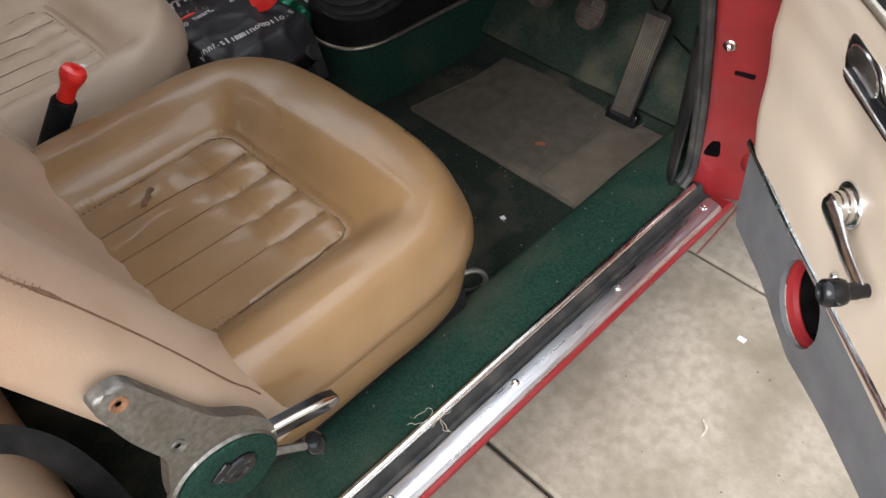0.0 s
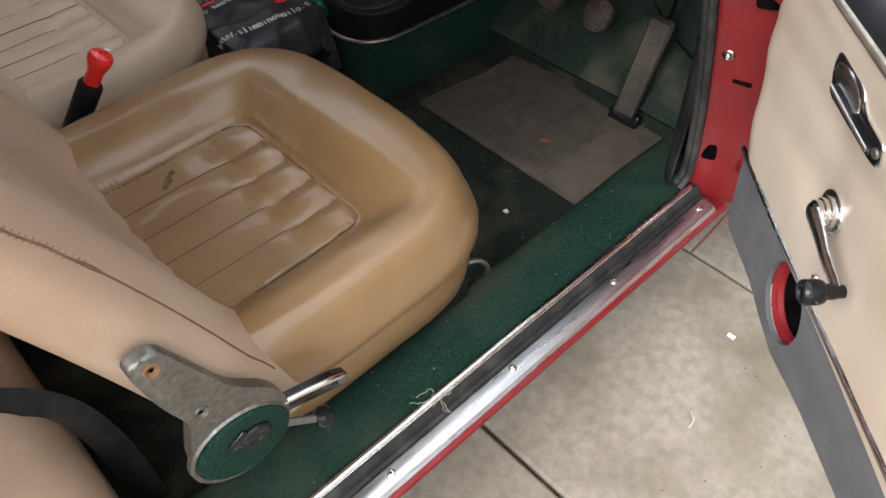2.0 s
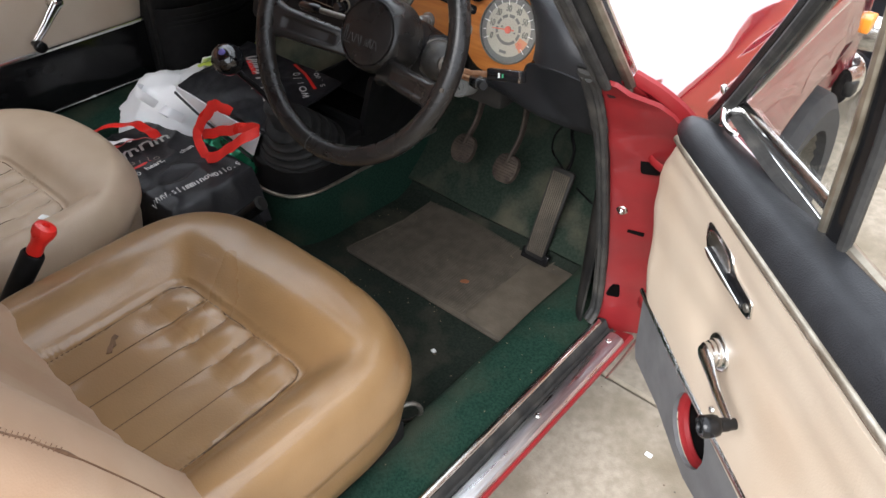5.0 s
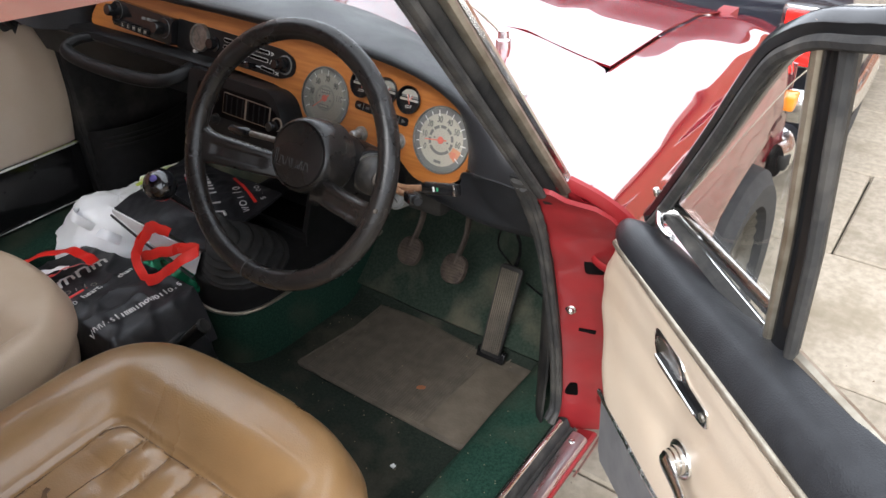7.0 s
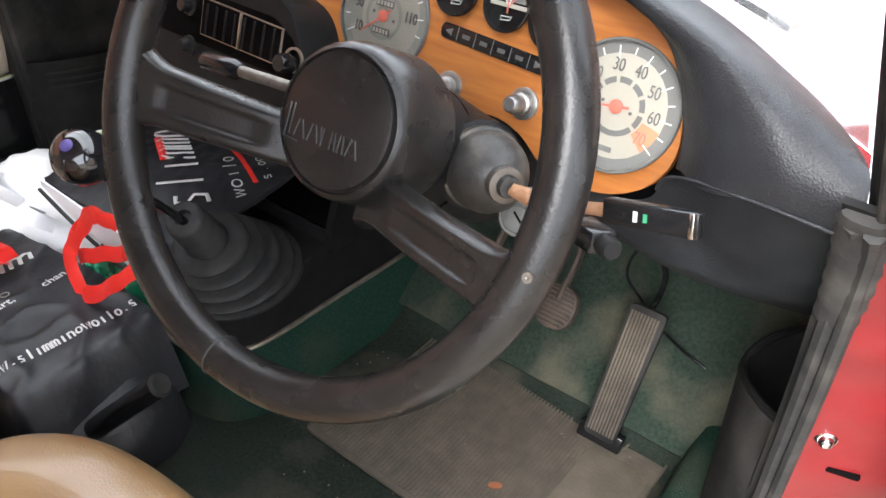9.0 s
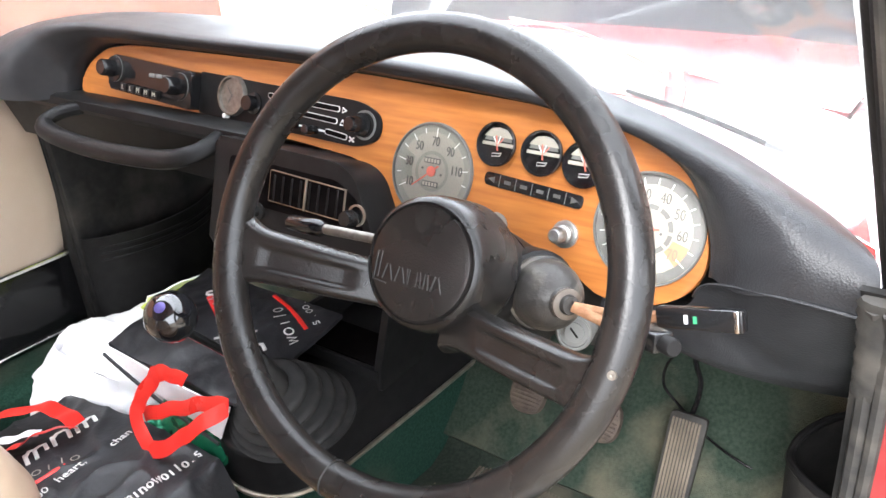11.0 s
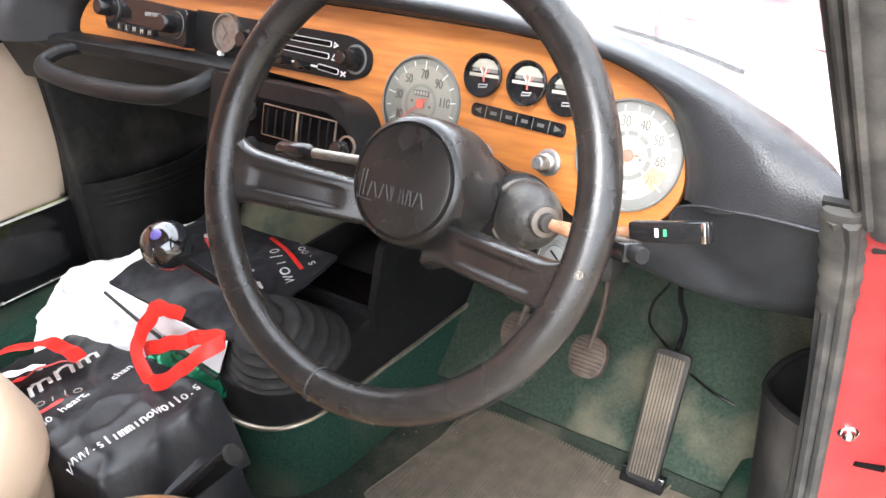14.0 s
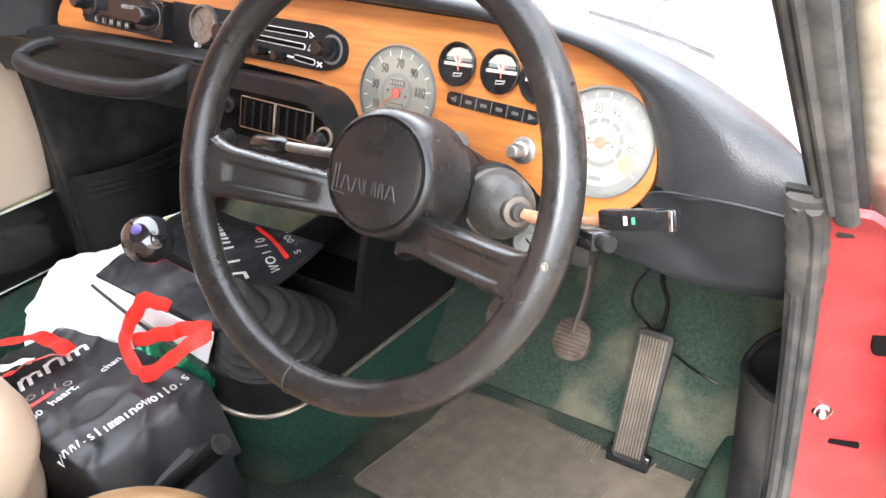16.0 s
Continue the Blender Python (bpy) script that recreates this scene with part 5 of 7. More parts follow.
def arc_strip(r0, r1, a0, a1, c0, c1, m, n=24):
    """A flat band of a ring between two clock angles (degrees from the top, clockwise)."""
    pts = []
    for r, order in ((r1, range(n + 1)), (r0, range(n, -1, -1))):
        for k in order:
            a = radians(lerp(a0, a1, k / n))
            pts.append((r * math.sin(a), r * math.cos(a)))
    bm = bmesh.new()
    k = n + 1
    lo = [bm.verts.new((x, y, c1)) for x, y in pts]
    for i in range(n):
        bm.faces.new((lo[i], lo[i + 1], lo[2 * k - 2 - i], lo[2 * k - 1 - i]))
    bmesh.ops.transform(bm, matrix=m, verts=bm.verts)
    return bm


def big_dial(name, label, x, s, numerals, ticks, needle, bands, face_mat):
    """A large round instrument: sunk face, printed bands, ticks, numerals, needle and glass."""
    m = DP @ Matrix.Translation((x, s, 0.0060))
    g = part(name, lathe([(0.0480, -0.006), (0.0480, -0.0030), (0.0472, -0.0020), (0.0462, -0.0022), (0.0458, -0.0062), (0, -0.0062)], m, 64), M_DIALG, dash, label)
    part("dial_face", lathe([(0.0457, -0.0056), (0, -0.0056)], m, 64), face_mat, g)
    for r0, r1, a0, a1, mt in bands:
        part("dial_band", arc_strip(r0, r1, a0, a1, 0, -0.0053, m), mt, g)
    for a, long_ in ticks:
        part("tick", box(-0.00045, 0.00045, 0.0335 if long_ else 0.0375, 0.0425, -0.0052, -0.0049, 0, m @ pose(0, 0, 0, 0, 0, -a)), M_MARK, g)
    for a, txt, mt in numerals:
        an = radians(a)
        part("numeral", letters(txt, 0.0112, m @ Matrix.Translation((0.0290 * math.sin(an), 0.0290 * math.cos(an), -0.0050)) @ Matrix.Diagonal((0.82, 1.15, 1, 1))), mt, g)
    ndl = part("needle", plate([(-0.0010, -0.010), (0.0010, -0.010), (0.0006, 0.027), (-0.0006, 0.027)], -0.0044, -0.0038, m @ pose(0, 0, 0, 0, 0, -needle)), M_NEEDLE, g)
    part("needle_hub", lathe([(0.0052, -0.0046), (0.0052, -0.0034), (0.003, -0.0028), (0, -0.0028)], m, 20), M_NEEDLE, ndl)
    for a in (100, -80):
        part("dial_screw", lathe([(0.0013, -0.0053), (0.0012, -0.0046), (0, -0.0046)], m @ pose(0.0115 * math.sin(radians(a)), 0.0115 * math.cos(radians(a)), 0), 10), M_INK, g)
    lens = part("dial_glass", lathe([(0.0456, -0.0026), (0.0456, -0.0018), (0, -0.0014), (0, -0.0022), (0.0456, -0.0026)], m, 48), M_LENS, g)
    lens.visible_shadow = False
    return g, m


# inner ring of short arcs, broken at each numeral
TEN = [-120, -84, -49, -14, 21, 56, 91, 126]
RING = [(0.0170, 0.0212, a + 4, a + 31, M_DIALG) for a in TEN[:-1]] + [(0.0170, 0.0212, 130, 236, M_DIALG)]
tach, tm = big_dial("rev_counter", "round cream rev counter with a red band", 0.4305, -0.005,
                    [(a, str(10 * k) if k else "0", M_INK if k < 7 else M_NEEDLE) for k, a in enumerate(TEN)],
                    [(a, True) for a in TEN] + [(a + 17.5, False) for a in TEN[:-1]], -98,
                    [(0.0375, 0.0457, -180, 180, M_DIALG), (0.0225, 0.0372, 104, 134, M_DIALRED)] + RING, M_DIAL)
part("dial_window", box(-0.006, 0.006, -0.033, -0.029, -0.0047, -0.0043, 0, tm), M_DIALG, tach)
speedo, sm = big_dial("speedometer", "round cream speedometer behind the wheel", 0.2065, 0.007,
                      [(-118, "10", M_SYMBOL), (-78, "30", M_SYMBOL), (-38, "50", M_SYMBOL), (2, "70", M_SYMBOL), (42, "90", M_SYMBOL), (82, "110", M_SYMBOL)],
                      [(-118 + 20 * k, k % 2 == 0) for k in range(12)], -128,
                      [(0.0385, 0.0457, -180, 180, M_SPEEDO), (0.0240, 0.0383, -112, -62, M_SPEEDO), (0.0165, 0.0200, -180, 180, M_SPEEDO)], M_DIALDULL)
for y in (0.0105, -0.0125):
    part("odometer", box(-0.0095, 0.0095, y - 0.0028, y + 0.0028, -0.0047, -0.0041, 0, sm), M_INK, speedo)
    for k in range(5):
        part("digit_bar", box(-0.0085 + 0.0036 * k, -0.0061 + 0.0036 * k, y - 0.0018, y + 0.0018, -0.0042, -0.0038, 0, sm), M_DIAL, speedo)

for x, s, nd in ((0.277, 0.0435, -12), (0.3245, 0.042, -8), (0.3665, 0.0385, -20)):
    m = DP @ Matrix.Translation((x, s, 0.0046))
    g = part("small_gauge", lathe([(0.0205, -0.001), (0.0205, 0.002), (0.0195, 0.003), (0.0188, 0.002), (0.0185, -0.004), (0, -0.004)], m, 36), M_GLOSS, dash, "small round black gauge with a white scale")
    part("scale", plate([(-0.0145, 0.003), (0.0145, 0.003), (0.0125, 0.0095), (0.008, 0.0140), (0.0, 0.0155), (-0.008, 0.0140), (-0.0125, 0.0095)], -0.0036, -0.0032, m), M_DIALG, g)
    part("scale_arc", plate([(-0.0150, 0.0065), (0.0150, 0.0065), (0.0125, 0.0098), (0.008, 0.0140), (0.0, 0.0155), (-0.008, 0.0140), (-0.0125, 0.0098)], -0.0033, -0.0029, m), M_DIAL, g)
    part("scale_band", box(-0.0165, 0.0165, -0.0016, 0.0016, -0.0034, -0.0029, 0, m), M_DIAL, g)
    for k, a in enumerate((-34, -10, 14, 38)):
        part("tick", box(-0.0005, 0.0005, 0.001, 0.009, -0.0029, -0.0026, 0, m @ pose(0, -0.001, 0, 0, 0, -a)), M_NEEDLE if k == 3 else M_INK if k % 2 else M_MARK, g)
    part("needle", box(-0.0006, 0.0006, -0.004, 0.010, -0.0026, -0.0020, 0, m @ pose(0, -0.002, 0, 0, 0, -nd)), M_NEEDLE, g)
    part("symbol", tube([m @ Vector(p) for p in ((-0.0048, -0.0115, -0.003), (0.0036, -0.0105, -0.003), (0.0050, -0.0072, -0.003), (0.0030, -0.0082, -0.003), (-0.0044, -0.0086, -0.003))], 0.0004, 5, True), M_MARK, g)
    lens = part("gauge_glass", lathe([(0.0186, 0.0004), (0.0186, 0.0016), (0, 0.0020), (0, 0.0008), (0.0186, 0.0004)], m, 32), M_LENS, g)
    lens.visible_shadow = False

m = DP @ pose(0.3185, 0.0085, 0, 0, 0, -3.5)
wb = part("warning_strip", plate(rounded([(-0.051, -0.0062), (0.051, -0.0062), (0.051, 0.0062), (-0.051, 0.0062)], 0.005), -0.001, 0.0014, m, 0.0006), M_GLOSS, dash, "row of small dark warning lights")
for k in range(5):
    part("divider", box(-0.0342 + 0.0171 * k - 0.0003, -0.0342 + 0.0171 * k + 0.0003, -0.0055, 0.0055, 0.0012, 0.0018, 0, m), M_DIALG, wb)
for k in range(6):
    c = -0.0428 + 0.0171 * k
    if k in (0, 5):
        d = -1 if k == 0 else 1
        part("arrow", plate([(c - d * 0.003, -0.003), (c + d * 0.004, 0), (c - d * 0.003, 0.003)][:: d], 0.0013, 0.0017, m), M_SYMBOL, wb)
    else:
        part("symbol", box(c - 0.0035, c + 0.0035, -0.0016, 0.0016, 0.0013, 0.0017, 0, m), M_SYMBOL, wb)

for x, s in ((0.3575, -0.0245), (0.2865, -0.031)):
    m = DP @ Matrix.Translation((x, s, 0))
    kn = part("trip_knob", lathe([(0.0125, 0), (0.0125, 0.002), (0.010, 0.003), (0.0085, 0.003), (0.0082, 0.007), (0.0062, 0.008), (0.006, 0.016), (0.0075, 0.0165), (0.0062, 0.022), (0.0048, 0.0235), (0, 0.0236)], m, 24), M_STUD, dash, "bare threaded switch stem with a steel nut")

# radio, clock and heater controls
m = DP
rd = part("radio", plate(rounded([(-0.322, 0.034), (-0.150, 0.024), (-0.150, 0.070), (-0.310, 0.079), (-0.322, 0.072)], 0.006), -0.002, 0.016, DP, 0.003), M_GLOSS, dash, "black car radio with push-buttons and two knobs")
part("radio_window", plate(rounded([(-0.262, 0.050), (-0.200, 0.046), (-0.200, 0.062), (-0.262, 0.066)], 0.002), 0.0155, 0.0172, DP), M_GLOSS, rd)
for k, ch in enumerate("LLMMM"):
    x = -0.282 + 0.0165 * k
    b = part("push_button", box(x - 0.0062, x + 0.0062, 0.0385 - 0.0008 * k - 0.0048, 0.0385 - 0.0008 * k + 0.0048, 0.015, 0.021, 0.001, DP), M_PLAST, rd)
    part("button_letter", letters(ch, 0.0085, DP @ Matrix.Translation((x, 0.0385 - 0.0008 * k, 0.0214))), M_DIAL, b)
for k, x in enumerate((-0.225, -0.210, -0.195)):
    part("band_key", box(x - 0.006, x + 0.006, 0.056, 0.061, 0.016, 0.0195, 0.0008, DP), M_DIALG, rd)
for x, s in ((-0.308, 0.060), (-0.172, 0.050)):
    part("radio_knob", lathe([(0.0165, 0.015), (0.0165, 0.019), (0.011, 0.020), (0.0105, 0.036), (0.009, 0.038), (0, 0.038)], DP @ Matrix.Translation((x, s, 0)), 24), M_GLOSS, rd)
    part("knob_collar", lathe([(0.0170, 0.0158), (0.0170, 0.0172), (0.0150, 0.0172), (0.0150, 0.0158)], DP @ Matrix.Translation((x, s, 0)), 24), M_DIALG, rd)
ht = part("heater_panel", plate(rounded([(-0.151, 0.022), (0.110, 0.0165), (0.138, 0.028), (0.138, 0.052), (0.110, 0.064), (-0.151, 0.072)], [0.003, 0.02, 0.018, 0.018, 0.02, 0.003], 5), -0.001, 0.0025, DP, 0.001), M_PLAST, dash, "black heater control panel with three sliders")
for x0, x1, s0, s1 in ((-0.03, 0.080, 0.056, 0.0525), (-0.03, 0.078, 0.0445, 0.0395), (0.062, 0.094, 0.0275, 0.0245)):
    sl = math.degrees(math.atan2(s1 - s0, x1 - x0))
    mm = DP @ pose((x0 + x1) / 2, (s0 + s1) / 2, 0, 0, 0, sl)
    L = (x1 - x0) / 2
    part("slider_outline", plate(rounded([(-L, -0.0032), (L, -0.0032), (L, 0.0032), (-L, 0.0032)], 0.003), 0.002, 0.0032, mm), M_MARK, ht)
    # Slot shade painted as a near-black plate on the outline.
    part("slider_slot", plate(rounded([(-L + 0.0008, -0.0025), (L - 0.0008, -0.0025), (L - 0.0008, 0.0025), (-L + 0.0008, 0.0025)], 0.0024), 0.003, 0.0036, mm), M_RECESS_SHADE, ht)
for x, s in ((0.018, 0.029), (0.048, 0.0265)):
    part("slider_knob", lathe([(0.0045, 0.002), (0.004, 0.010), (0.0055, 0.011), (0.0055, 0.020), (0, 0.021)], DP @ Matrix.Translation((x, s, 0)), 14), M_GLOSS, ht)
part("slider_line", box(-0.03, 0.060, 0.0285, 0.0305, 0.002, 0.003, 0, DP @ pose(0, 0, 0, 0, 0, -2.4)), M_MARK, ht)
for pts in ([(0.0835, 0.049), (0.0900, 0.052), (0.0838, 0.0555)], [(0.0815, 0.036), (0.0890, 0.036), (0.0852, 0.043)]):
    c = Vector((sum(p[0] for p in pts) / 3, sum(p[1] for p in pts) / 3))
    part("symbol", plate(pts, 0.002, 0.0031, DP), M_MARK, ht)
    part("symbol_core", plate([tuple(c + (Vector(p) - c) * 0.5) for p in pts], 0.0030, 0.0034, DP), M_PLAST, ht)
for a in (35, -35):
    part("fan_symbol", box(-0.0042, 0.0042, -0.0008, 0.0008, 0.002, 0.0031, 0, DP @ pose(0.1005, 0.0235, 0, 0, 0, a)), M_MARK, ht)
part("fan_knob", lathe([(0.0125, 0.002), (0.0125, 0.004), (0.0085, 0.005), (0.0080, 0.022), (0.0068, 0.024), (0, 0.024)], DP @ Matrix.Translation((0.112, 0.0405, 0)), 22), M_GLOSS, ht)
part("fan_ring", lathe([(0.0155, 0.002), (0.0155, 0.0032), (0.0130, 0.0032), (0.0130, 0.002)], DP @ Matrix.Translation((0.116, 0.0405, 0)), 26), M_DIALG, ht)
ck = part("clock", lathe([(0.0235, 0.0), (0.0235, 0.007), (0.0225, 0.009), (0.0205, 0.009), (0.0200, 0.005), (0, 0.005)], DP @ Matrix.Translation((-0.088, 0.049, 0)), 36), M_ALLOY, dash, "small round clock in a dull metal rim")
part("clock_face", lathe([(0.0202, 0.0053), (0, 0.0056)], DP @ Matrix.Translation((-0.088, 0.049, 0)), 36), M_ALLOY, ck)
for a, l in ((40, 0.014), (150, 0.010)):
    part("clock_hand", box(-0.0004, 0.0004, -0.002, l, 0.006, 0.0066, 0, DP @ pose(-0.088, 0.049, 0, 0, 0, a)), M_INK, ck)
part("clock_setter", lathe([(0.003, 0), (0.003, 0.009), (0, 0.010)], DP @ Matrix.Translation((-0.096, 0.0245, 0)), 12), M_MARK, ck)
part("lighter", lathe([(0.0125, 0), (0.0125, 0.005), (0.009, 0.006), (0.0085, 0.016), (0, 0.017)], DP @ Matrix.Translation((-0.052, 0.044, 0)), 20), M_GLOSS, ht)

# padded top: stations along the wood's upper rim, each (rim x, rim s, crest, middle, back)
STATIONS = [
    (-0.424, 0.010, (-0.50, -0.150, 0.885), (-0.56, -0.150, 0.89), (-0.615, -0.14, 0.885)),
    (-0.420, 0.030, (-0.485, -0.138, 0.936), (-0.55, -0.115, 0.950), (-0.612, -0.11, 0.925)),
    (-0.405, 0.060, (-0.45, -0.108, 0.971), (-0.52, -0.06, 0.974), (-0.60, -0.075, 0.945)),
    (-0.362, 0.086, (-0.39, -0.088, 0.985), (-0.43, 0.00, 0.982), (-0.51, -0.005, 0.945)),
    (-0.300, 0.095, (-0.31, -0.072, 0.986), (-0.33, 0.03, 0.982), (-0.37, 0.08, 0.938)),
    (-0.10, 0.096, (-0.10, -0.066, 0.981), (-0.10, 0.06, 0.975), (-0.11, 0.165, 0.932)),
    (0.08, 0.094, (0.08, -0.066, 0.980), (0.08, 0.06, 0.972), (0.09, 0.17, 0.928)),
    (0.22, 0.089, (0.22, -0.067, 0.974), (0.225, 0.04, 0.962), (0.24, 0.13, 0.922)),
    (0.32, 0.083, (0.325, -0.069, 0.964), (0.335, 0.00, 0.952), (0.36, 0.07, 0.915)),
    (0.392, 0.074, (0.405, -0.078, 0.952), (0.42, -0.03, 0.940), (0.455, 0.015, 0.910)),
    (0.434, 0.060, (0.465, -0.092, 0.938), (0.485, -0.065, 0.928), (0.52, -0.04, 0.905)),
    (0.460, 0.043, (0.510, -0.110, 0.924), (0.535, -0.095, 0.917), (0.565, -0.08, 0.900)),
    (0.479, 0.012, (0.540, -0.130, 0.905), (0.57, -0.122, 0.903), (0.598, -0.118, 0.893)),
    (0.487, -0.012, (0.550, -0.138, 0.882), (0.58, -0.138, 0.882), (0.607, -0.138, 0.880)),
    (0.489, -0.030, (0.550, -0.138, 0.858), (0.58, -0.140, 0.858), (0.609, -0.142, 0.858)),
]
rings = []
for x, s, crest, mid, back in STATIONS:
    e = dpt(x, s, -0.006)
    n0 = dpt(x, s, 0.014)
    c, m_, b = Vector(crest), Vector(mid), Vector(back)
    nose = lerp(n0, c, 0.45) + Vector((0, -0.008, -0.002))
    rings.append([e, n0] + spline([n0 + Vector((0, 0, 0.0015)), nose, c, m_, b], 5)[1:] + [b + Vector((0, 0.01, -0.04))])
cols = list(zip(*rings))
smooth = [spline(col, 5) for col in cols]
part("padded_top", loft([list(r) for r in zip(*smooth)], False, False), M_DASH, dash, "black grained padded dashboard top", angle=70)
top = spline([(0.400, -0.098, 0.800), (0.452, -0.101, 0.803), (0.476, -0.105, 0.815), (0.492, -0.114, 0.842), (0.55, -0.135, 0.857), (0.609, -0.141, 0.858)], 5)
bot = spline([(0.395, -0.092, 0.772), (0.455, -0.096, 0.764), (0.50, -0.090, 0.752), (0.54, -0.076, 0.743), (0.57, -0.062, 0.737), (0.607, -0.045, 0.731)], 5)
rows = [[lerp(a, b, k / 6) + Vector((0, -0.006 * math.sin(math.pi * k / 6), 0)) for a, b in zip(top, bot)] for k in range(7)]
rows += [[p + Vector((0, 0.012, -0.004)) for p in bot], [p + Vector((0, 0.12, 0.02)) for p in bot]]
part("lower_panel", loft(rows, False, False), M_DASH, dash, "black vinyl panel below the instruments", angle=70)
part("panel_welt", tube([p + Vector((0, -0.003, 0.001)) for p in top[12:]], 0.0014, 6), M_DASH, dash)
part("column_cowl", box(0.15, 0.42, -0.075, 0.05, 0.72, 0.80, 0.012), M_MATTE, dash)

# centre stack with face vent
stack = part("vent_console", plate(rounded([(-0.055, 0.006), (0.128, 0.003), (0.150, -0.008), (0.196, -0.085), (0.196, -0.115), (-0.055, -0.115)], [0.006, 0.012, 0.014, 0.012, 0.006, 0.006], 5), -0.03, 0.050, DP, 0.006, seg=3), M_PLAST, dash, "black moulded vent housing")
# Vent recess and mouth are near-black sheets, their shade put into the colour.
part("vent_recess", plate(rounded([(-0.03, -0.012), (0.130, -0.015), (0.158, -0.030), (0.172, -0.062), (-0.03, -0.060)], 0.008), 0.046, 0.0508, DP), M_RECESS_SHADE, stack)
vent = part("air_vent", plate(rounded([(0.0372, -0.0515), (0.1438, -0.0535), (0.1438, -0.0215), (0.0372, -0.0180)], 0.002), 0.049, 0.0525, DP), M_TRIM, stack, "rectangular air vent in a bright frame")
part("vent_mouth", plate([(0.0385, -0.0505), (0.1425, -0.0525), (0.1425, -0.0225), (0.0385, -0.0190)], 0.0505, 0.0531, DP), M_RECESS_SHADE, vent)
for k in range(8):
    x = 0.046 + 0.0127 * k
    part("louvre", box(x - 0.0010, x + 0.0010, -0.0495 - 0.00016 * k, -0.0215 - 0.00016 * k, 0.0520, 0.0545, 0.0004, DP @ Matrix.Translation((0, -0.001, 0))), M_PLAST, vent)
part("vent_post", box(0.0912, 0.0928, -0.0522, -0.0205, 0.052, 0.0556, 0.0004, DP), M_TRIM, vent)
part("vent_knob", lathe([(0.0085, 0.05), (0.0085, 0.062), (0.007, 0.066), (0, 0.066)], DP @ Matrix.Translation((0.157, -0.0475, 0)), 20), M_GLOSS, stack)
part("knob_ring", lathe([(0.0108, 0.050), (0.0108, 0.0525), (0.009, 0.0525), (0.009, 0.050)], DP @ Matrix.Translation((0.160, -0.044, 0)), 20), M_TRIM, stack)
for x, s in ((0.018, -0.030), (0.022, -0.066)):
    part("stem_knob", lathe([(0.0095, 0.049), (0.0095, 0.053), (0.006, 0.054), (0.0055, 0.062), (0, 0.063)], DP @ Matrix.Translation((x, s, 0)), 18), M_MATTE if s < -0.05 else M_GLOSS, stack)

# passenger side: shelf lip, grab handle, sloping board, side pocket
part("shelf_lip", loft([[(x, y, z) for y, z in ((-0.06, 0.886), (-0.100, 0.890), (-0.108, 0.886), (-0.110, 0.876), (-0.104, 0.868), (-0.06, 0.866))] for x in (-0.625, -0.30, -0.02)]), M_PLAST, dash, "black lip of the parcel shelf")
gh = spline([(-0.372, -0.098, 0.876), (-0.392, -0.125, 0.872), (-0.392, -0.150, 0.862), (-0.34, -0.160, 0.855), (-0.24, -0.163, 0.853), (-0.13, -0.160, 0.858), (-0.085, -0.150, 0.866), (-0.075, -0.125, 0.872), (-0.080, -0.098, 0.876)], 6)
part("grab_handle", tube(gh, 0.0108, 12, flat=(1.2, 0.9)), M_PLAST, dash, "black padded grab handle")
part("sloping_board", loft([[(x, -0.098, 0.870), (x, -0.075, 0.800), (x, 0.03, 0.765), (x, 0.10, 0.76), (x, 0.10, 0.775), (x, -0.06, 0.86)] for x in (-0.615, -0.10, -0.045)]), M_PLAST, dash, "black board under the parcel shelf")
part("shelf_end_bracket", box(-0.075, -0.045, -0.09, 0.05, 0.735, 0.87, 0.006), M_MATTE, dash)

# steering wheel
WC, WN = Vector((0.3395, -0.2953, 0.9013)), Vector((0.0458, -0.8920, 0.4497))
WM = axes(WC, (0.9987, 0.0513, 0), (-0.0231, 0.4491, 0.8932), WN)
sw = thing("steering_wheel", "black two-spoke steering wheel with a padded round hub", "steering wheel")
part("rim", tube([WM @ Vector((0.1576 * math.cos(a), 0.1576 * math.sin(a), 0)) for a in (2 * math.pi * k / 96 for k in range(96))], 0.0134, 16, True, up=WN), M_RIM, sw, "smooth black moulded rim", angle=60)
part("rim_joint", tube([WM @ Vector((math.cos(radians(-98.4)) * (0.1576 + 0.0137 * math.cos(a)), math.sin(radians(-98.4)) * (0.1576 + 0.0137 * math.cos(a)), 0.0137 * math.sin(a))) for a in (2 * math.pi * k / 20 for k in range(20))], 0.0006, 5, True), M_SEAL, sw)
part("rim_screw", lathe([(0.0028, 0.0118), (0.0028, 0.0142), (0.001, 0.0142), (0, 0.0134)], WM @ pose(0.1600, -0.0285, 0), 10), M_ALLOY, sw)
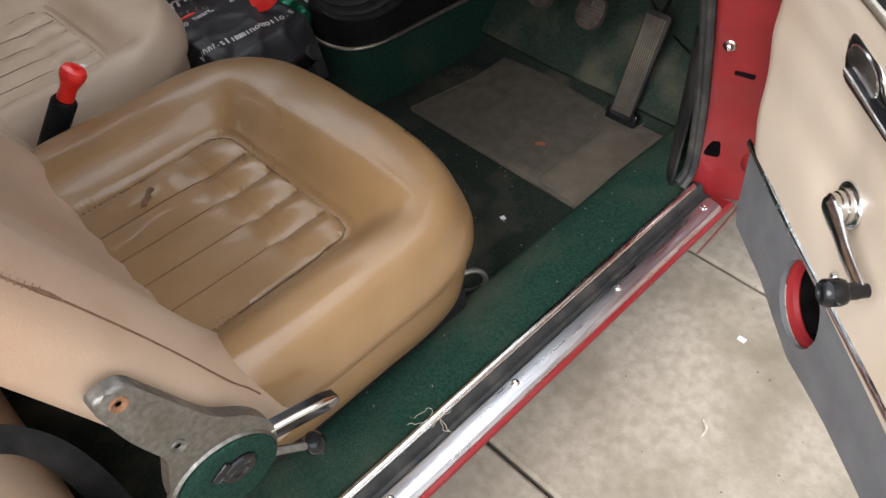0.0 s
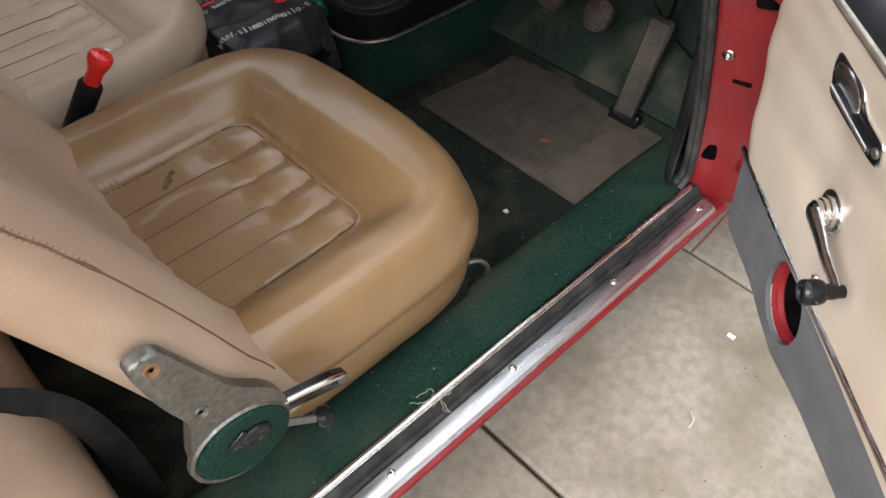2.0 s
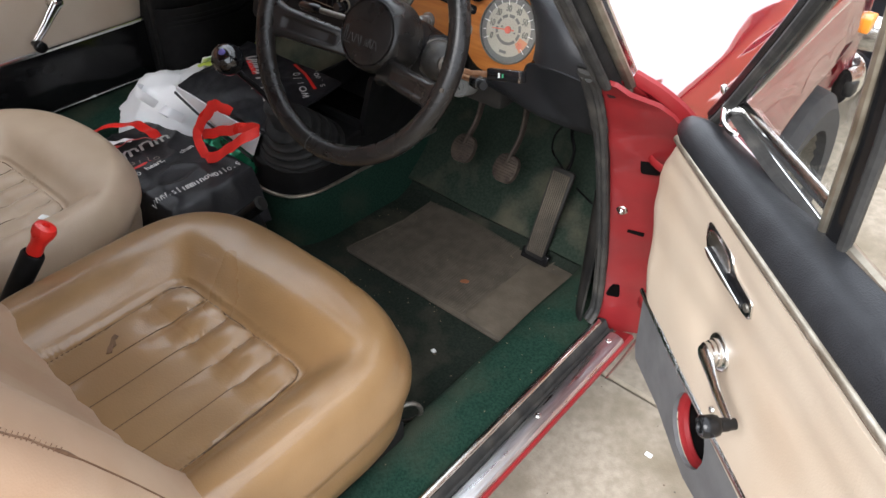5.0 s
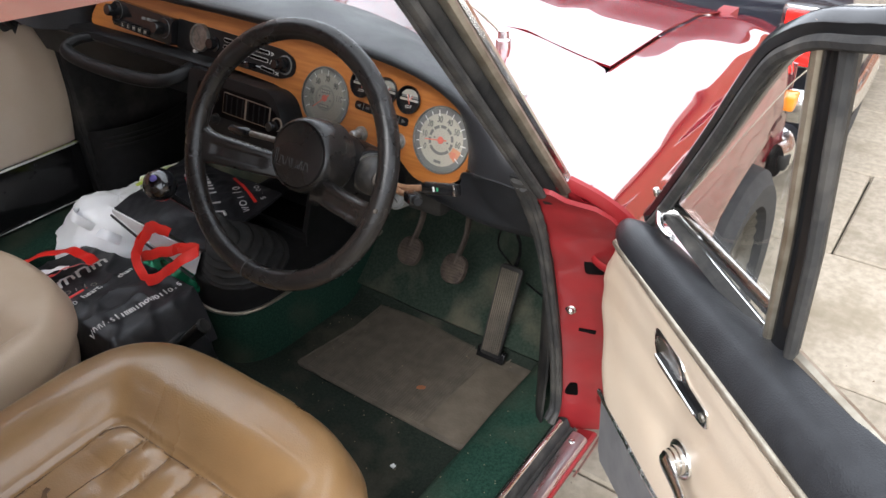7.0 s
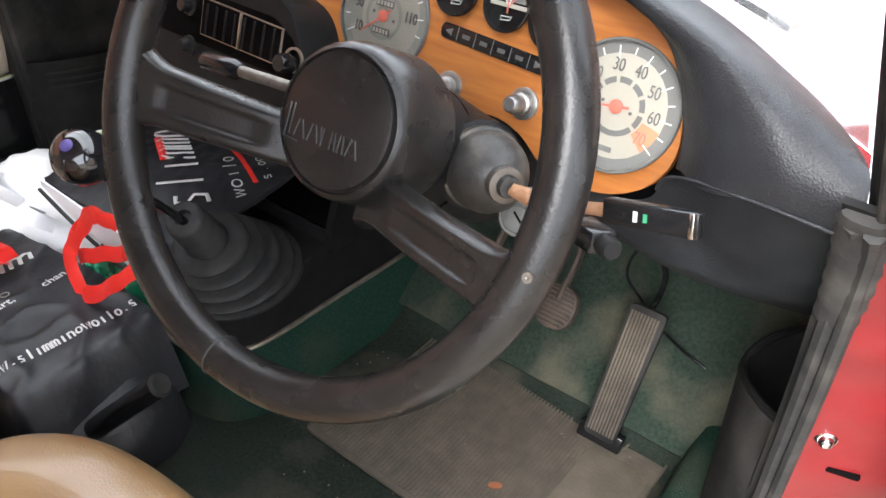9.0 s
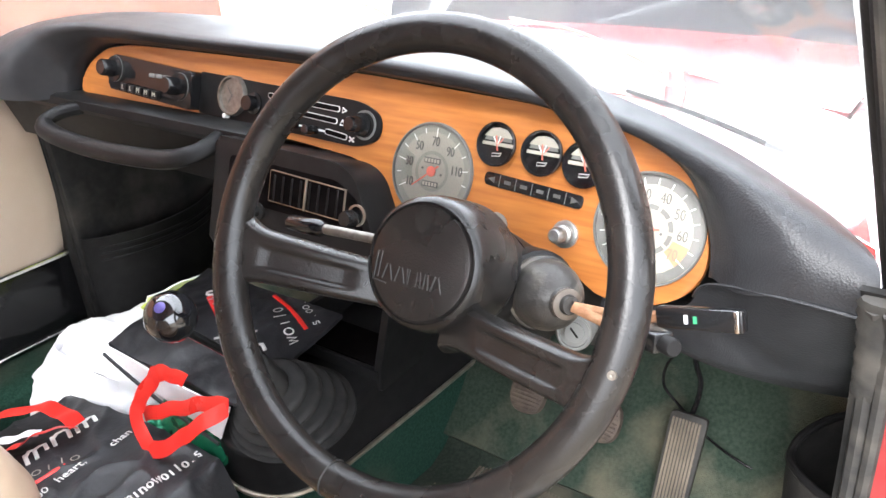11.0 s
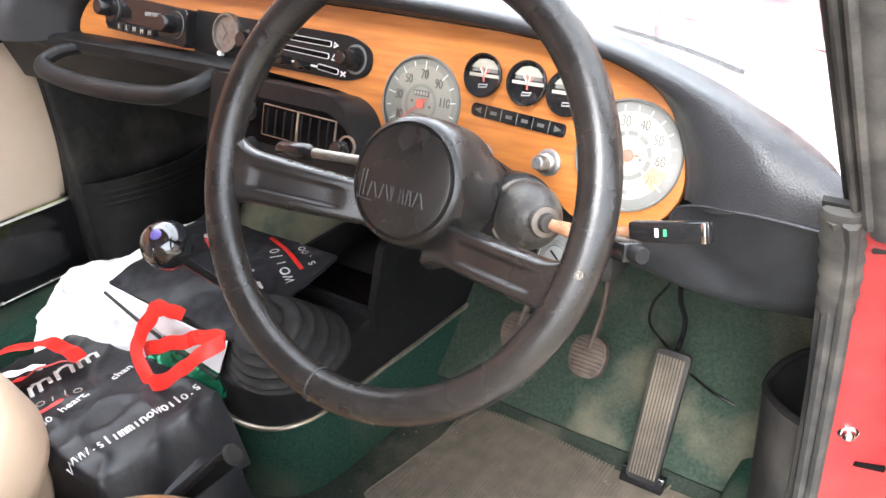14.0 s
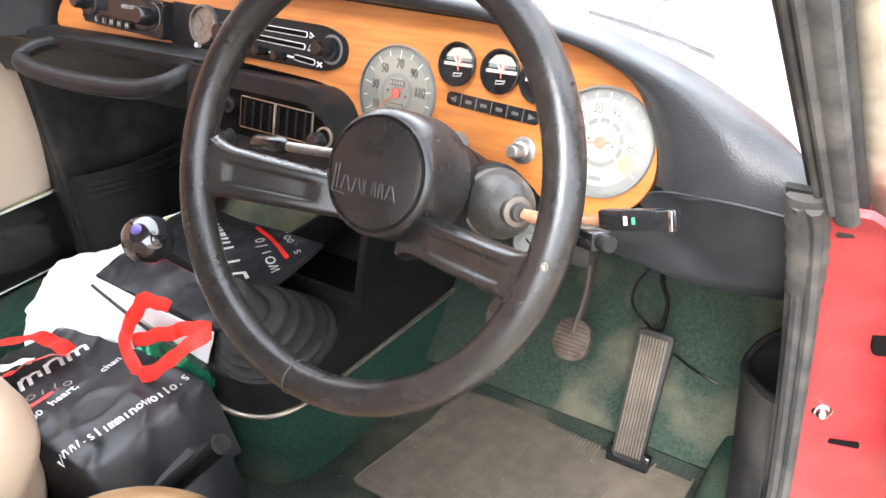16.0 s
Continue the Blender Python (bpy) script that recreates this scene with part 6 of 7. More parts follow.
for (x0, y0), (x1, y1), w0, w1 in (((-0.024, -0.023), (-0.152, -0.0190), 0.0160, 0.0215), ((0.014, -0.0365), (0.150, -0.0440), 0.0165, 0.0165)):
    p0, p1 = Vector((x0, y0, -0.060)), Vector((x1, y1, -0.004))
    d = (p1 - p0)
    side = Vector((0, 0, 1)).cross(d).normalized()
    nrm = d.cross(side).normalized()
    if nrm.z < 0:
        nrm = -nrm
    rings = []
    for k in range(33):
        f = k / 32
        c = lerp(p0, p1, f) + Vector((0, 0, 0.006 * math.sin(math.pi * f)))
        w = lerp(w0, w1, f) + (0.010 * max(0, (f - 0.82) / 0.18) ** 2) + 0.008 * max(0, (0.2 - f) / 0.2) ** 2
        ramp = lambda q: max(0.0, min(1.0, q)) ** 2 * (3 - 2 * max(0.0, min(1.0, q)))
        long_ = ramp((f - 0.26) / 0.10) * ramp((0.88 - f) / 0.10)
        sec = [(-w, -0.007), (-w, -0.003)]
        for q in (j / 12 for j in range(-12, 13)):
            sec.append((w * q, 0.0078 - 0.0085 * max(0.0, (abs(q) - 0.72) / 0.28) ** 2.2 - 0.0030 * long_ * ramp((0.50 - abs(q)) / 0.16)))
        sec += [(w, -0.003), (w, -0.007)]
        rings.append([WM @ (c + side * a + nrm * b) for a, b in sec])
    part("spoke", loft(rings), M_RIM, sw, "grooved black spoke", angle=50)
HM = WM @ Matrix.Translation((-0.005, 0.002, 0))
hub = part("hub", lathe([(0.050, -0.090), (0.051, -0.066), (0.0505, -0.048), (0.0485, -0.038), (0.0470, -0.0345), (0.0440, -0.0325), (0.0430, -0.0345), (0.0420, -0.0345), (0.0410, -0.0312), (0.037, -0.0300), (0, -0.0292)], HM, 56), M_RIM, sw, "thick padded round hub")
# the maker's mark on the hub is drawn as plain raised strokes
MARK_M = HM @ pose(-0.002, -0.012, -0.0297, 0, 0, -1.5)
STROKES = [[(-0.0335, 0.014), (-0.0335, -0.007)], [(-0.0300, 0.014), (-0.0300, -0.005)], [(-0.0345, -0.0075), (-0.0215, -0.0082)]]
for x, k in ((-0.0225, 1), (-0.0115, 1), (-0.0045, -1), (0.0045, 0), (0.0110, 0), (0.0195, 1)):
    STROKES += [[(x - 0.0022 * k - 0.0012, -0.005), (x - 0.0012, 0.006)], [(x + 0.0022 * k + 0.0030, -0.005), (x + 0.0012, 0.006)]]
for line in STROKES:
    part("raised_stroke", tube([MARK_M @ Vector((x, y, 0.0)) for x, y in line], 0.0007, 6, flat=(1.0, 1.0)), M_SEAL, hub)

# column, stalks, ignition
col = thing("steering_column", "black steering column with stalks and ignition lock", "steering column")
shell = [WM @ Vector((-0.004, y, z)) for y, z in ((-0.002, -0.080), (-0.004, -0.10), (-0.010, -0.14), (-0.018, -0.19), (-0.026, -0.235))]
part("column_shroud", tube(shell, [0.044, 0.0455, 0.0455, 0.044, 0.042], 24), M_PLAST, col, "black plastic column shroud")
part("shroud_joint", tube([WM @ Vector((-0.004 + 0.0458 * math.cos(a), -0.009 + 0.0458 * math.sin(a), -0.128)) for a in (2 * math.pi * k / 36 for k in range(36))], 0.0012, 5, True), M_RECESS_SHADE, col)
B0, B1 = Vector((0.384, -0.182, 0.838)), Vector((0.4225, -0.2075, 0.8500))
bd = (B1 - B0).normalized()
part("stalk_housing", tube([B0 - bd * 0.06, B0 - bd * 0.016, B0 - bd * 0.004, B0 - bd * 0.002], [0.030, 0.033, 0.0325, 0.030], 24), M_PLAST, col)
part("stalk_boot", lathe([(0.0275, -0.006), (0.0295, -0.002), (0.0295, 0.003), (0.0275, 0.004), (0.0278, 0.010), (0.0268, 0.018), (0.0238, 0.026), (0.0185, 0.033), (0.0125, 0.0375), (0.0118, 0.042), (0.0100, 0.0440), (0.0075, 0.0445), (0.0066, 0.049), (0, 0.049)], facing(B0, bd), 30), M_BOOT, col, "dusty rubber boot of the stalks")
part("boot_ring", lathe([(0.0108, 0.0365), (0.0122, 0.038), (0.0118, 0.0435), (0.0080, 0.0450)], facing(B0, bd), 24), M_BOOTRING, col)
S1 = [B1 + bd * 0.004, Vector((0.455, -0.198, 0.846)), Vector((0.490, -0.199, 0.857))]
st = part("indicator_stalk", tube(S1, 0.0042, 10), M_RUST, col, "rusty stalk with a black finger piece")
ax = Vector((0.056, -0.004, 0.015)).normalized()
fz = Vector((0, -0.95, 0.25))
fz = (fz - ax * fz.dot(ax)).normalized()
SM = axes((0.5135, -0.2005, 0.8635), ax, fz.cross(ax), fz)
fp = part("finger_piece", box(-0.030, 0.030, -0.0075, 0.0075, -0.005, 0.005, 0.002, SM), M_GLOSS, st)
part("white_mark", box(-0.009, -0.0065, -0.003, 0.003, 0.0045, 0.0056, 0, SM), M_MARK, fp)
part("green_mark", box(-0.0026, -0.0002, -0.0024, 0.0024, 0.0045, 0.0058, 0, SM), M_GREEN, fp)
part("chrome_tip", box(0.0245, 0.0275, -0.007, 0.007, 0.0042, 0.0056, 0.0005, SM), M_CHROME, fp)
S2 = [B1 + bd * 0.004, Vector((0.455, -0.210, 0.845)), Vector((0.480, -0.224, 0.855))]
s2 = part("wiper_stalk", tube(S2, 0.0040, 10), M_RUST, col)
part("stalk_end", box(-0.016, 0.013, -0.0075, 0.0075, -0.007, 0.007, 0.002, axes((0.494, -0.234, 0.8605), (0.026, -0.018, 0.009), (0.55, 0.8, -0.1), (0, 0.1, 0.9))), M_GLOSS, s2)
part("stalk_button", lathe([(0.0062, 0), (0.0062, 0.010), (0.005, 0.012), (0, 0.012)], facing((0.504, -0.240, 0.8635), (0.75, -0.6, 0.25)), 16), M_PLAST, s2)
ls = part("light_stalk", tube([WM @ Vector((-0.05, -0.01, -0.11)), Vector((0.272, -0.245, 0.885)), Vector((0.212, -0.243, 0.880))], 0.0042, 10), M_ALLOY, col, "slim stalk with a black tip")
part("stalk_tip", tube([Vector((0.218, -0.243, 0.881)), Vector((0.212, -0.243, 0.880)), Vector((0.178, -0.242, 0.877)), Vector((0.174, -0.242, 0.8768))], [0.0045, 0.0075, 0.0075, 0.005], 10), M_GLOSS, ls)
IG = facing((0.4005, -0.1555, 0.7915), (0.30, -0.86, 0.38))
ig = part("ignition_lock", lathe([(0.0155, -0.05), (0.0155, 0.0), (0.014, 0.002), (0.0125, 0.002), (0.012, 0.0004), (0.0085, 0.0008), (0.008, 0.0030), (0, 0.0030)], IG, 26), M_DIALG, col, "round steel ignition lock")
# Raised near-black bar painted as the shade in the key slot.
part("key_slot", box(-0.0008, 0.0008, -0.0050, 0.0050, 0.0026, 0.0035, 0, IG @ pose(0, 0, 0, 0, 0, 40)), M_RECESS_SHADE, ig)
part("column_tube", tube([WM @ Vector((0, 0, -0.22)), Vector((0.34, 0.25, 0.62))], 0.03, 14), M_MATTE, col)

# ---- centre console and gear lever ----
con = thing("centre_console", "black gear-lever console on a green carpeted tunnel", "console")
foot = [(-0.155, 0.40), (-0.155, -0.10), (-0.150, -0.140), (-0.130, -0.168), (-0.095, -0.182), (-0.055, -0.182), (-0.018, -0.168), (0.004, -0.140), (0.014, -0.10), (0.020, 0.0), (0.028, 0.15), (0.035, 0.40)]
foot = [tuple(p)[:2] for p in spline([(a, b, 0) for a, b in foot], 4)]


def console_ring(z, grow=0.0, rise=0.0):
    c = Vector((-0.065, 0.0))
    out = []
    for a, b in foot:
        q = Vector((a, b))
        d = Vector((q.x - c.x, min(0.0, q.y + 0.08)))
        d = d.normalized() if d.length > 1e-5 else Vector((0, 0))
        q = q + d * grow
        out.append(Vector((q.x, q.y, z + rise * max(0.0, q.y + 0.18))))
    return out


part("tunnel_carpet", loft([console_ring(0.27, 0.012), console_ring(0.30, 0.006), console_ring(0.36, 0.003), console_ring(0.405, 0.0)]), M_CARPET, con, "green carpet covering the tunnel", angle=60)
part("console_trim", tube([p + Vector((0, 0, 0)) for p in console_ring(0.408, 0.004)], 0.0038, 8), M_TRIM, con, "thin bright trim strip")
part("console_body", loft([console_ring(0.400, 0.001), console_ring(0.412, 0.001), console_ring(0.461, -0.003, 0.16), console_ring(0.4655, -0.005, 0.16), console_ring(0.467, -0.010, 0.16)]), M_PLAST, con, "black moulded console", angle=50)
bx = part("oddments_tray", box(-0.14, 0.020, 0.006, 0.016, 0.480, 0.512, 0.002), M_PLAST, con, "black oddments tray")
# Tray floor coloured near-black for the shade down in the tray.
part("tray_floor", box(-0.14, 0.02, 0.02, 0.18, 0.50, 0.510, 0.003), M_RECESS_SHADE, bx)
part("tray_side", plate(rounded([(0.006, 0.48), (0.008, 0.514), (0.040, 0.60), (0.20, 0.66), (0.20, 0.48)], 0.006), 0.012, 0.024, axes((0, 0, 0), (0, 1, 0), (0, 0, 1), (1, 0, 0)), 0.003, both=True), M_PLAST, bx)
part("tray_side", box(-0.147, -0.135, 0.015, 0.19, 0.46, 0.56, 0.005), M_PLAST, bx)
part("tray_back", box(-0.147, 0.022, 0.18, 0.20, 0.46, 0.66, 0.005), M_PLAST, bx)
G0, G1 = Vector((-0.052, -0.092, 0.480)), Vector((-0.020, -0.172, 0.617))
gd = (G1 - G0)
boot = []
BEL = [(0.0, 0.087), (0.045, 0.087), (0.055, 0.083)]
for f0, r in ((0.07, 0.0800), (0.21, 0.0690), (0.35, 0.0580), (0.49, 0.0465)):
    BEL += [(f0 - 0.01, r - 0.024), (f0 + 0.003, r - 0.005), (f0 + 0.013, r), (f0 + 0.050, r), (f0 + 0.068, r - 0.003), (f0 + 0.078, r - 0.009), (f0 + 0.082, r - 0.022)]
BEL += [(0.62, 0.0270), (0.64, 0.0255), (0.96, 0.0235), (0.985, 0.0215), (0.995, 0.018), (0.995, 0.010), (0.96, 0.008)]
for f, r in BEL:
    nrm = lerp(Vector((0.08, -0.16, 1)), gd.normalized(), min(1, f * 1.2)).normalized()
    fm = facing(G0 + gd * f, nrm)
    boot.append([fm @ Vector((r * math.cos(2 * math.pi * k / 44), r * math.sin(2 * math.pi * k / 44), 0)) for k in range(44)])
part("gear_gaiter", loft(boot), M_GAITER, con, "ribbed black rubber gaiter", angle=50)
gl = part("gear_lever", tube(spline([G1 - gd.normalized() * 0.03, lerp(G1, Vector((0.0215, -0.268, 0.733)), 0.4), Vector((0.0215, -0.268, 0.733))], 5), 0.0050, 10), M_GLOSS, con)
kn = part("gear_knob", lathe([(0.008, -0.029), (0.012, -0.0265), (0.0195, -0.0205), (0.0255, -0.0125), (0.0282, 0.0), (0.0265, 0.0115), (0.0205, 0.0205), (0.0115, 0.0262), (0, 0.0282)], facing((0.0238, -0.2812, 0.7571), (0.15, -0.55, 0.75)) @ Matrix.Scale(0.92, 4), 40), M_BALL, con, "shiny black ball gear knob")
# The knob's violet reflection, modelled as a small coloured disc.
part("knob_badge", lathe([(0.0062, 0.0274), (0.0062, 0.0280), (0.004, 0.0288), (0, 0.0290)], facing((0.0238, -0.2812, 0.7571), (0.30, -0.55, 0.80)) @ Matrix.Scale(0.93, 4), 20), M_KNOB_GLINT, kn, "small violet reflection painted on the knob")

# ---- pedals ----
ac = thing("accelerator_pedal", "long ribbed accelerator pedal, brown with dust", "pedal")
a0, a1 = Vector((0.404, 0.098, 0.312)), Vector((0.407, 0.168, 0.490))
AM = axes(lerp(a0, a1, 0.5), (1, 0.02, 0), (a1 - a0), Vector((1, 0.02, 0)).cross(a1 - a0))
L = (a1 - a0).length / 2
part("tread", plate(rounded([(-0.023, -L), (0.021, -L), (0.0255, L), (-0.0225, L)], 0.007), -0.008, 0.0, AM, 0.002), M_MATTE, ac)
for k in range(9):
    x = -0.0175 + 0.0043 * k
    part("rib", box(x - 0.0014, x + 0.0014, -L + 0.008, L - 0.008, -0.002, 0.0024, 0.0006, AM, 1), M_RUBMAT, ac)
part("hinge_bracket", box(-0.032, 0.030, -L - 0.012, -L + 0.012, -0.02, -0.004, 0.003, AM), M_GLOSS, ac)
part("cable_loop", tube(spline([Vector((0.400, 0.185, 0.475)), Vector((0.386, 0.19, 0.482)), Vector((0.364, 0.19, 0.506)), Vector((0.366, 0.19, 0.540)), Vector((0.384, 0.19, 0.573)), Vector((0.405, 0.20, 0.62))], 6), 0.0020, 6), M_GLOSS, ac)
part("link_rod", tube(spline([Vector((0.405, 0.178, 0.470)), Vector((0.410, 0.19, 0.500)), Vector((0.411, 0.19, 0.530)), Vector((0.402, 0.19, 0.560)), Vector((0.395, 0.20, 0.62))], 6), 0.0036, 8), M_GLOSS, ac)
part("floor_wire", tube(spline([Vector((0.423, 0.200, 0.438)), Vector((0.453, 0.212, 0.411)), Vector((0.4925, 0.216, 0.395)), Vector((0.520, 0.216, 0.387))], 6), 0.0020, 6), M_GLOSS, ac)



def build_pedal(name, label, c, top):
    pd = thing(name, label, "pedal")
    m = facing(c, (0.0, -0.80, 0.60))
    part("pad", plate(oval(0, 0, 0.026, 0.029, 32, 2.6), -0.012, 0.0, m, 0.003), M_PEDAL, pd)
    for k in range(9):
        y = -0.0224 + 0.0056 * k
        w = 0.022 * math.sqrt(max(0.1, 1 - (y / 0.031) ** 2)) * 1.04
        part("rib", box(-w, w, y - 0.0014, y + 0.0014, -0.002, 0.0022, 0.0007, m, 1), M_PEDAL, pd)
    part("arm", tube(spline([Vector(c) + Vector((0, 0.008, 0.005)), lerp(Vector(c), Vector(top), 0.3) + Vector((0, 0.04, 0)), Vector(top)], 5), 0.0075, 8, flat=(0.6, 1.2)), M_PEDAL, pd)


build_pedal("brake_pedal", "small round ribbed rubber brake pedal", (0.312, 0.106, 0.484), (0.312, 0.16, 0.74))
build_pedal("clutch_pedal", "small round ribbed rubber clutch pedal", (0.198, 0.115, 0.478), (0.21, 0.16, 0.74))

# ---- floor mat, kick pocket, odd bits on the floor ----
mat_ = thing("floor_mat", "dusty ribbed grey rubber mat in the footwell", "floor mat")
MAT_O = rounded([(0.082, -0.120), (0.489, -0.120), (0.490, 0.146), (0.440, 0.148), (0.432, 0.108), (0.374, 0.104), (0.360, 0.138), (0.128, 0.146)], 0.012, 3)
part("mat_sheet", plate(MAT_O, 0.289, 0.2945, None, 0.0015), M_RUBMAT, mat_)
part("mat_rim", tube([(x, y, 0.2950) for x, y in MAT_O], 0.0018, 5, True), M_RUBMAT, mat_)
part("heel_pad", plate(rounded([(0.392, -0.112), (0.482, -0.112), (0.483, 0.100), (0.398, 0.096)], 0.010, 3), 0.294, 0.2962, None, 0.0008), M_HEEL, mat_, "pale worn heel area of the mat")
bm = bmesh.new()
for k in range(66):
    x = 0.108 + 0.0056 * k
    if x < 0.395:
        box(x - 0.0017, x + 0.0017, -0.112, 0.130 if x < 0.355 else 0.092, 0.294, 0.2958, 0, bm=bm)
tagged(part("mat_ribs", bm, M_RUBMAT, mat_), kind="stuff")
part("toe_seam", tube(spline([(0.10, 0.140, 0.300), (0.22, 0.142, 0.302), (0.33, 0.140, 0.301), (0.40, 0.142, 0.303), (0.50, 0.150, 0.306)], 6), 0.003, 6), M_MATTE, mat_, "dark bound edge of the toe-board carpet")
pk = thing("kick_pocket", "black pocket on the kick panel beside the door", "pocket")
part("pocket_front", sheet(lambda u, v: (0.600 - 0.052 * math.sin(math.pi * u) ** 0.7 * lerp(0.75, 1.0, v), lerp(-0.045, 0.125, u) + 0.02 * v, lerp(0.335, table(u, [(0, 0.60), (0.5, 0.575), (1, 0.585)])[0], v)), 20, 12, 0.004), M_MATTE, pk)
part("pocket_rim", tube([(0.599 - 0.052 * math.sin(math.pi * u) ** 0.7, lerp(-0.045, 0.125, u) + 0.02, table(u, [(0, 0.60), (0.5, 0.575), (1, 0.585)])[0]) for u in (k / 20 for k in range(21))], 0.0045, 8), M_PLAST, pk)
part("kick_panel", plate([(0.0, 0.28), (-0.012, 0.40), (-0.030, 0.50), (-0.052, 0.60), (-0.080, 0.70), (-0.118, 0.79), (-0.15, 0.85), (0.42, 0.85), (0.42, 0.28)], 0.600, 0.614, axes((0, 0, 0), (0, 1, 0), (0, 0, 1), (1, 0, 0))), M_MATTE, car, "black kick panel")
tagged(part("passenger_pocket", sheet(lambda u, v: (-0.630 + 0.060 * math.sin(math.pi * u) ** 0.7, lerp(-0.03, 0.26, u), lerp(0.41, 0.585, v) + 0.003 * (1 if int(v * 12) % 3 == 2 and v > 0.5 else 0)), 20, 12, 0.004), M_PLAST), "ribbed black map pocket on the passenger kick panel", "pocket")
for k in range(3):
    part("pocket_rib", tube([(-0.627 + 0.063 * math.sin(math.pi * u) ** 0.7, lerp(-0.03, 0.26, u), 0.565 - 0.012 * k) for u in (j / 16 for j in range(17))], 0.0022, 6), M_PLAST, bpy.data.objects["passenger_pocket"])
tagged(part("rusty_screw", lathe([(0.006, -0.001), (0.006, 0.002), (0.004, 0.0035), (0, 0.0035)], facing((0.474, 0.184, 0.342), (0, -0.6, 0.8)), 14), M_RUST), "rusty screw head in the toe-board carpet", "screw")
bm = plate([(-0.009, -0.003), (-0.002, -0.005), (0.008, -0.003), (0.009, 0.003), (0.0, 0.005), (-0.008, 0.002)], 0, 0.002, pose(0.335, -0.037, 0.2955, 6, 4, 30))
tagged(part("dry_leaf", bm, M_LEAF), "scrap of dry brown leaf on the mat", "leaf")
bm = plate([(-0.004, -0.003), (0.004, -0.004), (0.005, 0.002), (-0.002, 0.004)], 0, 0.003, pose(0.406, -0.213, 0.288))
tagged(part("white_crumb", bm, M_WHITE), "white crumb on the dark carpet", "crumb")
bm = bmesh.new()
r2 = random.Random(3)
for k in range(110):
    x, y = r2.uniform(0.05, 0.50), r2.uniform(-0.34, 0.12)
    z = 0.2885 if not (x > 0.1 and y > -0.1) else 0.295
    s = r2.uniform(0.0004, 0.0010)
    box(-s, s, -s * r2.uniform(0.4, 2.5), s, 0, s, 0, pose(x, y, z, 0, 0, r2.uniform(0, 180)), bm=bm)
for k in range(50):
    x, y = r2.uniform(0.517, 0.610), r2.uniform(-1.0, 0.12)
    s = r2.uniform(0.0003, 0.0007)
    box(-s, s, -s * r2.uniform(1, 4), s, 0, s, 0, pose(x, y, 0.3645, 0, 0, r2.uniform(0, 180)), bm=bm)
tagged(part("floor_crumbs", bm, M_CRUMB), "pale crumbs and lint on carpet and sill", "crumbs", kind="stuff")
bm = bmesh.new()
for k in range(5):
    c = Vector((0.628 + r2.uniform(-0.006, 0.006), -0.575 + r2.uniform(-0.02, 0.03), 0.377))
    pts = [c]
    a = r2.uniform(0, 6.28)
    for j in range(7):
        a += r2.uniform(-0.9, 1.3)
        pts.append(pts[-1] + Vector((0.005 * math.cos(a), 0.005 * math.sin(a), r2.uniform(-0.001, 0.001))))
    tube(spline(pts, 3), 0.00035, 4, bm=bm)
tagged(part("loose_hairs", bm, M_LINT), "pale loose threads caught on the sill bead", "threads", kind="stuff")
bar = thing("seat_slide_lever", "black tubular seat release lever beside the tunnel", "lever")
part("tube", tube([(-0.050, -0.325, 0.380), (0.0, -0.301, 0.433), (0.0435, -0.2805, 0.4785)], 0.0135, 14), M_GLOSS, bar)
part("end_cap", lathe([(0.012, 0), (0.0145, 0.003), (0.011, 0.007), (0, 0.007)], facing((0.0435, -0.2805, 0.4785), (0.67, 0.32, 0.70)), 14), M_MATTE, bar)
part("link", tube([(-0.045, -0.323, 0.385), (-0.085, -0.30, 0.30)], 0.005, 8), M_GLOSS, bar)


# ---- carrier bags in the passenger footwell ----
def crumpled(fn, nu, nv, amp, freq, seed, thick=0.002):
    def at(u, v):
        p = Vector(fn(u, v))
        n = Vector((noise.noise(p * freq + Vector((seed, 0, 0))), noise.noise(p * freq + Vector((0, seed, 0))), noise.noise(p * freq + Vector((0, 0, seed)))))
        n2 = noise.noise(p * freq * 2.7 + Vector((seed, seed, 0)))
        return p + n * amp + Vector((0, 0, abs(n2) * amp * 0.7))
    return sheet(at, nu, nv, thick)


def patch(a, b, c, d):
    """A bilinear sheet through corners a (u0 v0), b (u1 v0), c (u1 v1), d (u0 v1)."""
    a, b, c, d = (Vector(p) for p in (a, b, c, d))
    return lambda u, v: lerp(lerp(a, b, u), lerp(d, c, u), v)


def pillow(cx, cy, z0, rx, ry, h, turn=0.0, power=3.0):
    ct, st = math.cos(turn), math.sin(turn)

    def fn(u, v):
        a, e = 2 * math.pi * u, v * math.pi / 2
        k = (abs(math.cos(a)) ** power + abs(math.sin(a)) ** power) ** (-1 / power)
        r = math.cos(e) ** 0.7 if v < 1 else 0.0
        x, y = rx * k * r * math.cos(a), ry * k * r * math.sin(a)
        return (cx + x * ct - y * st, cy + x * st + y * ct, z0 + h * math.sin(e) ** 0.9)
    return fn


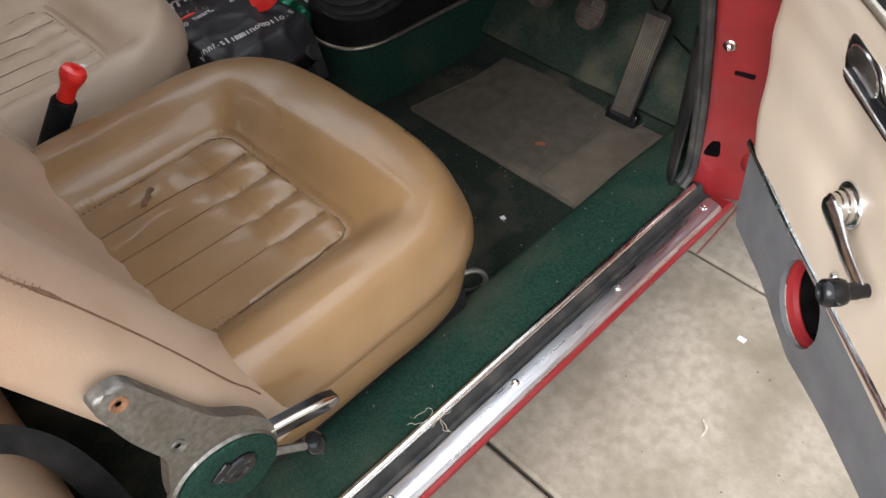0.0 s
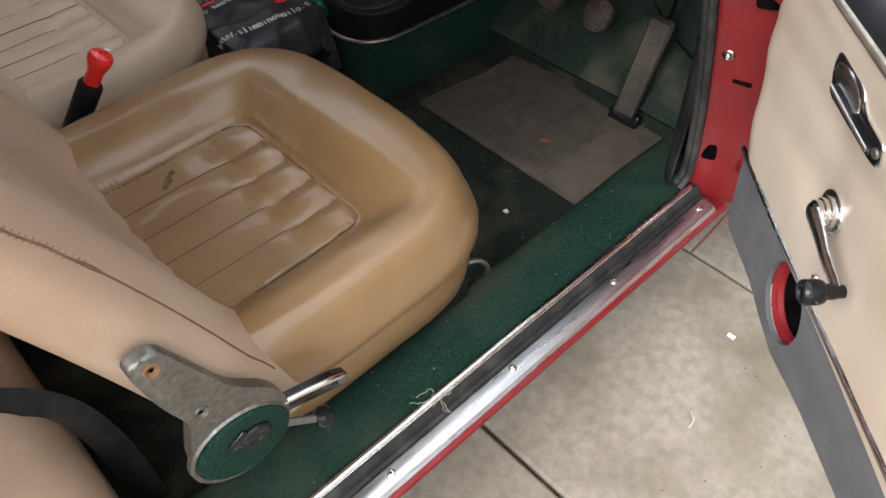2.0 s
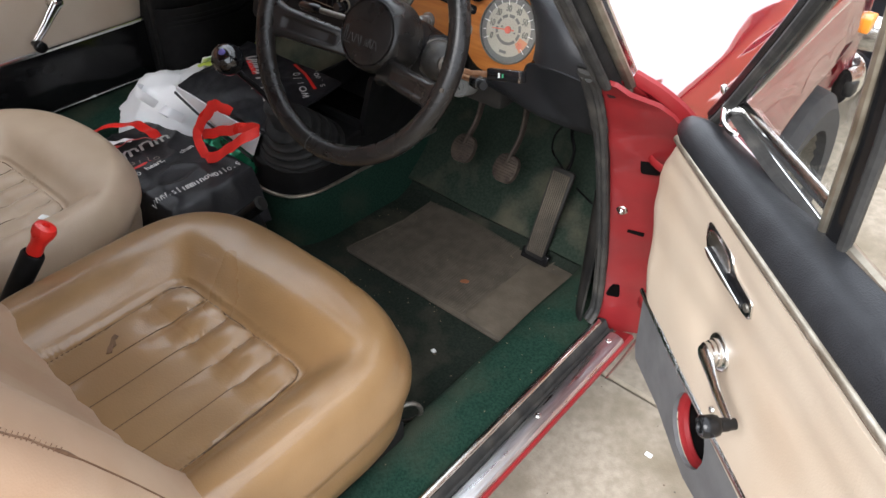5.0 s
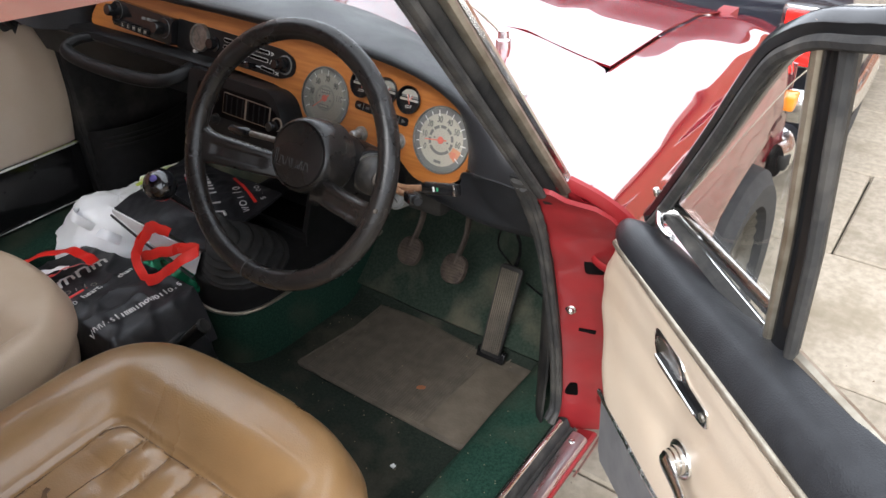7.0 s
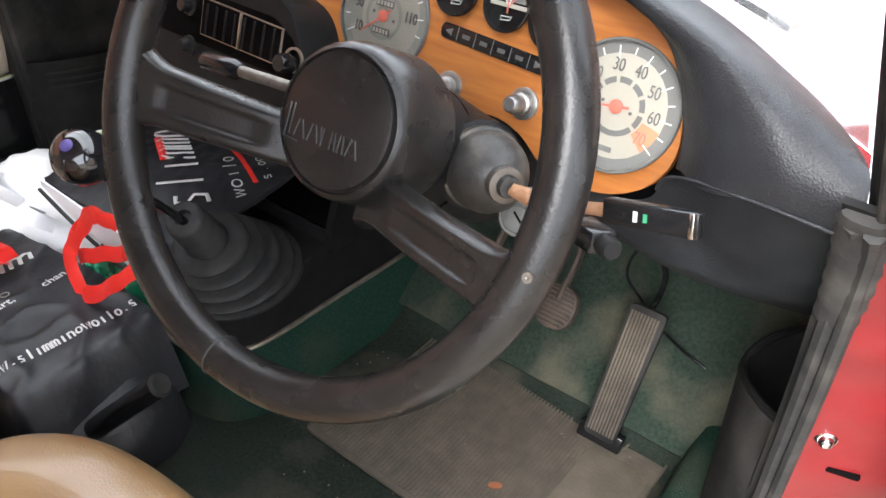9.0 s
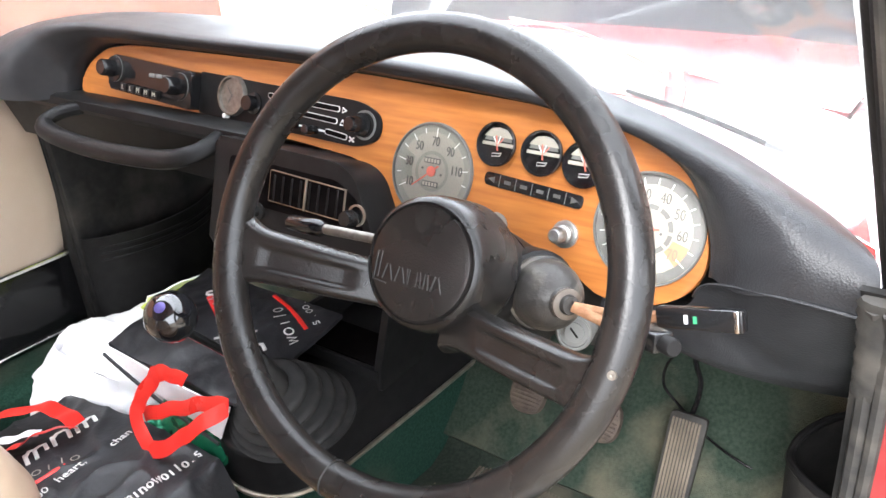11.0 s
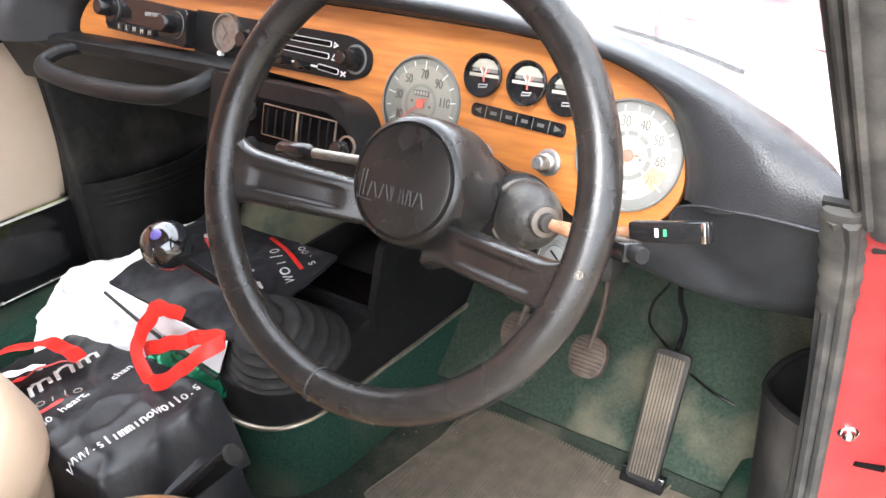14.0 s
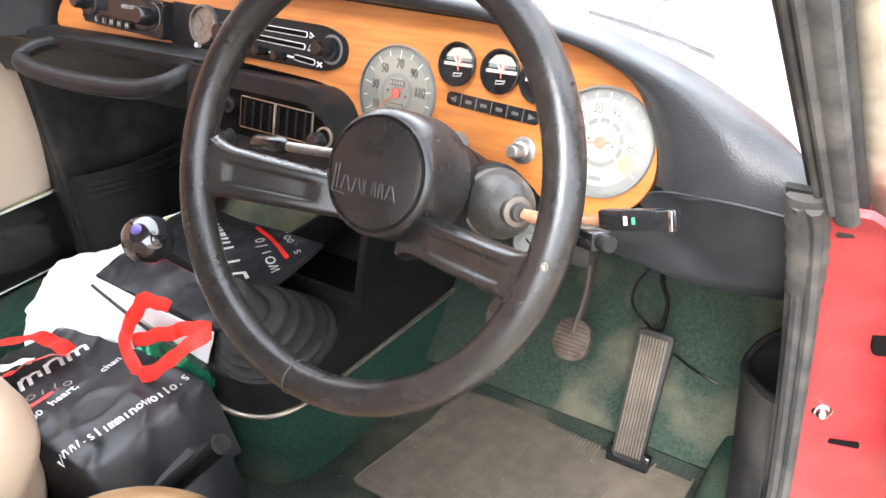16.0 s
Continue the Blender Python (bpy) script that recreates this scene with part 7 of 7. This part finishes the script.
GLYPHS = {
    "bar": [[(0.5, 0.0), (0.5, 1.4)]],
    "stub": [[(0.5, 0.0), (0.5, 1.0)]],
    "arch": [[(0.1, 0.0), (0.1, 1.0)], [(0.1, 0.75), (0.35, 1.0), (0.7, 0.95), (0.85, 0.7), (0.85, 0.0)]],
    "double": [[(0.0, 0.0), (0.0, 1.0)], [(0.0, 0.8), (0.2, 1.0), (0.45, 0.85), (0.45, 0.0)], [(0.45, 0.8), (0.7, 1.0), (0.95, 0.85), (0.95, 0.0)]],
    "zigzag": [[(0.0, 1.0), (0.25, 0.0), (0.5, 0.9), (0.75, 0.0), (1.0, 1.0)]],
    "ring": [[(0.5 + 0.42 * math.cos(a), 0.5 + 0.5 * math.sin(a)) for a in (math.pi * k / 5 for k in range(11))]],
    "dot": [[(0.45, 0.0), (0.45, 0.16)]],
    "hook": [[(0.75, 0.95), (0.3, 1.0), (0.2, 0.65), (0.7, 0.4), (0.65, 0.05), (0.15, 0.05)]],
}


def print_run(tree, parent, kinds, a, b, high, stroke, material, lean=0.0, drop=0.0):
    """A run of plain strokes and rings lying on a bag from a to b (plan points), as print that cannot be read."""
    a, b = Vector((*a, 0)), Vector((*b, 0))
    d = (b - a).normalized()
    up = Vector((-d.y, d.x, 0))
    step = (b - a).length / len(kinds)
    for k, kind in enumerate(kinds):
        bm = bmesh.new()
        for line in GLYPHS[kind]:
            pts = []
            for x, y in line:
                p = a + d * (step * (k + 0.1 + 0.8 * x) + lean * y * high) + up * (y * high + drop)
                q, n, _, _ = tree.ray_cast(Vector((p.x, p.y, 1.0)), Vector((0, 0, -1)))
                if q is not None:
                    pts.append(q + n * 0.0012)
            if len(pts) > 1:
                tube(pts, stroke, 6, flat=(1.0, 0.35), bm=bm)
        if len(bm.verts):
            part("print_mark", bm, material, parent)
        else:
            bm.free()


def tree_of(ob):
    return mathutils.bvhtree.BVHTree.FromObject(ob, bpy.context.evaluated_depsgraph_get())


# black printed bag, full, on the floor in front of the passenger seat
blk = thing("black_carrier_bag", "full black plastic carrier bag with red handles", "bag", group="carrier bags")
fb = pillow(-0.235, -0.290, 0.288, 0.215, 0.105, 0.148, 0.0, 4.0)
part("bag_body", crumpled(fb, 60, 18, 0.012, 14.0, 3.0), M_BAGK, blk, angle=60)


def face(u, v):
    """The upper face of the full bag, as laid print follows it."""
    p = lerp(lerp(Vector((-0.45, -0.400, 0.435)), Vector((-0.055, -0.400, 0.440)), u), lerp(Vector((-0.45, -0.205, 0.425)), Vector((-0.050, -0.195, 0.455)), u), v)
    n = Vector((noise.noise(p * 14.0 + Vector((3, 0, 0))), noise.noise(p * 14.0 + Vector((0, 3, 0))), noise.noise(p * 14.0 + Vector((0, 0, 3)))))
    drop = -0.11 * max(0.0, (u - 0.90) / 0.10) ** 1.6 - 0.10 * max(0.0, (0.10 - v) / 0.10) ** 1.6
    fold_ = 1.0 - abs(noise.noise(Vector((p.x * 9 + p.y * 14, p.y * 5 - p.x * 16, 4.0)))) * 2.2
    return p + n * 0.0025 + Vector((0, 0, 0.0050 * max(0.0, fold_) ** 3)) + Vector((0, 0, drop + 0.012 * math.sin(math.pi * u)))


bag_front = part("bag_front", sheet(face, 80, 44, 0.003), M_BAGK, blk, angle=60)
BAGT = tree_of(bag_front)
print_run(BAGT, blk, ["zigzag", "zigzag", "zigzag", "dot", "hook", "bar", "stub", "double", "double", "stub", "arch", "ring", "zigzag", "ring", "stub", "bar", "ring", "dot", "hook"], (-0.143, -0.388), (-0.113, -0.203), 0.0125, 0.0014, M_MARK)
print_run(BAGT, blk, ["double", "arch", "double"], (-0.318, -0.342), (-0.322, -0.228), 0.024, 0.0030, M_MARK, 0.35)
print_run(BAGT, blk, ["zigzag", "ring", "stub", "bar", "ring"], (-0.296, -0.366), (-0.262, -0.292), 0.011, 0.0009, M_DIAL)
print_run(BAGT, blk, ["ring", "ring"], (-0.236, -0.368), (-0.238, -0.350), 0.009, 0.0009, M_MARK)
bm = tube([BAGT.ray_cast(Vector((lerp(-0.274, -0.268, f), lerp(-0.372, -0.312, f), 1.0)), Vector((0, 0, -1)))[0] + Vector((0, 0, 0.0012)) for f in (0.0, 0.25, 0.5, 0.75, 1.0)], [0.0015, 0.004, 0.0035, 0.004, 0.001], 6, flat=(1.0, 0.2))
part("red_print", bm, M_CUFF, blk)
for word, x, y in (("heart,", -0.243, -0.318), ("chan", -0.243, -0.243)):
    o, n, _, _ = BAGT.ray_cast(Vector((x, y, 1.0)), Vector((0, 0, -1)))
    a = Vector((-0.10, 1.0, 0))
    a = (a - n * a.dot(n)).normalized()
    part("print_word", letters(word, 0.0185, axes(o + n * 0.0065, a, n.cross(a), n)), M_MARK, blk)


def ribbon(name, pts, w, material, parent, up=(0, 0, 1), wave=0.0015):
    ps = spline(pts, 8)
    ps = [p + Vector((0, 0, wave * math.sin(k * 0.7))) for k, p in enumerate(ps)]
    return part(name, tube(ps, w, 8, flat=(1.0, 0.07), up=up), material, parent, angle=60)


ribbon("handle", [(-0.462, -0.362, 0.455), (-0.430, -0.335, 0.470), (-0.388, -0.288, 0.482), (-0.350, -0.268, 0.480), (-0.316, -0.262, 0.466)], 0.015, M_CUFF, blk, (0.1, 0.2, 1), 0.003)
ribbon("handle", [(-0.362, -0.345, 0.456), (-0.345, -0.325, 0.466), (-0.330, -0.298, 0.474), (-0.315, -0.266, 0.464)], 0.014, M_CUFF, blk, (-0.2, 0.2, 1), 0.002)
ribbon("handle_lining", [(-0.40, -0.345, 0.452), (-0.372, -0.322, 0.460), (-0.350, -0.300, 0.464)], 0.010, M_BAGW, blk, (0.1, 0.2, 1), 0.002)

# white bag beyond it
wht = thing("white_carrier_bag", "crumpled white plastic carrier bag", "bag", group="carrier bags")
part("bag_body", crumpled(pillow(-0.475, -0.075, 0.288, 0.180, 0.160, 0.190, 0.3, 2.6), 56, 20, 0.022, 11.0, 7.0), M_BAGW, wht, angle=40)
for pts in ([(-0.40, -0.175, 0.452), (-0.385, -0.200, 0.482), (-0.35, -0.205, 0.490), (-0.335, -0.185, 0.470)], [(-0.52, -0.150, 0.452), (-0.515, -0.180, 0.478), (-0.48, -0.195, 0.482), (-0.455, -0.175, 0.455)]):
    part("handle", tube(spline(pts, 6), 0.011, 8, flat=(1.0, 0.12), up=(0, -0.6, 0.8)), M_BAGW, wht, angle=60)
lim = thing("lime_carrier_bag", "lime and white plastic bag under the others", "bag", group="carrier bags")
part("bag_body", crumpled(patch((-0.40, -0.055, 0.530), (-0.37, 0.075, 0.545), (-0.455, 0.095, 0.495), (-0.485, -0.030, 0.490)), 14, 8, 0.010, 20.0, 2.0, 0.004), M_BAGY, lim, angle=40)
part("bag_hem", crumpled(patch((-0.47, -0.025, 0.512), (-0.44, 0.085, 0.516), (-0.48, 0.100, 0.45), (-0.50, -0.020, 0.45)), 12, 4, 0.006, 20.0, 4.0, 0.003), M_BAGW, lim, angle=40)

# second black bag, folded flat and propped on the tunnel, white inside of its hem showing
fold = thing("folded_carrier_bag", "folded black carrier bag with white hem and red handles", "bag", group="carrier bags")
top_fn = lambda u, v: Vector(patch((-0.335, -0.178, 0.545), (-0.065, -0.168, 0.535), (-0.070, 0.040, 0.562), (-0.385, 0.05, 0.555))(u, v)) + Vector((0, 0, 0.014 * math.sin(math.pi * u) * math.sin(math.pi * v)))
fold_sheet = part("bag_sheet", crumpled(top_fn, 60, 36, 0.006, 13.0, 9.0, 0.006), M_BAGK, fold, angle=60)
under = lambda u, v: patch((-0.335, -0.174, 0.540), (-0.12, -0.160, 0.46), (-0.16, 0.03, 0.34), (-0.36, 0.03, 0.34))(u, v)
part("bag_under", crumpled(under, 20, 12, 0.006, 12.0, 5.0, 0.005), M_BAGK, fold, angle=60)
hem = lambda u, v: Vector(patch((-0.336, -0.184, 0.538), (-0.110, -0.176, 0.466), (-0.078, -0.174, 0.530), (-0.334, -0.184, 0.547))(u, v)) + Vector((0, -0.004 * math.sin(math.pi * u), 0))
part("white_hem", crumpled(hem, 20, 6, 0.002, 18.0, 6.0, 0.003), M_BAGW, fold, angle=60)
part("hem_edge", tube([Vector(hem(k / 16, 0)) + Vector((0, -0.004, -0.004)) for k in range(17)], 0.003, 6), M_BAGK, fold)
FOLDT = tree_of(fold_sheet)
print_run(FOLDT, fold, ["hook", "bar", "stub", "double", "double", "arch"], (-0.100, -0.080), (-0.290, 0.020), 0.042, 0.0030, M_MARK, 0.3)
print_run(FOLDT, fold, ["zigzag", "ring", "stub", "bar", "ring"], (-0.082, -0.038), (-0.165, 0.008), 0.013, 0.0013, M_MARK)
print_run(FOLDT, fold, ["hook", "dot", "ring", "ring", "dot"], (-0.085, 0.010), (-0.150, 0.042), 0.009, 0.0010, M_MARK)
for p0, p1, w in (((-0.095, -0.010), (-0.21, 0.035), 0.0035), ((-0.225, -0.060), (-0.29, -0.025), 0.0055)):
    pts = [FOLDT.ray_cast(Vector((*lerp(Vector(p0), Vector(p1), f), 1.0)), Vector((0, 0, -1)))[0] for f in (0.0, 0.25, 0.5, 0.75, 1.0)]
    pts = [p for p in pts if p is not None]
    part("red_print", tube([p + Vector((0, 0, 0.0012)) for p in pts], w, 6, flat=(1.0, 0.2)), M_CUFF, fold)
ribbon("handle", [(-0.140, -0.188, 0.560), (-0.163, -0.196, 0.567), (-0.180, -0.199, 0.565), (-0.196, -0.202, 0.548), (-0.222, -0.212, 0.512), (-0.226, -0.222, 0.487), (-0.200, -0.232, 0.470), (-0.172, -0.236, 0.464), (-0.120, -0.230, 0.500), (-0.085, -0.222, 0.530), (-0.045, -0.198, 0.562)], 0.0115, M_CUFF, fold, (0.0, -1.0, 0.35))
ribbon("handle", [(-0.226, -0.210, 0.484), (-0.180, -0.207, 0.508), (-0.130, -0.203, 0.531), (-0.085, -0.198, 0.552), (-0.046, -0.195, 0.562)], 0.0100, M_CUFF, fold, (0.0, -1.0, 0.4))

# shiny green packet under the handles
pkt = thing("green_packet", "shiny green foil packet under the bags", "packet")
part("packet_body", crumpled(patch((-0.27, -0.195, 0.450), (-0.115, -0.205, 0.420), (-0.085, -0.175, 0.455), (-0.24, -0.165, 0.485)), 26, 14, 0.014, 26.0, 8.0, 0.008), M_CAN, pkt, angle=30)
part("packet_label", box(-0.022, 0.022, -0.006, 0.006, 0.0, 0.002, 0.0005, pose(-0.125, -0.238, 0.404, 20, 10, -15)), M_LEAF, pkt)


# ---- the dark car parked ahead ----
def build_parked_car():
    pc = thing("parked_car", "dark blue saloon parked ahead, its tail lamps towards us", "car", pose(0.14, 1.47, 0.0))
    body = spline([(-1.25, 0.30, 0), (-1.27, 0.55, 0), (-1.22, 0.80, 0), (-1.05, 0.88, 0), (0.35, 0.88, 0), (0.52, 0.80, 0), (0.57, 0.55, 0), (0.55, 0.30, 0)], 4)
    rings = [[Vector((p.x, y, p.y if y < 3.9 else p.y * 0.9)) for p in body] for y in (0.02, 0.0, 0.06, 0.5, 2.0, 3.9, 4.0)]
    rings[0] = [Vector((p.x * 0.9 - 0.03, 0.05, lerp(0.55, p.z, 0.92))) for p in rings[1]]
    part("body_shell", loft(rings), M_NAVY, pc, angle=50)
    roof = spline([(-1.08, 0.86, 0), (-0.90, 1.36, 0), (0.20, 1.36, 0), (0.40, 0.86, 0)], 5)
    part("cabin", loft([[Vector((lerp(-0.35, p.x, s), y, lerp(0.86, p.y, t))) for p in roof] for y, s, t in ((0.55, 1.0, 0.02), (1.15, 0.95, 1.0), (2.4, 0.95, 1.0), (3.0, 1.0, 0.02))]), M_GLOSS, pc, angle=50)
    for x in (0.46, -1.16):
        w = part("road_wheel", lathe([(0.19, -0.09), (0.27, -0.095), (0.30, -0.07), (0.305, 0), (0.30, 0.07), (0.27, 0.095), (0.19, 0.09)], facing((x, 0.66, 0.305), (1 if x > 0 else -1, 0, 0)), 32), M_TYRE, pc, "black tyre")
        part("rim", lathe([(0, 0.03), (0.08, 0.04), (0.16, 0.05), (0.19, 0.085), (0.19, -0.08)], facing((x, 0.66, 0.305), (1 if x > 0 else -1, 0, 0)), 28), M_ALLOY, w)
    bp = part("bumper", tube(spline([(0.60, 0.35, 0.44), (0.60, 0.0, 0.44), (0.50, -0.10, 0.44), (-0.2, -0.14, 0.44), (-1.20, -0.10, 0.44), (-1.30, 0.0, 0.44), (-1.30, 0.35, 0.44)], 6), 0.05, 12, flat=(0.5, 1.0)), M_CHROME, pc, "chrome rear bumper")
    for x in (0.475, -1.17):
        lm = part("tail_lamp", box(x - 0.10, x + 0.10, -0.025, 0.06, 0.52, 0.70, 0.015), M_CHROME, pc, "tail lamp cluster")
        part("red_lens", box(x - 0.085, x + 0.085, -0.035, 0.0, 0.530, 0.58, 0.008), M_LAMPR, lm)
        part("clear_lens", box(x - 0.085, x + 0.085, -0.033, 0.0, 0.585, 0.63, 0.006), M_WHITE, lm)
        part("upper_lens", box(x - 0.085, x + 0.085, -0.035, 0.0, 0.635, 0.685, 0.008), M_LAMPR, lm)


build_parked_car()


lay_slabs()
